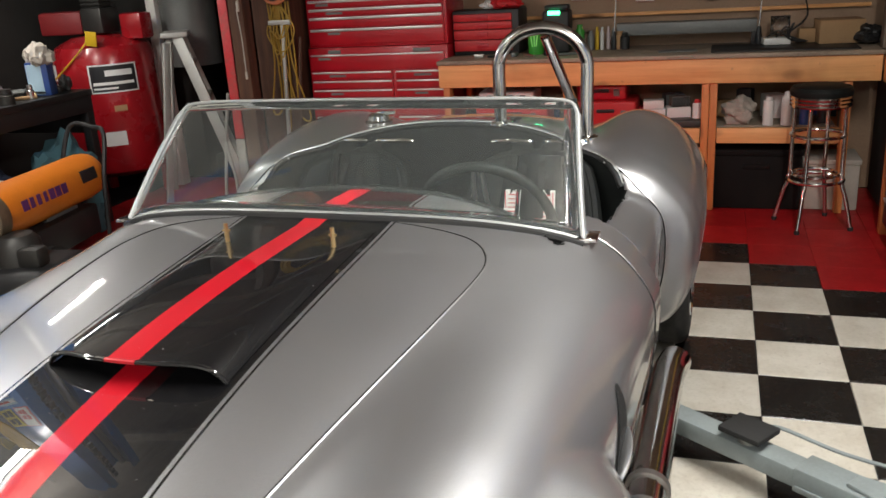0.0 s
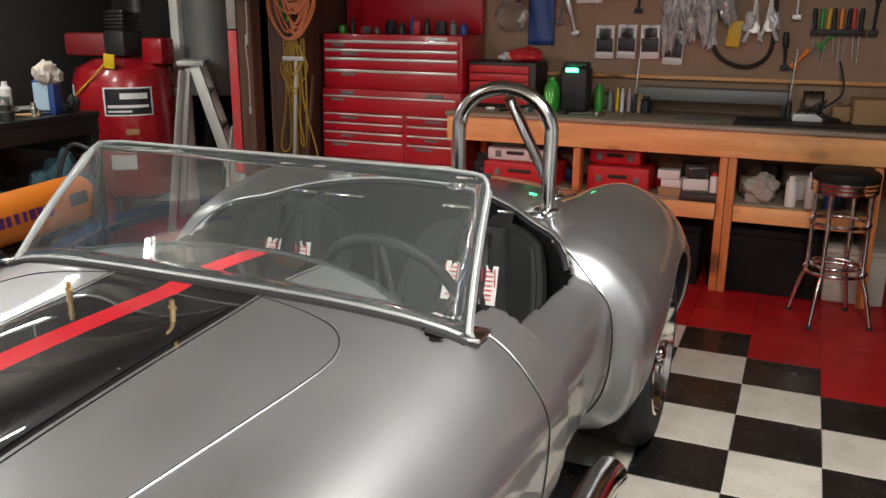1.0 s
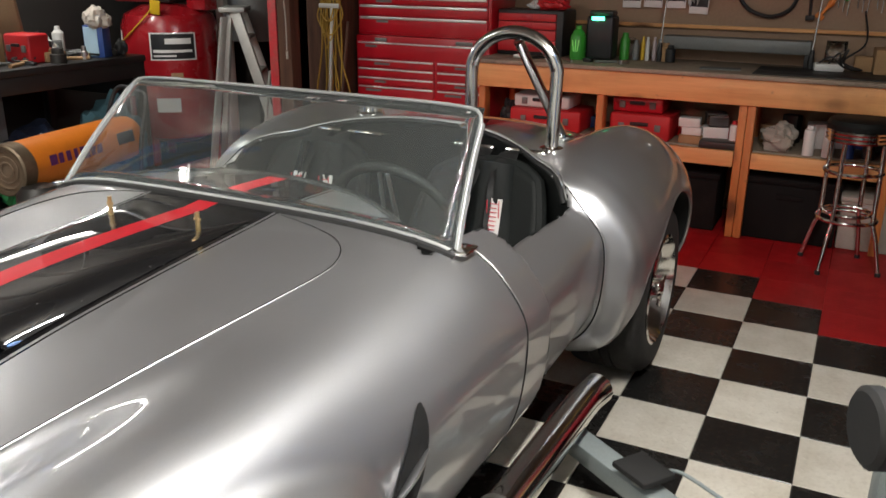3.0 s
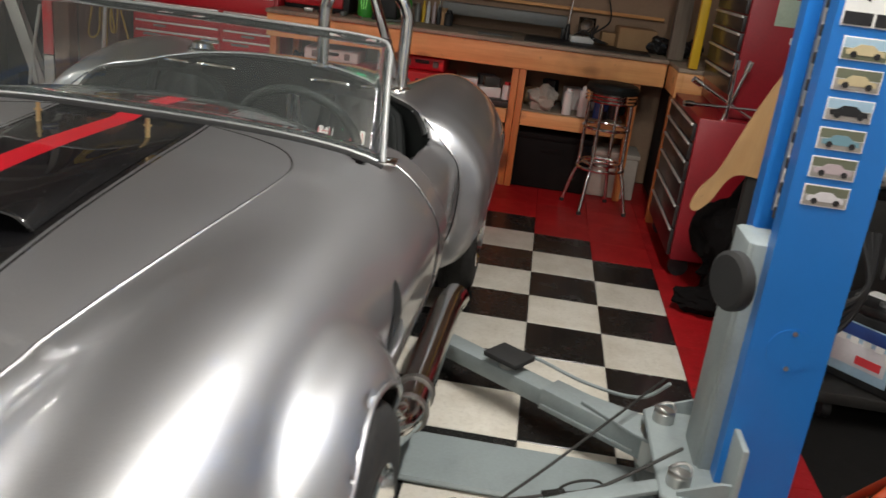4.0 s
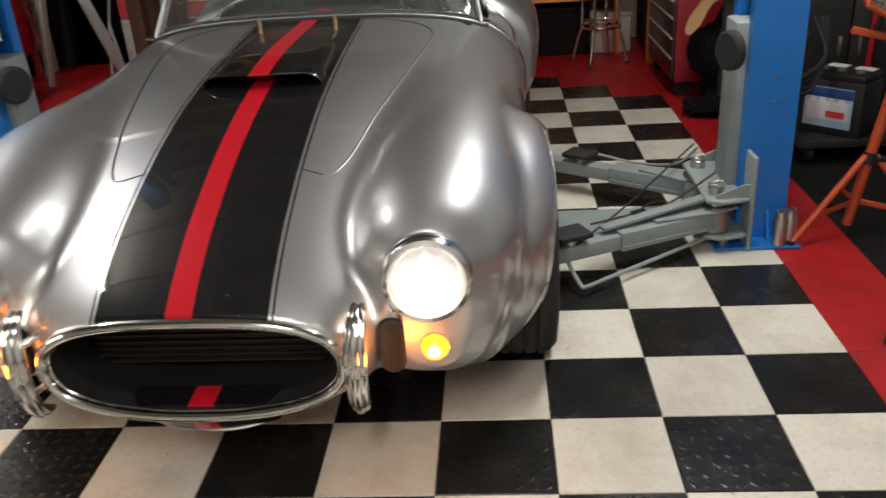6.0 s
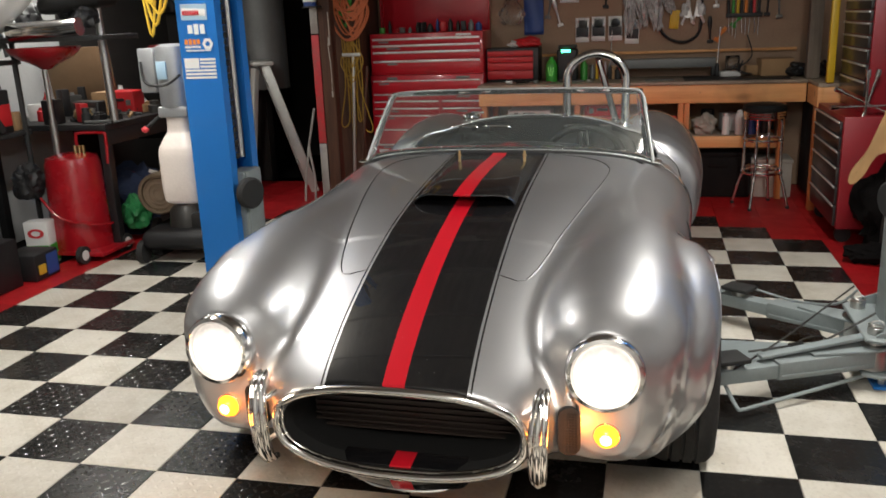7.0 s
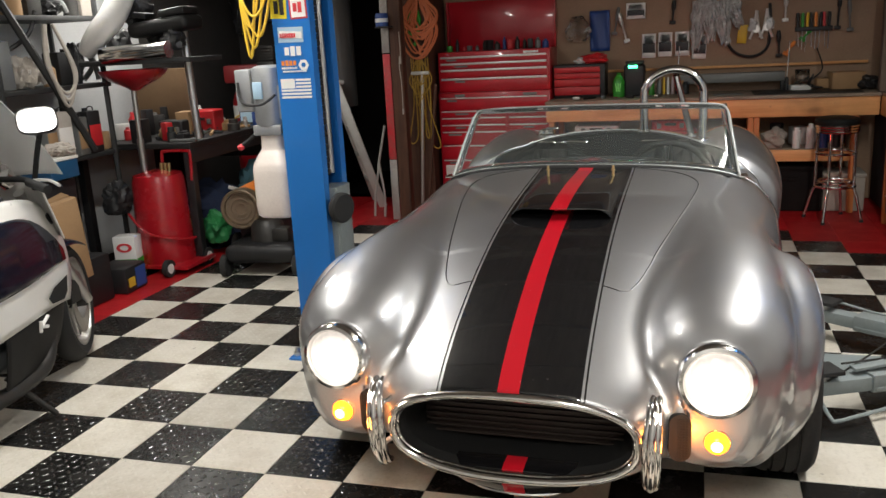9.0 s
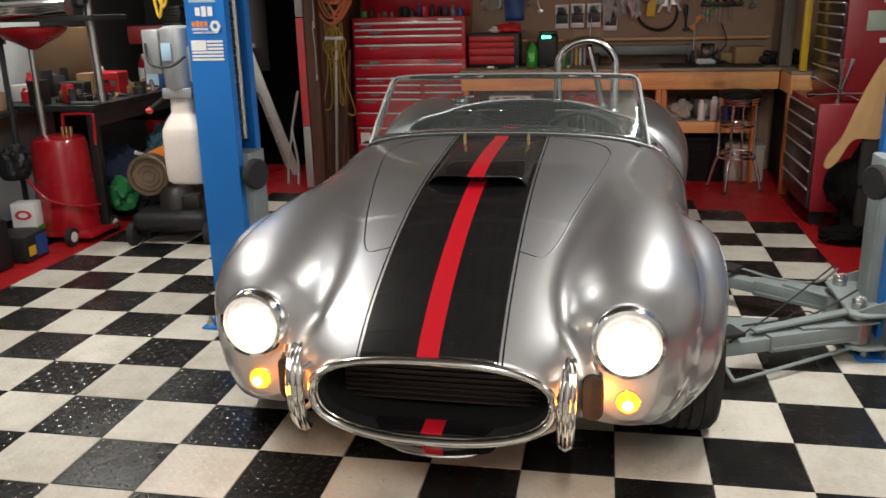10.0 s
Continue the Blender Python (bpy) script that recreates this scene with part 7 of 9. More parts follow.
lb = part("front_label", bm, SKYV, bat, "blue, white and red printed label")
bm = B()
box(bm, (-0.01, -0.107, 0.20), (0.23, 0.003, 0.045), 0.001)
part("label_band", bm, BLUEP, lb)
bm = B()
box(bm, (-0.01, -0.107, 0.115), (0.20, 0.003, 0.09), 0.001)
part("label_panel", bm, CAR_W, lb)
bm = B()
for k in range(4):
    box(bm, (-0.08 + 0.045 * k, -0.1095, 0.165), (0.03, 0.002, 0.022), 0)
part("label_print", bm, WHITEV, lb)
bm = B()
box(bm, (0.03, -0.1095, 0.10), (0.09, 0.002, 0.03), 0)
part("label_print", bm, REDV, lb)
cart = thing("battery_cart", "low black and red steel cart holding a battery", "cart", (1.26, 1.90, 0))
bm = B()
box(bm, (0, 0, 0.095), (0.52, 0.46, 0.045), 0.006)
part("deck", bm, DARKSTEEL, cart)
bm = B()
for x in (-0.22, 0.20):
    rod(bm, (x, 0.235, 0.10), (x, 0.235, 0.72), 0.014)
box(bm, (-0.01, 0.235, 0.30), (0.40, 0.02, 0.05), 0.004)
part("back", bm, TOOLRED, cart, "red tube back frame")
lowcab = thing("low_cabinet", "low black steel cabinet behind a battery cart", "cabinet", (1.36, 2.34, 0))
bm = B()
box(bm, (0, 0, 0.37), (0.68, 0.34, 0.70), 0.01)
part("body", bm, BLACKCLOTH, lowcab)
for x in (-0.165, 0.165):
    bm = B()
    box(bm, (x, -0.177, 0.37), (0.32, 0.014, 0.66), 0.004)
    dr = part("door", bm, DARKSTEEL, lowcab)
    bm = B()
    box(bm, (x * 0.3, -0.190, 0.45), (0.015, 0.014, 0.10), 0.003)
    part("handle", bm, STEEL, dr)
bm = B()
box(bm, (0, 0, 0.01), (0.64, 0.30, 0.02), 0)
part("plinth", bm, TRIM, lowcab)
bm = B()
sweep(bm, smooth_path([(-0.22, 0.24, 0.70), (-0.24, 0.14, 0.83), (-0.10, 0.10, 0.87), (0.12, 0.10, 0.87), (0.2, 0.2, 0.80), (0.2, 0.24, 0.70)], 6), 0.014, 8)
part("push_handle", bm, TOOLRED, cart)
for x in (-0.2, 0.2):
    for y in (-0.18, 0.18):
        bm = B()
        rod(bm, (x - 0.015, y, 0.037), (x + 0.015, y, 0.037), 0.0365, n=16)
        part("castor", bm, BLACKPLASTIC, cart)
bag((1.12, 2.28, 0.7205), (0.16, 0.15, 0.11), CLOTH_W, "dirty pale work glove on a low cabinet", 44, "glove", "work_glove")
bag((1.25, 2.30, 0.7205), (0.16, 0.14, 0.12), CLOTH_W, "dirty pale work glove on a low cabinet", 47, "glove", "work_glove")
jc = thing("jumper_cables", "coiled thick black jumper cables hung on a cart", "cables")
for k in range(4):
    bm = B()
    sweep(bm, smooth_path([(0.93 + 0.02 * k, 1.72, 0.62), (0.90, 1.66 - 0.02 * k, 0.45), (0.98, 1.62, 0.36 + 0.03 * k), (1.06, 1.66, 0.52), (1.02 + 0.02 * k, 1.74, 0.68)], 6), 0.011, 7)
    part("cable", bm, BLACKPLASTIC, jc)
frz = thing("chest_cabinet", "pale dirty-white metal cabinet against the wall", "cabinet", (1.56, 1.28, 0))
bm = B()
box(bm, (0, 0, 0.33), (0.34, 0.66, 0.62), 0.015)
part("body", bm, mat("pale_enamel", (0.46, 0.41, 0.39), 0.5, 0.0, 0.5, big=2), frz)
bm = B()
box(bm, (0, 0, 0.665), (0.35, 0.67, 0.045), 0.012)
part("lid", bm, mat("grey_lid", (0.30, 0.30, 0.30), 0.5, 0.0, 0.4), frz)
bm = B()
box(bm, (0, 0, 0.012), (0.32, 0.64, 0.024), 0)
part("plinth", bm, TRIM, frz)
# dark folding stand near the red border
BROWNSTEEL = mat("brown_steel", (0.045, 0.032, 0.028), 0.45, 0.4, 0.4)
fs = thing("folding_stand", "dark brown steel folding stand with bright bolts", "stand", (0.98, 0.22, 0))
TOPP = Vector((0.06, 0.12, 0.62))
for p in ((-0.235, -0.19, 0.0), (0.32, -0.02, 0.0), (0.02, 0.36, 0.0)):
    bm = B()
    a, b_ = Vector(p), TOPP
    mid_ = (a + b_) / 2
    box(bm, mid_ + Vector((0, 0, 0.0)), (0.042, 0.030, (b_ - a).length), 0.004, tuple(math.degrees(t) for t in (b_ - a).to_track_quat("Z", "Y").to_euler()))
    leg = part("leg", bm, BROWNSTEEL, fs)
    bm = B()
    q = a.lerp(b_, 0.33)
    rod(bm, q + Vector((0, -0.03, 0)), q + Vector((0, 0.03, 0)), 0.010, n=8)
    part("bolt", bm, STEEL, leg)
bm = B()
sweep(bm, [(-0.08, -0.04, 0.21), (0.10, 0.10, 0.16), (0.20, 0.05, 0.19)], 0.010, 8)
part("brace", bm, BROWNSTEEL, fs)
bm = B()
box(bm, TOPP + Vector((0, 0, 0.02)), (0.20, 0.10, 0.03), 0.006)
part("head", bm, BROWNSTEEL, fs)

# ---- left side ----
DARKIRON = mat("dark_angle_iron", (0.035, 0.036, 0.036), 0.55, 0.3, 0.4)
HEATER = mat("orange_heater", (0.72, 0.20, 0.015), 0.45, 0.0, 0.25)
TANKRED = mat("gloss_red_tank", (0.34, 0.008, 0.014), 0.28, 0.0, 0.15, coat=0.5)
LADDERM = mat("dull_aluminium", (0.50, 0.50, 0.47), 0.5, 0.5, 0.35)
WHITEWOOD = mat("white_painted_wood", (0.78, 0.77, 0.72), 0.6, 0.0, 0.4)
OLDWOOD = wood("old_brown_wood", (0.11, 0.048, 0.026), (0.045, 0.02, 0.012), 0.75, 2)
JEANS = mat("navy_cloth", (0.015, 0.025, 0.06), 0.95, 0.0, 0.4, grain=160, relief=0.5)
TEALCLOTH = mat("teal_cloth", (0.06, 0.14, 0.17), 0.95, 0.0, 0.4, grain=160, relief=0.5)
BIKEWHITE = mat("white_fairing", (0.72, 0.71, 0.68), 0.3, 0.0, 0.12, coat=0.6)
BIKEBLUE = mat("midnight_fairing", (0.006, 0.008, 0.017), 0.16, 0.0, 0.1, coat=0.8)
ENGINE = mat("grey_engine", (0.22, 0.23, 0.235), 0.45, 0.6, 0.4)

# beam with a painted steel angle
bm_ = thing("roof_post", "old brown wooden roof post with a red and bare steel edge", "post", (-3.03, 3.86, 0), kind="structure")
bm = B()
box(bm, (0.03, 0.05, CEIL / 2), (0.10, 0.10, CEIL - 0.01), 0.006)
part("timber", bm, OLDWOOD, bm_)
bm = B()
box(bm, (-0.055, 0.0, 0.95), (0.062, 0.012, 0.86), 0.002)
part("red_edge", bm, mat("chipped_red_paint", (0.50, 0.03, 0.04), 0.5, 0.0, 0.95, stain=(0.20, 0.12, 0.09), big=9.0, grain=60), bm_, "red painted steel edge")
bm = B()
box(bm, (-0.055, 0.0, 0.26), (0.062, 0.012, 0.51), 0.002)
box(bm, (-0.055, 0.0, 2.05), (0.062, 0.012, 1.32), 0.002)
part("bare_edge", bm, mat("rubbed_steel", (0.38, 0.36, 0.34), 0.55, 0.5, 0.7, stain=(0.16, 0.09, 0.06)), bm_, "rubbed bare steel edge")
bm = B()
lathe(bm, [(0.0, 0.0), (0.05, 0.0), (0.05, 0.09), (0.045, 0.10), (0.0, 0.10)], 20)
cn = single("small_can", bm, BLUEP, "small blue and white can on a bracket", "can", (-3.075, 3.78, 1.60))
bm = B()
rod(bm, (0, 0, 0.03), (0, 0, 0.06), 0.0515, n=20)
part("label", bm, WHITEV, cn)
bm = B()
box(bm, (-3.07, 3.80, 1.593), (0.12, 0.12, 0.012), 0.002)
single("bracket", bm, DARKIRON, "small steel bracket on a post", "bracket")
bm = B()
sweep(bm, smooth_path([(-2.955, 3.83, 1.55), (-2.95, 3.82, 1.36), (-2.965, 3.82, 1.30), (-2.955, 3.82, 1.15), (-2.955, 3.82, 0.95)], 6), 0.004, 6)
box(bm, (-2.955, 3.82, 1.33), (0.018, 0.014, 0.06), 0.004)
box(bm, (-2.955, 3.82, 0.92), (0.014, 0.012, 0.05), 0.004)
single("pull_cord", bm, CLOTH_W, "thin cord with a white toggle hung on a post", "cord")


def hung_coil(x, y, z, w, h, m, n, label, seed, r=0.0055):
    """Loops of cord hanging from one nail."""
    random.seed(seed)
    c = thing("hung_cord", label, "cord", (x, y, z))
    for k in range(n):
        a, b_ = w * random.uniform(0.25, 1.0) / 2, h * random.uniform(0.5, 1.0)
        dx = random.uniform(-0.035, 0.035)
        bm = B()
        sweep(bm, smooth_path([(dx * 0.2, 0, 0), (dx - a * 0.6, -0.01 * random.random(), -b_ * 0.3), (dx - a, -0.02 * random.random(), -b_ * 0.65), (dx - 0.3 * a, -0.02, -b_), (dx + 0.4 * a, -0.02, -b_ * 0.97), (dx + a, -0.01, -b_ * 0.6), (dx + a * 0.5, 0, -b_ * 0.25)], 5, True), r, 6, closed=True)
        part("loop", bm, m, c)
    bm = B()
    rod(bm, (0, -0.02, 0.0), (0, 4.36 - y, 0.004), 0.004, n=6)
    part("nail", bm, STEEL, c)
    return c


ORANGEC = mat("orange_cord", (0.50, 0.13, 0.04), 0.55, 0.0, 0.3)
DULLCORD = mat("dull_yellow_cord", (0.36, 0.22, 0.025), 0.6, 0.0, 0.5)
hung_coil(-2.97, 4.315, 1.33, 0.20, 0.42, DULLCORD, 6, "bundle of yellow extension cord hung on the wall", 3)
for k, (x, zb) in enumerate(((-3.03, 0.62), (-2.98, 0.52), (-2.95, 0.66), (-2.90, 0.58))):
    bm = B()
    sweep(bm, smooth_path([(x, 4.32, 1.33), (x + 0.01, 4.31, 0.95), (x + 0.05 * (k - 1), 4.32, zb), (x + 0.02, 4.325, zb + 0.02), (x + 0.03, 4.32, 0.95), (x + 0.02, 4.32, 1.33)], 6), 0.006, 6)
    single("hanging_cord", bm, DULLCORD, "loose hanging loop of yellow cord", "cord", group="loose yellow cords")
hung_coil(-2.93, 4.30, 1.86, 0.36, 0.56, ORANGEC, 18, "thick coil of orange cord hung on the wall", 5, 0.008)
hung_coil(-2.97, 4.325, 1.80, 0.22, 0.36, GREENP, 4, "coil of green hose hung on the wall", 8, 0.01)
# added out of view overhead, to give the hood a yellow reflection
hc = thing("hose_coil", "unseen big coil of yellow hose, added overhead to reflect in the hood", "air hose", (-2.55, 3.80, 2.25))
random.seed(19)
for k in range(14):
    bm = B()
    r_, w_ = random.uniform(0.20, 0.30), random.uniform(-0.06, 0.06)
    sweep(bm, [(r_ * math.cos(a), w_ + 0.02 * math.sin(3 * a + k), (r_ + 0.02) * math.sin(a) - 0.05 * random.random()) for a in np.linspace(0, 2 * math.pi, 30, endpoint=False)], 0.011, 7, closed=True)
    part("loop", bm, YELLOWC, hc)
bm = B()
sweep(bm, smooth_path([(0, 0, 0.60), (0, 0, 0.34), (0.03, 0, 0.27), (0.0, 0, 0.24), (-0.03, 0, 0.27)], 5), 0.008, 8)
part("hook", bm, STEEL, hc)
wall("wall_stub", (-3.02, 4.62, HZ), (0.28, 0.555, CEIL), OLDWOOD, "old brown timber partition end")
for k, (x0, x1, zt, m) in enumerate(((-2.99, -2.93, 1.20, LADDERM), (-2.94, -2.82, 1.10, OLDWOOD))):
    bm = B()
    rod(bm, (x0, 4.28 + 0.02 * k, 0.001), (x1, 4.31 + 0.02 * k, zt), 0.013)
    if k == 0:
        box(bm, (x1 - 0.02, 4.31, zt), (0.16, 0.03, 0.03), 0.004)
    single("leaning_pole", bm, m, "long pole leaning against the partition", "pole", group="leaning poles")
# grey-white bent jack handle leaning on the post
bm = B()
sweep(bm, smooth_path([(-3.33, 3.98, 0.006), (-3.31, 3.97, 0.18), (-3.26, 3.95, 0.42), (-3.25, 3.95, 0.48), (-3.215, 3.93, 0.60), (-3.16, 3.91, 0.80)], 6), 0.011, 8)
sweep(bm, smooth_path([(-3.235, 3.97, 0.006), (-3.225, 3.97, 0.2), (-3.245, 3.95, 0.42), (-3.25, 3.95, 0.48)], 6), 0.011, 8)
single("jack_handle", bm, LADDERM, "forked pale steel jack handle leaning on a post", "jack handle")

# step ladder and door edge
lad = thing("step_ladder", "folded aluminium step ladder standing in the corner", "ladder", (-3.80, 4.40, 0), (0, 0, 120))
for x, dx in ((-0.135, -0.06), (0.135, 0.06)):
    bm = B()
    a, b_ = Vector((x + dx, -0.34, 0.0)), Vector((x * 0.9, 0.0, 1.14))
    box(bm, (a + b_) / 2, (0.03, 0.075, (b_ - a).length), 0.004, tuple(math.degrees(t) for t in (b_ - a).to_track_quat("Z", "Y").to_euler()))
    part("front_rail", bm, LADDERM, lad)
    bm = B()
    a, b_ = Vector((x + dx * 1.5, 0.22, 0.0)), Vector((x * 0.9, 0.08, 1.10))
    box(bm, (a + b_) / 2, (0.025, 0.05, (b_ - a).length), 0.004, tuple(math.degrees(t) for t in (b_ - a).to_track_quat("Z", "Y").to_euler()))
    part("back_rail", bm, LADDERM, lad)
for k in range(4):
    bm = B()
    z = 0.24 + 0.24 * k
    box(bm, (0, -0.34 * (1 - z / 1.14), z), (0.34 - 0.03 * k, 0.085, 0.025), 0.004)
    part("step", bm, LADDERM, lad)
bm = B()
box(bm, (0, 0.02, 1.15), (0.31, 0.18, 0.035), 0.006)
part("top_cap", bm, LADDERM, lad)
bm = B()
box(bm, (-4.15, 4.66, 1.05), (0.075, 0.10, 2.10), 0.004)
single("door_frame", bm, WHITEWOOD, "white painted edge of an open door", "door", kind="structure")
bm = B()
rod(bm, (-3.95, 4.78, 0.9), (-3.95, 4.78, CEIL - 0.005), 0.20, n=40)
for z in (1.35, 1.95):
    rod(bm, (-3.95, 4.78, z), (-3.95, 4.78, z + 0.02), 0.205, n=40)
single("duct", bm, GREYMETAL, "fat grey sheet-metal duct rising in the corner", "duct")

# air compressor
cp = thing("air_compressor", "tall red upright air compressor with a black pump", "air compressor", (-4.42, 4.36, 0))
bm = B()
lathe(bm, [(0.0, 0.16), (0.20, 0.17), (0.32, 0.22), (0.35, 0.30), (0.35, 1.02), (0.32, 1.10), (0.20, 1.16), (0.0, 1.18)], 48)
part("tank", bm, TANKRED, cp)
for a in (30, 150, 270):
    bm = B()
    box(bm, (0.28 * math.cos(radians(a)), 0.28 * math.sin(radians(a)), 0.11), (0.06, 0.06, 0.22), 0.006, (0, 0, a))
    part("foot", bm, TANKRED, cp)


def wrapped(parent, name, r, a0, a1, z0, z1, m, label=""):
    bm = B()
    g = sheet(bm, lambda i, j: Vector((r * math.sin(radians(a0 + (a1 - a0) * i)), -r * math.cos(radians(a0 + (a1 - a0) * i)), z0 + (z1 - z0) * j)), 14, 2)
    return part(name, bm, m, parent, label)


lb = wrapped(cp, "maker_label", 0.3525, 20, 70, 0.80, 0.975, BLACKV, "black and white maker's label")
wrapped(lb, "label_edge", 0.3515, 18, 72, 0.79, 0.985, WHITEV)
wrapped(lb, "label_mark", 0.3535, 36, 66, 0.905, 0.945, WHITEV)
wrapped(lb, "label_strip", 0.3535, 22, 67, 0.845, 0.865, WHITEV)
wrapped(lb, "label_strip", 0.3535, 22, 48, 0.815, 0.828, WHITEV)
wrapped(cp, "paper_label", 0.3525, -56, -30, 0.88, 0.99, WHITEV, "white data label")
wrapped(cp, "lower_label", 0.3525, 20, 48, 0.42, 0.52, WHITEV, "white warning label")
wrapped(cp, "small_label", 0.3525, 40, 54, 0.66, 0.70, CARD)
bm = B()
box(bm, (-0.24, -0.05, 1.26), (0.32, 0.16, 0.16), 0.02, (0, 0, 12))
# the guard is a darker, more mottled red than the tank
part("belt_guard", bm, mat("dark_red_guard", (0.20, 0.012, 0.014), 0.55, 0.0, 0.6), cp, "red belt guard")
bm = B()
box(bm, (0.02, 0.0, 1.27), (0.18, 0.20, 0.18), 0.02)
pump = part("pump", bm, DARKSTEEL, cp, "black finned pump")
bm = B()
box(bm, (0.02, 0.0, 1.42), (0.13, 0.13, 0.16), 0.01)
part("cylinder", bm, DARKSTEEL, pump)
for k in range(5):
    bm = B()
    box(bm, (0.02, 0.0, 1.38 + 0.025 * k), (0.17, 0.17, 0.012), 0.003)
    part("fin", bm, DARKSTEEL, pump)
bm = B()
lathe(bm, [(0.0, 1.62), (0.05, 1.62), (0.06, 1.55), (0.06, 1.48), (0.0, 1.48)], 16, Matrix.Translation((0.16, 0.02, 0)))
rod(bm, (0.09, 0.01, 1.50), (0.16, 0.02, 1.50), 0.02)
part("air_filter", bm, DARKSTEEL, pump)
bm = B()
box(bm, (0.28, 0.05, 1.22), (0.18, 0.14, 0.18), 0.02)
part("motor_cover", bm, TANKRED, cp)
bm = B()
box(bm, (0.16, -0.30, 1.16), (0.075, 0.01, 0.10), 0.002, (12, 10, 20))
part("yellow_tag", bm, YELLOWP, cp, "yellow warning tag")
bm = B()
sweep(bm, smooth_path([(0.15, -0.26, 1.20), (0.08, -0.345, 1.08), (-0.08, -0.36, 0.95), (-0.22, -0.31, 0.88)], 6), 0.006, 6)
part("air_line", bm, YELLOWC, cp, "thin yellow air line")

# dark jackets and coils hung on the wall behind the compressor
for k, (x, z, w, h) in enumerate(((-4.86, 1.62, 0.26, 0.60), (-4.62, 1.72, 0.30, 0.55), (-4.34, 1.66, 0.24, 0.66))):
    bag((x, 4.80, z), (w, 0.16, h), (BLACKPLASTIC, JEANS, DARKSTEEL)[k], "dark work jacket hung on a dark wall", 111 + k, "jacket", "work_jacket")
# black bench by the west wall with a blue box, rag and red case on it
wb = thing("black_bench", "black painted workbench against the side wall", "workbench", (0, 0, 0))
bm = B()
box(bm, (-4.48, 2.98, 0.86), (0.98, 1.36, 0.04), 0.004)
part("top", bm, BLACKPLASTIC, wb)
bm = B()
box(bm, (-4.01, 2.98, 0.79), (0.025, 1.34, 0.10), 0.003)
box(bm, (-4.48, 3.64, 0.72), (0.94, 0.025, 0.24), 0.003)
part("apron", bm, BLACKPLASTIC, wb)
for x, y in ((-4.03, 2.34), (-4.03, 3.62), (-4.93, 2.34), (-4.93, 3.62)):
    bm = B()
    box(bm, (x, y, 0.42), (0.06, 0.06, 0.84), 0.004)
    part("leg", bm, BLACKPLASTIC, wb)
bb = thing("blue_carton", "small blue and white carton on a black bench", "carton", (-4.13, 3.40, 0.881), (0, 0, 20))
bm = B()
box(bm, (0, 0, 0.10), (0.13, 0.10, 0.20), 0.003)
part("carton", bm, BLUEP, bb)
bm = B()
box(bm, (-0.015, -0.0515, 0.10), (0.09, 0.003, 0.18), 0.0)
part("panel", bm, SKYV, bb)
bag((-4.11, 3.40, 1.05), (0.17, 0.14, 0.16), CLOTH_W, "white rag draped over a carton", 52, "rag", "white_rag")
case((-4.26, 2.98, 0.881), (0.22, 0.15, 0.17), REDPLASTIC, "red and black plastic tool case on a black bench")
case((-4.30, 2.62, 0.881), (0.20, 0.14, 0.13), BLACKPLASTIC, "small black case on a black bench")
bm = B()
box(bm, (-4.66, 3.05, 1.14), (0.55, 0.02, 0.46), 0.004, (8, 0, 0))
single("cardboard_sheet", bm, mat("dull_cardboard", (0.17, 0.10, 0.05), 0.85, 0.0, 0.4), "brown cardboard sheet propped on a black bench", "cardboard")
random.seed(5)
for k in range(22):
    bm = B()
    w, h = random.uniform(0.05, 0.11), random.uniform(0.06, 0.20)
    m = random.choice((BLACKPLASTIC, WHITEPLASTIC, GREYMETAL, REDPLASTIC, CARD, DARKSTEEL, BLACKPLASTIC, CLOTH_W))
    if k % 2:
        lathe(bm, [(0.0, 0.0), (w * 0.5, 0.0), (w * 0.5, h * 0.72), (w * 0.25, h * 0.84), (w * 0.22, h), (0.0, h)], 14)
    else:
        box(bm, (0, 0, h / 2), (w, w * 1.3, h), 0.006)
    x, y = -4.16 - 0.30 * random.random(), 2.36 + 0.058 * k
    if 2.72 < y < 3.14 or y > 3.25 or 2.5 < y < 2.7:
        x = -4.62 - 0.15 * random.random()
    single("bench_item", bm, m, "small workshop item standing on a black bench", "workshop item", (x, y, 0.881), (0, 0, 31 * k), "items on the black bench")
random.seed(41)
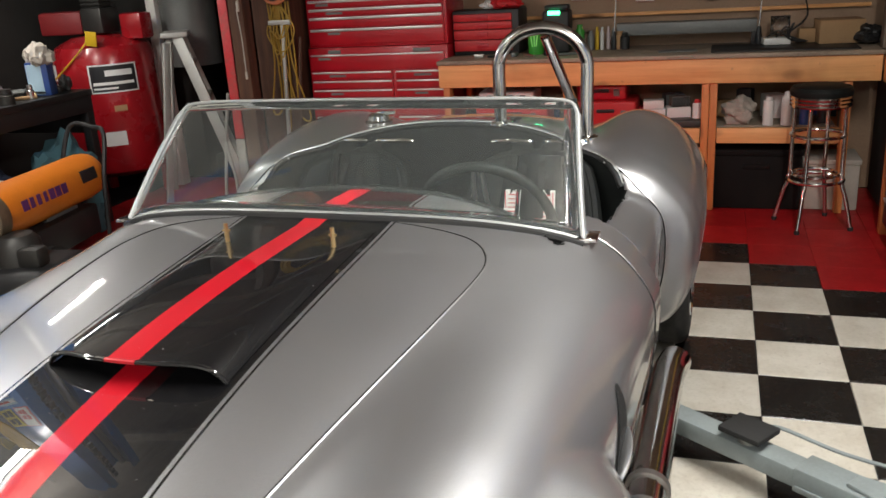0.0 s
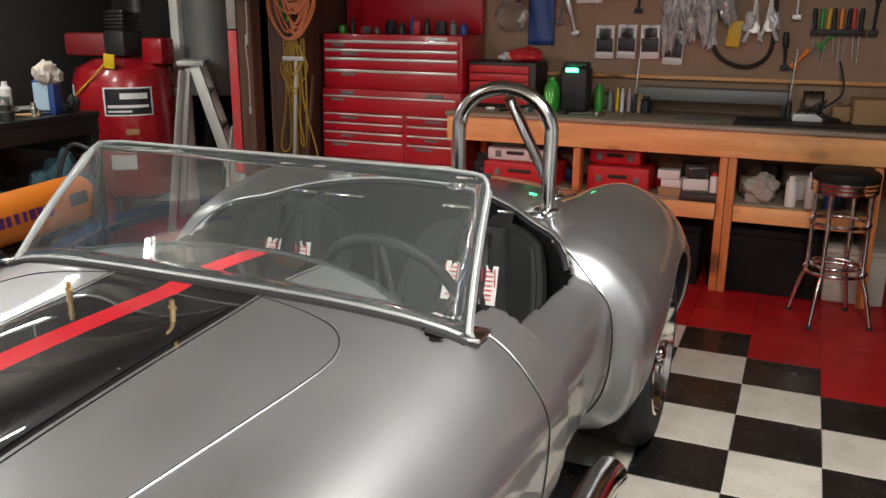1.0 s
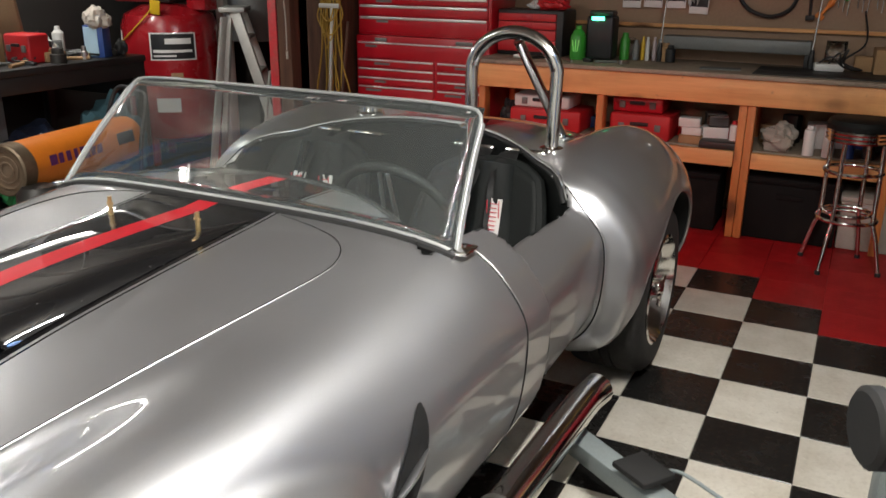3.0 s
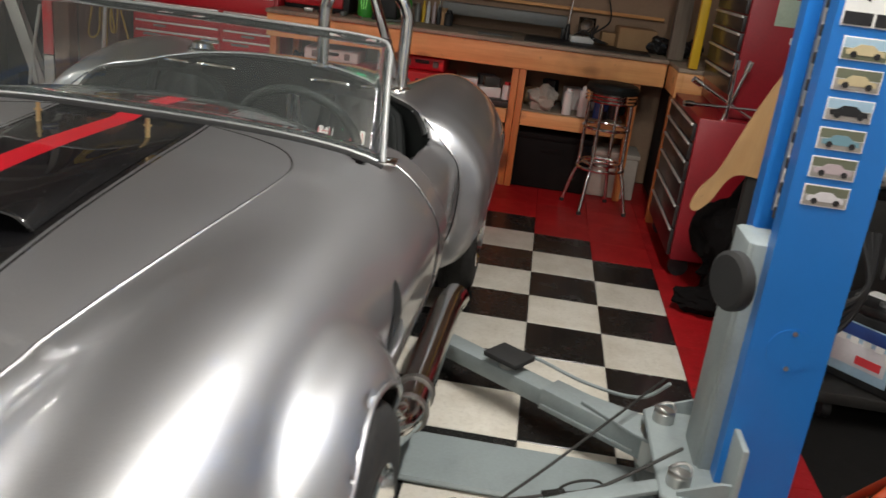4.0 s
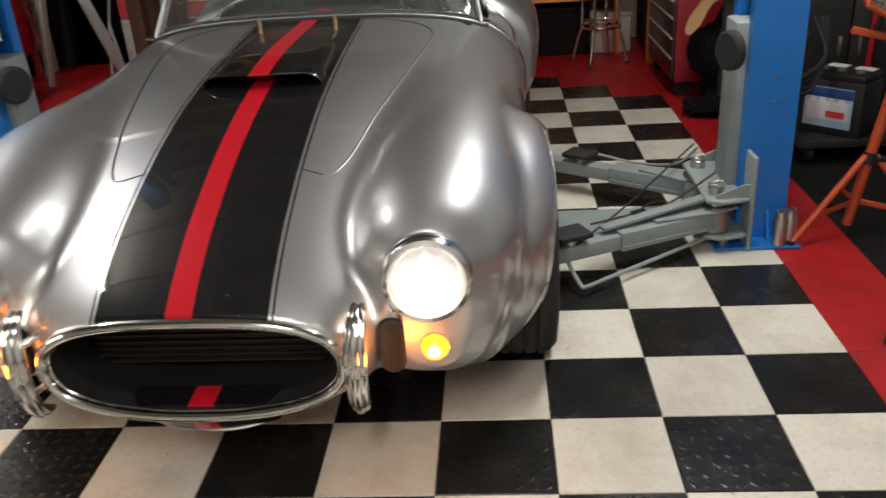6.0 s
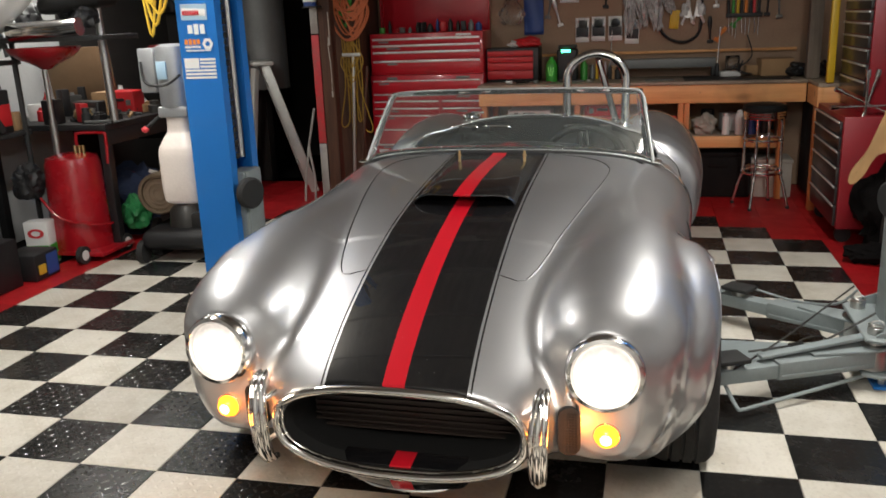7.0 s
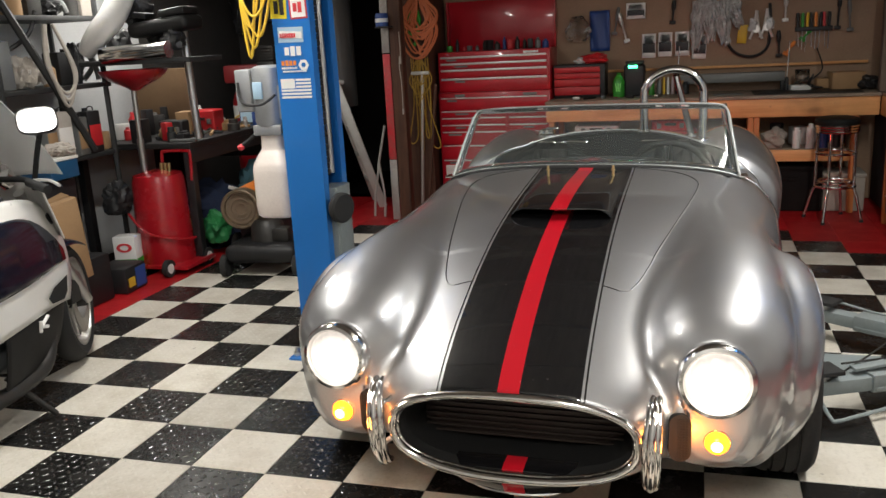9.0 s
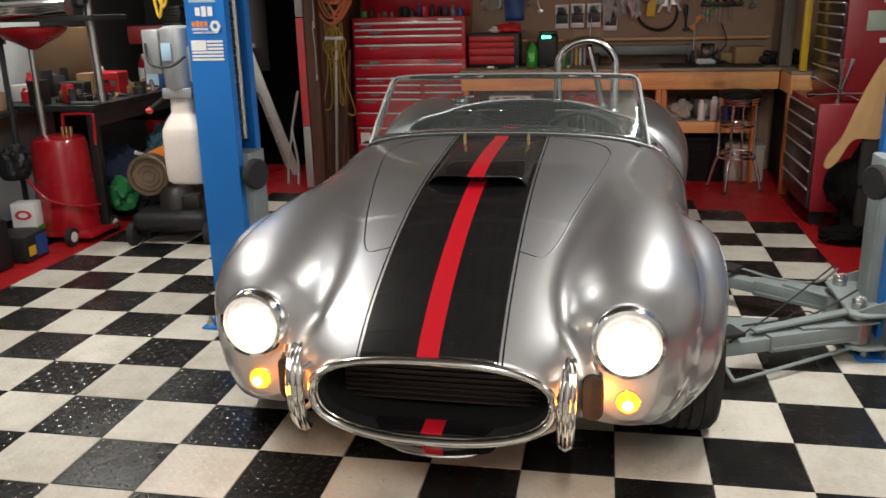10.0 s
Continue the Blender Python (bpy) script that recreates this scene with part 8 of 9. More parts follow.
for k in range(30):
    bm = B()
    w, h = random.uniform(0.03, 0.09), random.uniform(0.03, 0.11)
    m = random.choice((BLACKPLASTIC, DARKSTEEL, GREYMETAL, STEEL, DARKIRON, BRASS, CARD, BLACKPLASTIC))
    if k % 5 == 0:
        rod(bm, (-0.09, 0, 0.012), (0.09, 0.02, 0.012), 0.011)
        box(bm, (0.09, 0.02, 0.014), (0.04, 0.03, 0.026), 0.006)
    elif k % 5 == 1:
        lathe(bm, [(0.0, 0.0), (w * 0.6, 0.0), (w * 0.6, h * 0.6), (w * 0.45, h * 0.66), (w * 0.45, h), (0.0, h)], 14)
    elif k % 5 == 2:
        box(bm, (0, 0, h * 0.3), (w * 1.8, w * 1.2, h * 0.6), 0.008)
        box(bm, (0.01, 0, h * 0.68), (w * 1.2, w * 0.8, h * 0.15), 0.005)
    elif k % 5 == 3:
        sweep(bm, smooth_path([(-0.06, 0, 0.008), (-0.02, 0.05, 0.012), (0.05, 0.03, 0.02), (0.04, -0.04, 0.03), (-0.04, -0.03, 0.03), (-0.05, 0.03, 0.04)], 5), 0.007, 7)
    else:
        lumpy(bm, (w * 1.5, w * 1.2, h), 300 + k, rough=0.25)
    single("bench_clutter", bm, m, "small greasy tool or part lying on a black bench", "workshop item", (random.uniform(-4.36, -4.06), 2.36 + 0.042 * k, 0.8805), (0, 0, 47 * k), "clutter on the black bench")
bag((-4.30, 2.95, 0.0), (0.60, 0.62, 0.55), JEANS, "bulging navy cloth bag under a bench", 61, "bag", "cloth_bag")
bag((-4.05, 3.35, 0.0), (0.40, 0.42, 0.66), TEALCLOTH, "crumpled teal cloth bag beside a bench", 63, "cloth", "cloth_bag")
bm = B()
box(bm, (0, 0, 0), (0.13, 0.01, 0.025), 0.002)
single("white_strap", bm, WHITEV, "short white strap on a navy bag", "strap", (-4.02, 2.86, 0.46), (10, 20, 80))

# torpedo heater on a black engine-like base
ht = thing("torpedo_heater", "orange torpedo heater on a dark wheeled base", "heater", (-3.70, 2.74, 0), (0, 0, 9))
mh = pose(0, -0.50, 0.43, -90, 0, 0)
bm = B()
lathe(bm, [(0.118, 0.0), (0.132, 0.01), (0.135, 0.05), (0.135, 0.92), (0.128, 0.98), (0.112, 1.0), (0.106, 0.96)], 40, mh)
part("shroud", bm, HEATER, ht, "orange cylindrical shroud")
bm = B()
lathe(bm, [(0.112, 0.03), (0.114, -0.012), (0.130, -0.014), (0.139, -0.006), (0.1395, 0.075), (0.1352, 0.077)], 40, mh)
part("front_ring", bm, mat("heat_browned_steel", (0.20, 0.15, 0.10), 0.45, 0.6, 0.6, stain=(0.07, 0.05, 0.035), big=12), ht, "heat-browned steel front ring")
bm = B()
lathe(bm, [(0.0, 0.02), (0.05, 0.02), (0.118, 0.015), (0.118, 0.05), (0.0, 0.05)], 30, mh)
for r in (0.04, 0.07, 0.10):
    sweep(bm, [mh @ Vector((r * math.cos(a), r * math.sin(a), 0.006)) for a in np.linspace(0, 2 * math.pi, 30, endpoint=False)], 0.004, 6, closed=True)
part("grille", bm, mat("tan_grille", (0.26, 0.19, 0.13), 0.5, 0.5, 0.5), ht, "round heat-tinted grille")
bm = B()
rod(bm, mh @ Vector((0, 0, 0.985)), mh @ Vector((0, 0, 0.99)), 0.108, n=30)
part("nozzle", bm, BLACKHOLE, ht)
bm = B()
box(bm, (0, 0.05, 0.20), (0.24, 0.62, 0.18), 0.02)
part("fuel_base", bm, BLACKPLASTIC, ht)
bm = B()
box(bm, (0.0, 0.1, 0.30), (0.12, 0.3, 0.04), 0.004)
part("saddle", bm, GREYMETAL, ht)
for x in (-0.16, 0.16):
    bm = B()
    rod(bm, (x - 0.02, -0.20, 0.10), (x + 0.02, -0.20, 0.10), 0.10, n=24)
    part("wheel", bm, RUBBER, ht)
bm = B()
sweep(bm, smooth_path([(0.14, 0.38, 0.02), (0.15, 0.42, 0.40), (0.14, 0.52, 0.66), (0.05, 0.56, 0.70), (-0.10, 0.56, 0.70), (-0.14, 0.45, 0.40), (-0.14, 0.38, 0.02)], 6), 0.014, 8)
part("handle", bm, BLACKPLASTIC, ht, "black tube handle")
PURPLE = mat("purple_print", (0.10, 0.02, 0.12), 0.5, 0.0, 0.2)
bm = B()
for k, w in enumerate((0.050, 0.032, 0.032, 0.026, 0.046, 0.044, 0.048)):
    box(bm, (0.1355, -0.30 + 0.058 * k, 0.455), (0.003, w, 0.055), 0.0, (0, -8, 0))
part("printed_mark", bm, PURPLE, ht, "purple printed mark")
bm = B()
box(bm, (0.134, 0.30, 0.47), (0.006, 0.15, 0.07), 0.001, (0, -12, 0))
part("rating_plate", bm, BLACKV, ht, "dark rating plate")
# lawn mower in front of it
mw = thing("lawn_mower", "black push lawn mower on the floor", "lawn mower", (-3.46, 2.30, 0), (0, 0, 8))
bm = B()
box(bm, (0, 0, 0.15), (0.50, 0.44, 0.13), 0.05, seg=3)
part("deck", bm, BLACKPLASTIC, mw)
bm = B()
lathe(bm, [(0.0, 0.36), (0.08, 0.355), (0.11, 0.32), (0.12, 0.21), (0.0, 0.21)], 24)
box(bm, (0.12, -0.06, 0.26), (0.12, 0.10, 0.10), 0.02)
part("engine", bm, DARKSTEEL, mw)
for x in (-0.25, 0.25):
    for y in (-0.18, 0.18):
        bm = B()
        rod(bm, (x - 0.02, y, 0.075), (x + 0.02, y, 0.075), 0.075, n=22)
        part("wheel", bm, RUBBER, mw)

GREENBAG = mat("green_bag", (0.03, 0.22, 0.07), 0.5, 0.0, 0.5)
# oil drain tank with its funnel
dt = thing("oil_drain_tank", "red rolling oil drain tank with a raised red funnel bowl", "oil drain", (-4.25, 2.26, 0))
bm = B()
lathe(bm, [(0.0, 0.06), (0.195, 0.06), (0.202, 0.09), (0.178, 0.63), (0.165, 0.675), (0.08, 0.70), (0.0, 0.70)], 40)
part("tank", bm, TANKRED, dt)
bm = B()
box(bm, (0.02, -0.02, 0.055), (0.52, 0.36, 0.03), 0.004)
part("base", bm, TANKRED, dt)
for x, y in ((0.16, -0.24), (-0.22, -0.22), (0.24, 0.12), (-0.22, 0.12)):
    bm = B()
    rod(bm, (x - 0.016, y, 0.06), (x + 0.016, y, 0.06), 0.06, n=22)
    w = part("wheel", bm, RUBBER, dt)
    bm = B()
    rod(bm, (x - 0.019, y, 0.06), (x + 0.019, y, 0.06), 0.034, n=20)
    part("hub", bm, WHITEPLASTIC, w, "pale wheel hub")
bm = B()
sweep(bm, smooth_path([(0.02, 0.05, 0.66), (0.02, 0.05, 0.80), (0.05, 0.05, 0.825), (0.22, 0.05, 0.825), (0.245, 0.05, 0.80), (0.235, 0.05, 0.62)], 5), 0.011, 8)
part("handle", bm, TANKRED, dt)
bm = B()
rod(bm, (-0.10, 0, 0.66), (-0.10, 0, 1.30), 0.017)
rod(bm, (-0.10, 0, 0.66), (-0.10, 0, 0.92), 0.024)
part("riser", bm, STEEL, dt, "bright steel riser tube")
bm = B()
lathe(bm, [(0.03, 1.25), (0.06, 1.27), (0.17, 1.325), (0.218, 1.365), (0.228, 1.39), (0.218, 1.39), (0.16, 1.34), (0.05, 1.29), (0.0, 1.285)], 40, Matrix.Translation((-0.08, 0, 0)))
part("funnel", bm, TANKRED, dt, "wide red funnel bowl")
bm = B()
sweep(bm, smooth_path([(-0.16, -0.16, 0.42), (0.02, -0.225, 0.30), (0.20, -0.12, 0.24), (0.23, 0.02, 0.22)], 6), 0.009, 8)
part("hose", bm, TANKRED, dt, "thin red hose")
bm = B()
for k in range(3):
    rod(bm, (0.04 + 0.03 * k, 0.0, 0.69), (0.04 + 0.03 * k, 0.0, 0.75), 0.012)
part("valve", bm, BRASS, dt)
bag((-4.48, 2.10, 0.42), (0.20, 0.20, 0.26), BLACKPLASTIC, "black rubber bundle hung by a drain tank", 71, "bag", "rubber_bag")
bag((-4.06, 2.62, 0.10), (0.20, 0.20, 0.26), GREENBAG, "crumpled green bag on the floor", 73, "bag", "green_bag")
cb = thing("oil_carton", "green and white motor oil carton on the floor", "carton", (-4.39, 2.02, 0.0), (0, 0, 12))
bm = B()
box(bm, (0, 0, 0.145), (0.155, 0.125, 0.29), 0.004)
part("carton", bm, WHITEPLASTIC, cb)
bm = B()
box(bm, (0, -0.065, 0.075), (0.15, 0.003, 0.12), 0)
box(bm, (0.08, 0, 0.075), (0.003, 0.12, 0.12), 0)
part("green_panel", bm, GREENP, cb)
bm = B()
lathe(bm, [(0.026, 0.0), (0.045, 0.0), (0.045, 0.002), (0.026, 0.002)], 24, Matrix.Translation((0, -0.064, 0.215)) @ pose(0, 0, 0, 90, 0, 0) @ Matrix.Diagonal((1.2, 0.7, 1, 1)))
part("emblem", bm, REDV, cb)
b2 = thing("oil_case", "dark oil jug case with blue and yellow labels on the floor", "carton", (-4.25, 1.72, 0), (0, 0, 4))
bm = B()
box(bm, (0, 0, 0.085), (0.24, 0.24, 0.17), 0.015)
part("carton", bm, BLACKPLASTIC, b2)
bm = B()
box(bm, (0.1215, 0.045, 0.085), (0.003, 0.11, 0.13), 0)
part("label", bm, BLUEP, b2)
bm = B()
box(bm, (0.1215, -0.06, 0.07), (0.003, 0.07, 0.06), 0)
part("label", bm, YELLOWC, b2, "yellow label")
bag((-4.36, 1.46, 0.30), (0.16, 0.14, 0.18), WHITEPLASTIC, "pale plastic bag on a carton", 75)
for at, s, r in (((-4.18, 1.21, 0.20), (0.26, 0.05, 0.50), 14), ((-4.45, 1.35, 0.30), (0.30, 0.30, 0.40), 6)):
    bm = B()
    box(bm, (0, 0, s[2] / 2), s, 0.004)
    single("cardboard_carton", bm, CARD, "leaning brown cardboard carton", "carton", at, (6, -8, 60 + r), "brown cartons")
bm = B()
box(bm, (-4.42, 1.25, 0.15), (0.50, 0.60, 0.30), 0.015)
single("black_tote", bm, BLACKPLASTIC, "black plastic tote under cartons", "tote")

# steel shelving on the west wall
sh = thing("wall_shelving", "dark slotted steel shelving crowded with parts", "shelving", (0, 0, 0))
for y in (0.55, 1.32, 2.25):
    bm = B()
    rod(bm, (-4.56, y, 0.0), (-4.56, y + 0.0, 2.3), 0.018, n=6)
    part("upright", bm, DARKIRON, sh)
    bm = B()
    rod(bm, (-4.95, y, 0.0), (-4.95, y, 2.3), 0.018, n=6)
    part("upright", bm, DARKIRON, sh)
bm = B()
sweep(bm, [(-4.54, 1.33, 1.95), (-4.54, 2.02, 0.88)], 0.024, 6)
part("cross_brace", bm, DARKIRON, sh)
for z in (0.84, 1.30, 1.74):
    bm = B()
    box(bm, (-4.76, 1.42, z), (0.42, 1.76, 0.03), 0.003)
    part("shelf_board", bm, DARKIRON, sh)
bb2 = thing("blue_parts_bin", "blue metal bin with rags and gloves on it", "parts bin", (-4.38, 1.40, 0.78))
bm = B()
box(bm, (0, 0, 0.07), (0.22, 0.24, 0.12), 0.006)
part("bin", bm, mat("blue_bin", (0.009, 0.07, 0.16), 0.5, 0.0, 0.5), bb2)
bm = B()
box(bm, (0, 0, 0.129), (0.23, 0.25, 0.018), 0.003)
part("board", bm, WHITEWOOD, bb2)
bm = B()
box(bm, (-4.42, 1.40, 0.39), (0.20, 0.26, 0.778), 0.01)
single("bin_stand", bm, BLACKPLASTIC, "dark cabinet under a blue bin", "cabinet")
bag((-4.34, 1.46, 0.919), (0.18, 0.16, 0.09), CLOTH_W, "white crumpled rag on a blue bin", 81, "rag", "white_rag")
bag((-4.38, 1.31, 0.919), (0.10, 0.12, 0.05), REDPLASTIC, "red glove on a blue bin", 83, "glove", "red_glove")
random.seed(17)
n_ = 0
for z, hs in ((0.856, 0.34), (1.316, 0.30), (1.756, 0.26)):
    y = 0.62
    while y < 2.25:
        w, h = random.uniform(0.06, 0.14), random.uniform(0.12, hs)
        m = random.choice((BLACKPLASTIC, DARKSTEEL, GREYMETAL, BLACKPLASTIC, GREYMETAL, CARD, DARKSTEEL, CLOTH_W))
        bm = B()
        kind = n_ % 4
        if kind == 0:
            lathe(bm, [(0.0, 0.0), (w * 0.5, 0.0), (w * 0.5, h * 0.72), (w * 0.25, h * 0.84), (w * 0.22, h), (0.0, h)], 14)
        elif kind == 1:
            box(bm, (0, 0, h / 2), (w * 1.4, w, h), 0.008)
        elif kind == 2:
            lumpy(bm, (w * 1.6, w, h), n_ + 100)
        else:
            sweep(bm, smooth_path([(-0.05, 0, 0.02), (0.02, 0.03, h * 0.5), (-0.02, -0.03, h), (0.05, 0.0, h * 0.6), (0.06, 0.02, 0.02)], 6), 0.018, 8)
        single("shelf_item", bm, m, "dusty workshop part standing on steel shelving", "workshop item", (-4.66 - 0.06 * random.random(), y + w / 2, z), (0, 0, random.uniform(-25, 25)), "items on steel shelving")
        y += w + 0.015
        n_ += 1
# dented oblong solvent tins standing at the shelf's edge
for k, (y, h, m) in enumerate(((1.66, 0.27, GREYMETAL), (1.80, 0.30, CLOTH_W), (1.95, 0.25, GREYMETAL), (2.08, 0.28, BLACKPLASTIC))):
    tin = thing("solvent_tin", "dull oblong solvent tin with a screw cap on steel shelving", "tin", (-4.60, y, 0.856), (0, 0, (8, -12, 5, -6)[k]), group="solvent tins")
    bm = B()
    box(bm, (0, 0, h / 2), (0.09, 0.115, h), 0.008)
    part("can", bm, m, tin)
    bm = B()
    box(bm, (0.047, 0, h * 0.42), (0.003, 0.10, h * 0.5), 0.001)
    part("label", bm, (CARD, WHITE_LABEL, CARD, REDPLASTIC)[k], tin, "worn paper label")
    bm = B()
    rod(bm, (0, -0.03, h), (0, -0.03, h + 0.022), 0.016, n=16)
    part("cap", bm, TRIM, tin)
    bm = B()
    sweep(bm, smooth_path([(0, -0.005, h), (0, 0.0, h + 0.025), (0, 0.04, h + 0.025), (0, 0.045, h)], 4), 0.004, 6)
    part("handle", bm, DARKSTEEL, tin)
for k in range(3):
    bm = B()
    w = 0.11 + 0.02 * k
    sweep(bm, smooth_path([(-4.52, 1.75 - w * 0.3, 1.70), (-4.515, 1.75 - w * 0.5, 1.45), (-4.51, 1.80, 1.19 + 0.04 * k), (-4.515, 1.85 + w * 0.5, 1.40), (-4.52, 1.78, 1.70)], 7), 0.011, 8)
    single("hose_loop", bm, CLOTH_W, "pale hose loop hung on shelving", "hose", group="pale hose loops")
bm = B()
sweep(bm, smooth_path([(-4.97, 0.3, 1.52), (-4.90, 0.9, 1.47), (-4.75, 1.4, 1.50), (-4.60, 1.62, 1.62), (-4.58, 1.72, 1.78)], 8), 0.014, 8)
single("black_hose", bm, BLACKPLASTIC, "black hose slung along the wall", "hose")
# spare motorcycle tank and panels stored high, lamp-lit
lt = thing("stored_tank", "white and black motorcycle bodywork stored high on shelving", "fuel tank", (-4.28, 2.30, 1.46))
bm = B()
sweep(bm, smooth_path([(-0.34, -0.12, 0.06), (-0.22, -0.14, 0.16), (-0.06, -0.14, 0.30), (0.04, -0.10, 0.52), (0.06, -0.04, 0.80)], 8), lambda t: 0.055 + 0.03 * math.sin(math.pi * t), 20)
part("white_duct", bm, BIKEWHITE, lt, "fat pale curved duct")
for k, (x, y, z, w) in enumerate(((0.12, 0.10, 0.03, 0.20), (-0.22, 0.08, 0.02, 0.18), (0.30, -0.05, 0.04, 0.16), (-0.02, 0.05, 0.22, 0.22))):
    bm = B()
    lumpy(bm, (w, w * 0.9, w * 1.1), 191 + k, rough=0.3)
    part("rubber_hose", bm, BLACKPLASTIC, lt).matrix_local = Matrix.Translation((x, y, z))
bm = B()
box(bm, (0.22, 0, 0.20), (0.46, 0.24, 0.10), 0.04, (0, -6, 0), 3)
box(bm, (0.34, -0.02, 0.285), (0.20, 0.18, 0.05), 0.015, (0, -6, 0), 2)
box(bm, (0.10, -0.05, 0.275), (0.10, 0.12, 0.04), 0.01, (0, 8, 0), 2)
part("black_panel", bm, TRIM, lt)
bm = B()
rod(bm, (-0.15, -0.2, 0.03), (0.34, -0.18, 0.05), 0.055, n=24)
part("silencer", bm, CHROME, lt, "chrome silencer")
bm = B()
box(bm, (0.05, 0, -0.02), (0.9, 0.4, 0.03), 0.003)
part("shelf", bm, DARKIRON, lt)
bm = B()
rod(bm, (0.33, 0.06, -0.56), (0.31, 0.06, 0.26), 0.026, n=20)
part("fork_leg", bm, STEEL, lt, "bright fork leg")
bm = B()
box(bm, (-0.56, 0.12, -0.02), (0.34, 0.04, 0.04), 0.004)
part("wall_bracket", bm, DARKIRON, lt)

# ---- sports tourer motorcycle ----
mc = thing("motorcycle", "white and midnight blue faired sports touring motorcycle", "motorcycle", (-3.54, 0.003, 0), (0, -3, 12))


def bike_wheel(y, w, turn=0):
    wh = thing("wheel", "", "")
    wh.parent = mc
    wh.matrix_local = Matrix.Translation((0, y, 0.30)) @ pose(0, 0, 0, 0, 0, turn) @ pose(0, 0, 0, 0, 90, 0)
    bm = B()
    lathe(bm, [(0.22, -w * 0.45), (0.26, -w * 0.5), (0.29, -w * 0.3), (0.302, 0.0), (0.29, w * 0.3), (0.26, w * 0.5), (0.22, w * 0.45)], 56)
    part("tyre", bm, RUBBER, wh, "black road tyre")
    bm = B()
    lathe(bm, [(0.215, -w * 0.45), (0.225, -w * 0.46), (0.225, w * 0.46), (0.215, w * 0.45), (0.195, 0.0), (0.215, -w * 0.45)], 48)
    rim = part("rim", bm, STEEL, wh, "silver cast rim")
    for k in range(3):
        a = radians(120 * k + 20)
        bm = B()
        box(bm, (0.12 * math.cos(a), 0.12 * math.sin(a), 0), (0.20, 0.045, 0.03), 0.01, (0, 0, math.degrees(a)))
        part("spoke", bm, STEEL, rim)
    for z in (-0.06, 0.06):
        bm = B()
        lathe(bm, [(0.09, z - 0.003), (0.155, z - 0.003), (0.155, z + 0.003), (0.09, z + 0.003), (0.09, z - 0.003)], 40)
        part("brake_disc", bm, STEEL, wh, "drilled steel brake disc")
    bm = B()
    rod(bm, (0, 0, -0.09), (0, 0, 0.09), 0.03, n=16)
    part("axle", bm, DARKSTEEL, wh)
    return wh


bike_wheel(0.60, 0.12, 16)
bike_wheel(-0.95, 0.17)
for s in (-1, 1):
    bm = B()
    rod(bm, (s * 0.095, 0.60 + s * 0.027, 0.30), (s * 0.10, 0.24, 0.92), 0.024)
    part("fork", bm, STEEL, mc)
    bm = B()
    box(bm, (s * 0.085, 0.51, 0.38), (0.05, 0.10, 0.12), 0.015)
    part("brake_caliper", bm, DARKSTEEL, mc)
bm = B()
sheet(bm, lambda i, j: Vector(((j - 0.5) * 0.15, 0.60 + 0.325 * math.cos(radians(62 + 84 * i)), 0.30 + 0.325 * math.sin(radians(62 + 84 * i)) - 0.03 * abs(2 * j - 1) ** 2)), 16, 6)
ob = part("front_mudguard", bm, BIKEBLUE, mc)
ob.modifiers.new("thickness", "SOLIDIFY").thickness = 0.006


def fairing(i, j, s):
    """Side panel: i from rear to front, j from bottom to top; the front edge bows forward in the middle."""
    y = -0.72 + (1.05 + 0.03 * math.sin(math.pi * min(1.0, max(0.0, j)))) * i
    bulge = 0.26 - 0.05 * abs(2 * i - 0.9) ** 2.4 - 0.10 * abs(1.3 * j - 0.5) ** 2.4
    low, high = 0.30 + 0.09 * i * i + 0.02 * (1 - i), 0.94 - 0.10 * i**5
    return Vector((s * max(0.10, bulge), y, low + (high - low) * j))


def side_sheet(name, i0, i1, bottom, top, m, out, s, label="", n=18):
    """A skin on the side panel between two edges given as functions of i."""
    bm = B()

    def at(a, b_):
        i = i0 + (i1 - i0) * a
        return fairing(i, bottom(i) + (top(i) - bottom(i)) * b_, s) + Vector((s * out, 0, 0))

    sheet(bm, at, n, n)
    ob = part(name, bm, m, mc, label)
    ob.modifiers.new("thickness", "SOLIDIFY").thickness = 0.006
    return ob


def hem(i):
    return 0.15 * (1 - i**6)


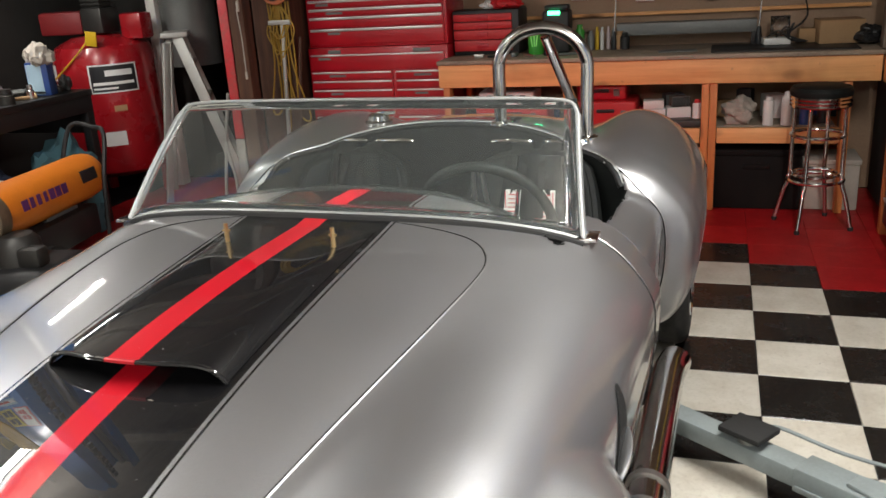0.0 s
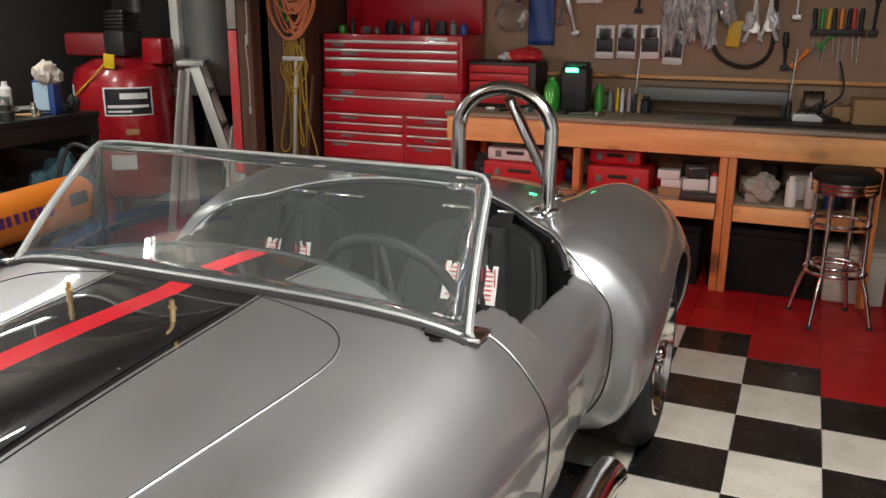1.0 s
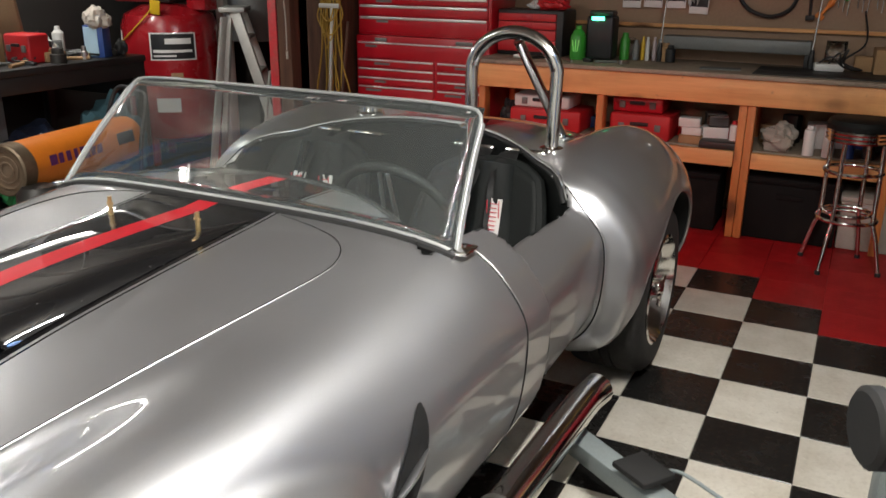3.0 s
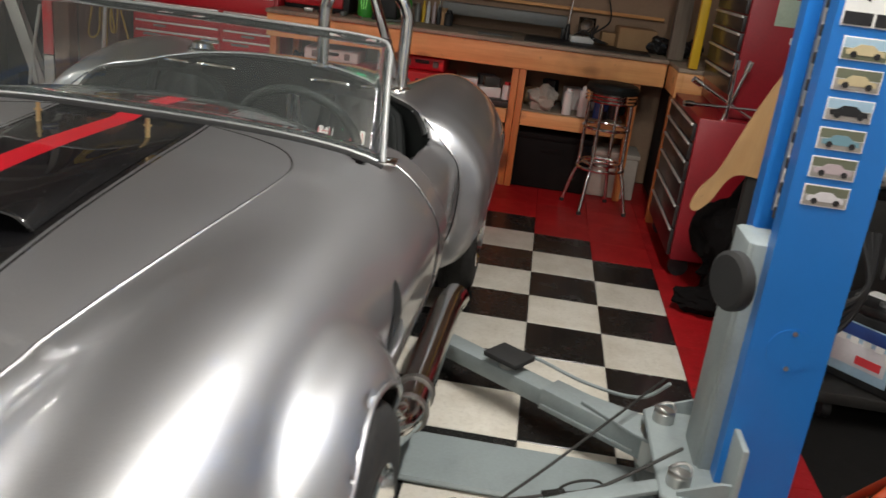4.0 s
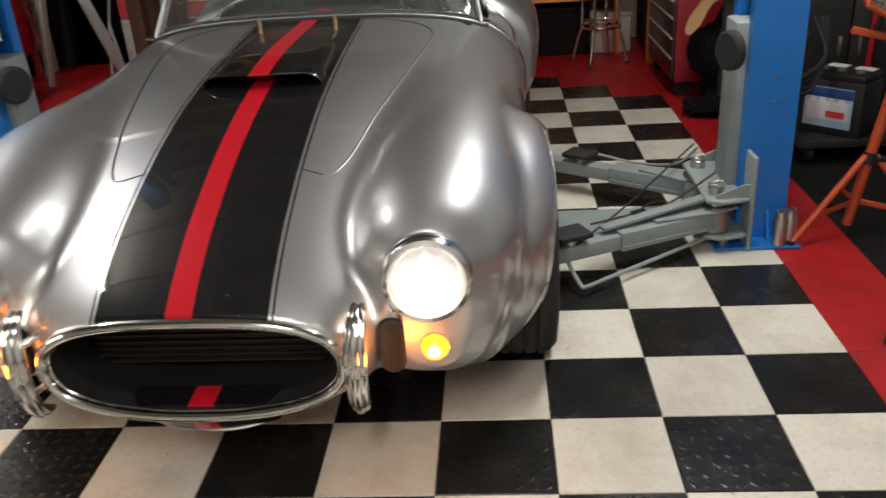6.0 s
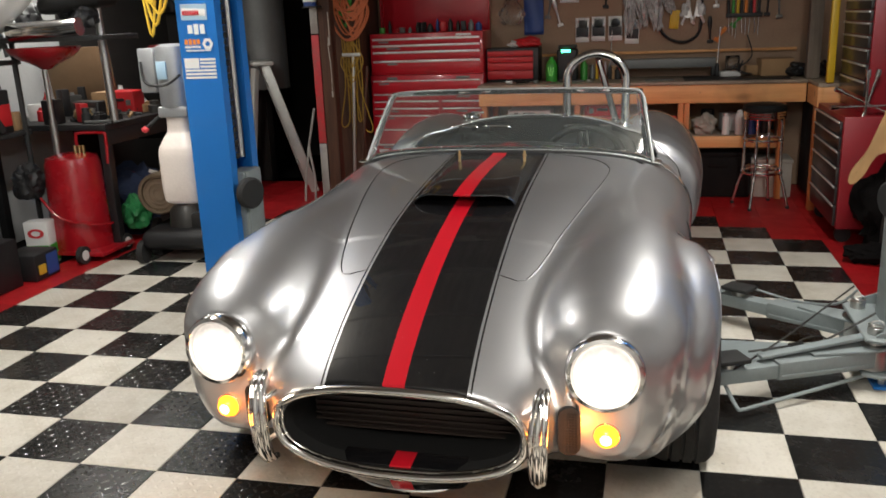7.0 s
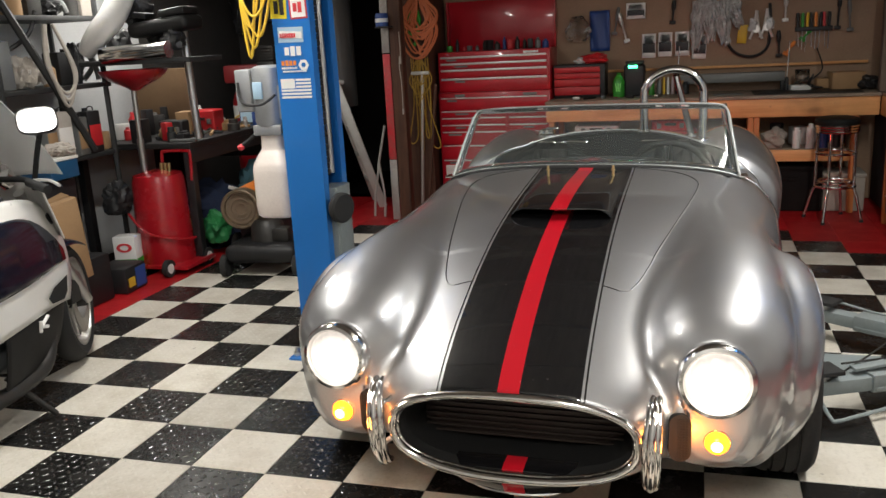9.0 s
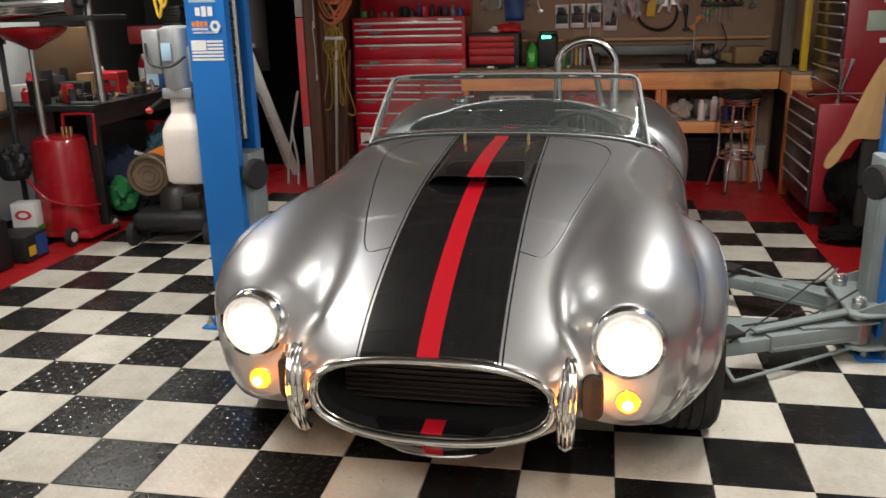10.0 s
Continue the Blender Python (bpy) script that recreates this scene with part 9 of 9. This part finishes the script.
for s in (-1, 1):
    side_sheet("side_fairing", 0.05, 1.0, hem, lambda i: 1.0, BIKEWHITE, 0.0, s, "white side fairing")
    side_sheet("blue_panel", 0.05, 0.95, lambda i: 0.40 + 0.10 * max(0.0, i - 0.6), lambda i: 0.87 - 0.34 * max(0.0, (i - 0.55) / 0.4) ** 3, BIKEBLUE, 0.006, s, "glossy midnight blue fairing panel")
    side_sheet("belly_panel", 0.40, 0.90, lambda i: -0.30, hem, TRIM, -0.004, s, "black belly panel")
    # flat black patch painted as the outlet's shaded depth
    bm = B()
    pts_ = [fairing(a, b_, s) + Vector((s * 0.012, 0, 0)) for a, b_ in ((0.70, 0.23), (0.76, 0.28), (0.91, 0.30), (0.90, 0.16), (0.86, 0.12), (0.73, 0.17))]
    bm.faces.new([bm.verts.new(p) for p in pts_])
    part("air_outlet", bm, BLACKHOLE, mc, "dark air outlet")
    bm = B()
    for a0, a1, b0, b1 in ((0.63, 0.63, 0.03, 0.11), (0.63, 0.69, 0.065, 0.11), (0.63, 0.69, 0.07, 0.03)):
        sweep(bm, [fairing(a0, b0, s) + Vector((s * 0.006, 0, 0)), fairing(a1, b1, s) + Vector((s * 0.006, 0, 0))], 0.008, 6)
    part("letter_mark", bm, WHITEV, mc, "white letter K")
    bm = B()
    p = fairing(0.95, 0.84, s) + Vector((s * 0.004, 0, 0))
    lathe(bm, [(0.0, 0.003), (0.026, 0.003), (0.028, 0.0)], 22, Matrix.Translation(p) @ pose(0, 0, 0, 0, s * 80, 0))
    part("badge", bm, TRIM, mc, "round badge")
bm = B()
box(bm, (0, -0.05, 0.42), (0.34, 0.50, 0.34), 0.05, seg=3)
rod(bm, (-0.17, -0.05, 0.26), (0.17, -0.05, 0.26), 0.07, n=20)
part("engine", bm, ENGINE, mc, "grey cast engine")
bm = B()
for s in (-1, 1):
    sweep(bm, smooth_path([(s * 0.15, 0.15, 0.30), (s * 0.18, 0.0, 0.18), (s * 0.18, -0.4, 0.18), (s * 0.20, -0.95, 0.28)], 6), 0.035, 12)
part("exhaust", bm, DARKSTEEL, mc, "dark steel exhaust")
bm = B()
lumpy(bm, (0.34, 0.52, 0.26), 95, rough=0.06)
ob = part("fuel_tank", bm, BIKEBLUE, mc, "midnight blue fuel tank")
ob.matrix_local = Matrix.Translation((0, -0.06, 0.76))
bm = B()
lathe(bm, [(0.0, 0.012), (0.035, 0.012), (0.045, 0.004), (0.045, 0.0)], 22, Matrix.Translation((0, 0.04, 0.995)))
part("filler_cap", bm, CHROME, mc)
bm = B()
box(bm, (0, -0.60, 0.80), (0.30, 0.62, 0.10), 0.045, (4, 0, 0), 3)
part("saddle", bm, LEATHER, mc, "black saddle")
bm = B()
box(bm, (0, -0.98, 0.80), (0.26, 0.36, 0.14), 0.05, (10, 0, 0), 3)
part("tail", bm, BIKEWHITE, mc)
bm = B()
sweep(bm, smooth_path([(-0.36, 0.01, 0.96), (-0.22, 0.10, 0.995), (0, 0.14, 1.0), (0.22, 0.10, 0.995), (0.36, 0.01, 0.96)], 6), 0.013, 10)
hb = part("handlebar", bm, TRIM, mc)
for s in (-1, 1):
    bm = B()
    rod(bm, (s * 0.26, 0.075, 0.983), (s * 0.38, 0.0, 0.955), 0.019)
    part("grip", bm, RUBBER, hb)
    bm = B()
    sweep(bm, smooth_path([(s * 0.24, 0.12, 0.985), (s * 0.32, 0.12, 0.98), (s * 0.40, 0.06, 0.96)], 5), 0.007, 8)
    part("lever", bm, HANDLE, hb)
for x, r in ((-0.06, 0.05), (0.06, 0.05)):
    bm = B()
    lathe(bm, [(0.0, 0.01), (r - 0.008, 0.01), (r, 0.016), (r, 0.0), (r * 0.9, -0.05), (0.0, -0.05)], 26, Matrix.Translation((x, 0.20, 1.01)) @ pose(0, 0, 0, 50, 0, 0))
    part("instrument", bm, CHROME, mc, "chrome-rimmed instrument")


def shield(i, j):
    a = 2 * i - 1
    return Vector((a * (0.29 - 0.08 * j**2), 0.44 - 0.14 * a * a - 0.24 * j, 0.98 + 0.42 * j - 0.05 * a * a * j))


SCRATCHED = glass("scratched_screen", (0.85, 0.86, 0.85), 0.3)
SCRATCHED.node_tree.nodes["Principled BSDF"].inputs["Transmission Weight"].default_value = 0.6
bm = B()
sheet(bm, shield, 20, 14)
ob = part("windshield", bm, SCRATCHED, mc, "clear scratched windshield")
ob.modifiers.new("thickness", "SOLIDIFY").thickness = 0.004
bm = B()
sheet(bm, lambda i, j: Vector(((2 * i - 1) * 0.27, 0.44 - 0.20 * (2 * i - 1) ** 2 - 0.10 * j, 0.70 + 0.26 * j)), 16, 8)
ob = part("nose_fairing", bm, BIKEWHITE, mc, "white nose fairing")
ob.modifiers.new("thickness", "SOLIDIFY").thickness = 0.006
for s in (-1, 1):
    bm = B()
    sweep(bm, smooth_path([(s * 0.22, 0.17, 0.94), (s * 0.28, 0.14, 1.08), (s * 0.32, 0.14, 1.185)], 5), 0.012, 8)
    ma = part("mirror_arm", bm, TRIM, mc)
    mm = Matrix.Translation((s * 0.325, 0.125, 1.235)) @ pose(0, 0, 0, 79, 0, 28)
    out = [(0.076 * math.copysign(abs(math.cos(a)) ** 0.6, math.cos(a)), 0.052 * math.copysign(abs(math.sin(a)) ** 0.6, math.sin(a))) for a in np.linspace(0, 2 * math.pi, 28, endpoint=False)]
    bm = B()
    slab(bm, [(x * 1.07, y * 1.1) for x, y in out], -0.035, -0.002, mm, 0.006)
    part("mirror_shell", bm, TRIM, ma)
    bm = B()
    slab(bm, out, -0.001, 0.003, mm)
    part("mirror_glass", bm, mat("mirror_silver", (0.9, 0.9, 0.9), 0.22, 1.0, 0.0, relief=0), ma, "dusty mirror glass")
bm = B()
rod(bm, (0.14, -0.20, 0.22), (0.26, -0.10, 0.005), 0.012)
part("side_stand", bm, DARKSTEEL, mc)

# ---- floor tiles, last ----
def tile_mesh(name, m, gap=0.0012, high=1.0, hx=TILE, hy=TILE):
    bm = B()
    a, b = gap, gap * 3
    lo = [(a, a), (hx - a, a), (hx - a, hy - a), (a, hy - a)]
    hi = [(b, b), (hx - b, b), (hx - b, hy - b), (b, hy - b)]
    v0 = [bm.verts.new((x - hx / 2, y - hy / 2, -0.010)) for x, y in lo]
    v1 = [bm.verts.new((x - hx / 2, y - hy / 2, -0.002)) for x, y in lo]
    v2 = [bm.verts.new((x - hx / 2, y - hy / 2, 0.0)) for x, y in hi]
    for k in range(4):
        bm.faces.new((v0[k], v0[(k + 1) % 4], v1[(k + 1) % 4], v1[k]))
        bm.faces.new((v1[k], v1[(k + 1) % 4], v2[(k + 1) % 4], v2[k]))
    bm.faces.new(v2)
    n = 8
    for p in range(n):
        for q in range(n):
            a = radians(45 if (p + q) % 2 else -45)
            ca, sa = math.cos(a), math.sin(a)
            cx, cy = ((p + 0.5) / n - 0.5) * (hx - 0.012), ((q + 0.5) / n - 0.5) * (hy - 0.012)
            rings = []
            for ln, wd, z in ((0.0175, 0.0062, -0.0001), (0.0120, 0.0036, 0.0021 * high)):
                ring = []
                for k in range(6):
                    u, v = ln * (1, 0.45, -0.45, -1, -0.45, 0.45)[k], wd * (0, 1, 1, 0, -1, -1)[k]
                    ring.append(bm.verts.new((cx + u * ca - v * sa, cy + u * sa + v * ca, z)))
                rings.append(ring)
            top = bm.verts.new((cx, cy, 0.0027 * high))
            for k in range(6):
                k2 = (k + 1) % 6
                bm.faces.new((rings[0][k], rings[0][k2], rings[1][k2], rings[1][k]))
                bm.faces.new((rings[1][k], rings[1][k2], top))
    me = finish(bm, name, m, 75)
    me.polygons.foreach_set("use_smooth", np.arange(len(me.polygons)) >= 9)
    return me


TM = {k: tile_mesh("tile", m, g, h) for k, m, g, h in (("b", TILE_BLACK, 0.0012, 1.1), ("w", TILE_WHITE, 0.0009, 0.38), ("r", TILE_RED, 0.0003, 0.12), ("b_low", TILE_BLACK, 0.0012, 0.2), ("w_low", TILE_WHITE, 0.0009, 0.16))}


def tile_kind(i, j):
    """b, w or r for the tile whose near left corner is i, j tiles from the origin."""
    if i < -14 or i > 2:
        return None
    if i in (-14, 2):
        return "r"
    if j >= min(12, 10 - (i - 1), 10 + (i + 13)):
        return "r"
    return "b" if (i + j) % 2 == 0 else "w"


far = {"b": [], "w": [], "r": []}
for i in range(-14, 3):
    for j in range(-14, 16):
        k = tile_kind(i, j)
        if k is None:
            continue
        if j < -6 or (k == "r" and (j > 12 or j < -2)):
            far[k].append((i, j))
            continue
        ob = new("tile", TM[k + "_low" if i > -6 and k != "r" else k])  # the tread is lower from column -5 rightwards
        ob.location = ((i + 0.5) * TILE, (j + 0.5) * TILE, 0)
        ob.rotation_euler[2] = radians(90 * ((i * 7 + j * 3) % 4))
        ob.parent = floor
for k, m in (("b", TILE_BLACK), ("w", TILE_WHITE), ("r", TILE_RED)):
    vs, fs = [], []
    for i, j in far[k]:
        x, y, n, g = i * TILE, j * TILE, len(vs), 0.0015
        vs += [(x + g, y + g, 0), (x + TILE - g, y + g, 0), (x + TILE - g, y + TILE - g, 0), (x + g, y + TILE - g, 0)]
        vs += [(a, b_, -0.01) for a, b_, _ in vs[-4:]]
        fs += [(n, n + 1, n + 2, n + 3)] + [(n + 4 + q, n + 4 + (q + 1) % 4, n + (q + 1) % 4, n + q) for q in range(4)]
    me = bpy.data.meshes.new("outer_tiles")
    me.from_pydata(vs, [], fs)
    me.materials.append(m)
    ob = tagged(new("outer_tiles", me), kind="stuff")
    ob.parent = floor
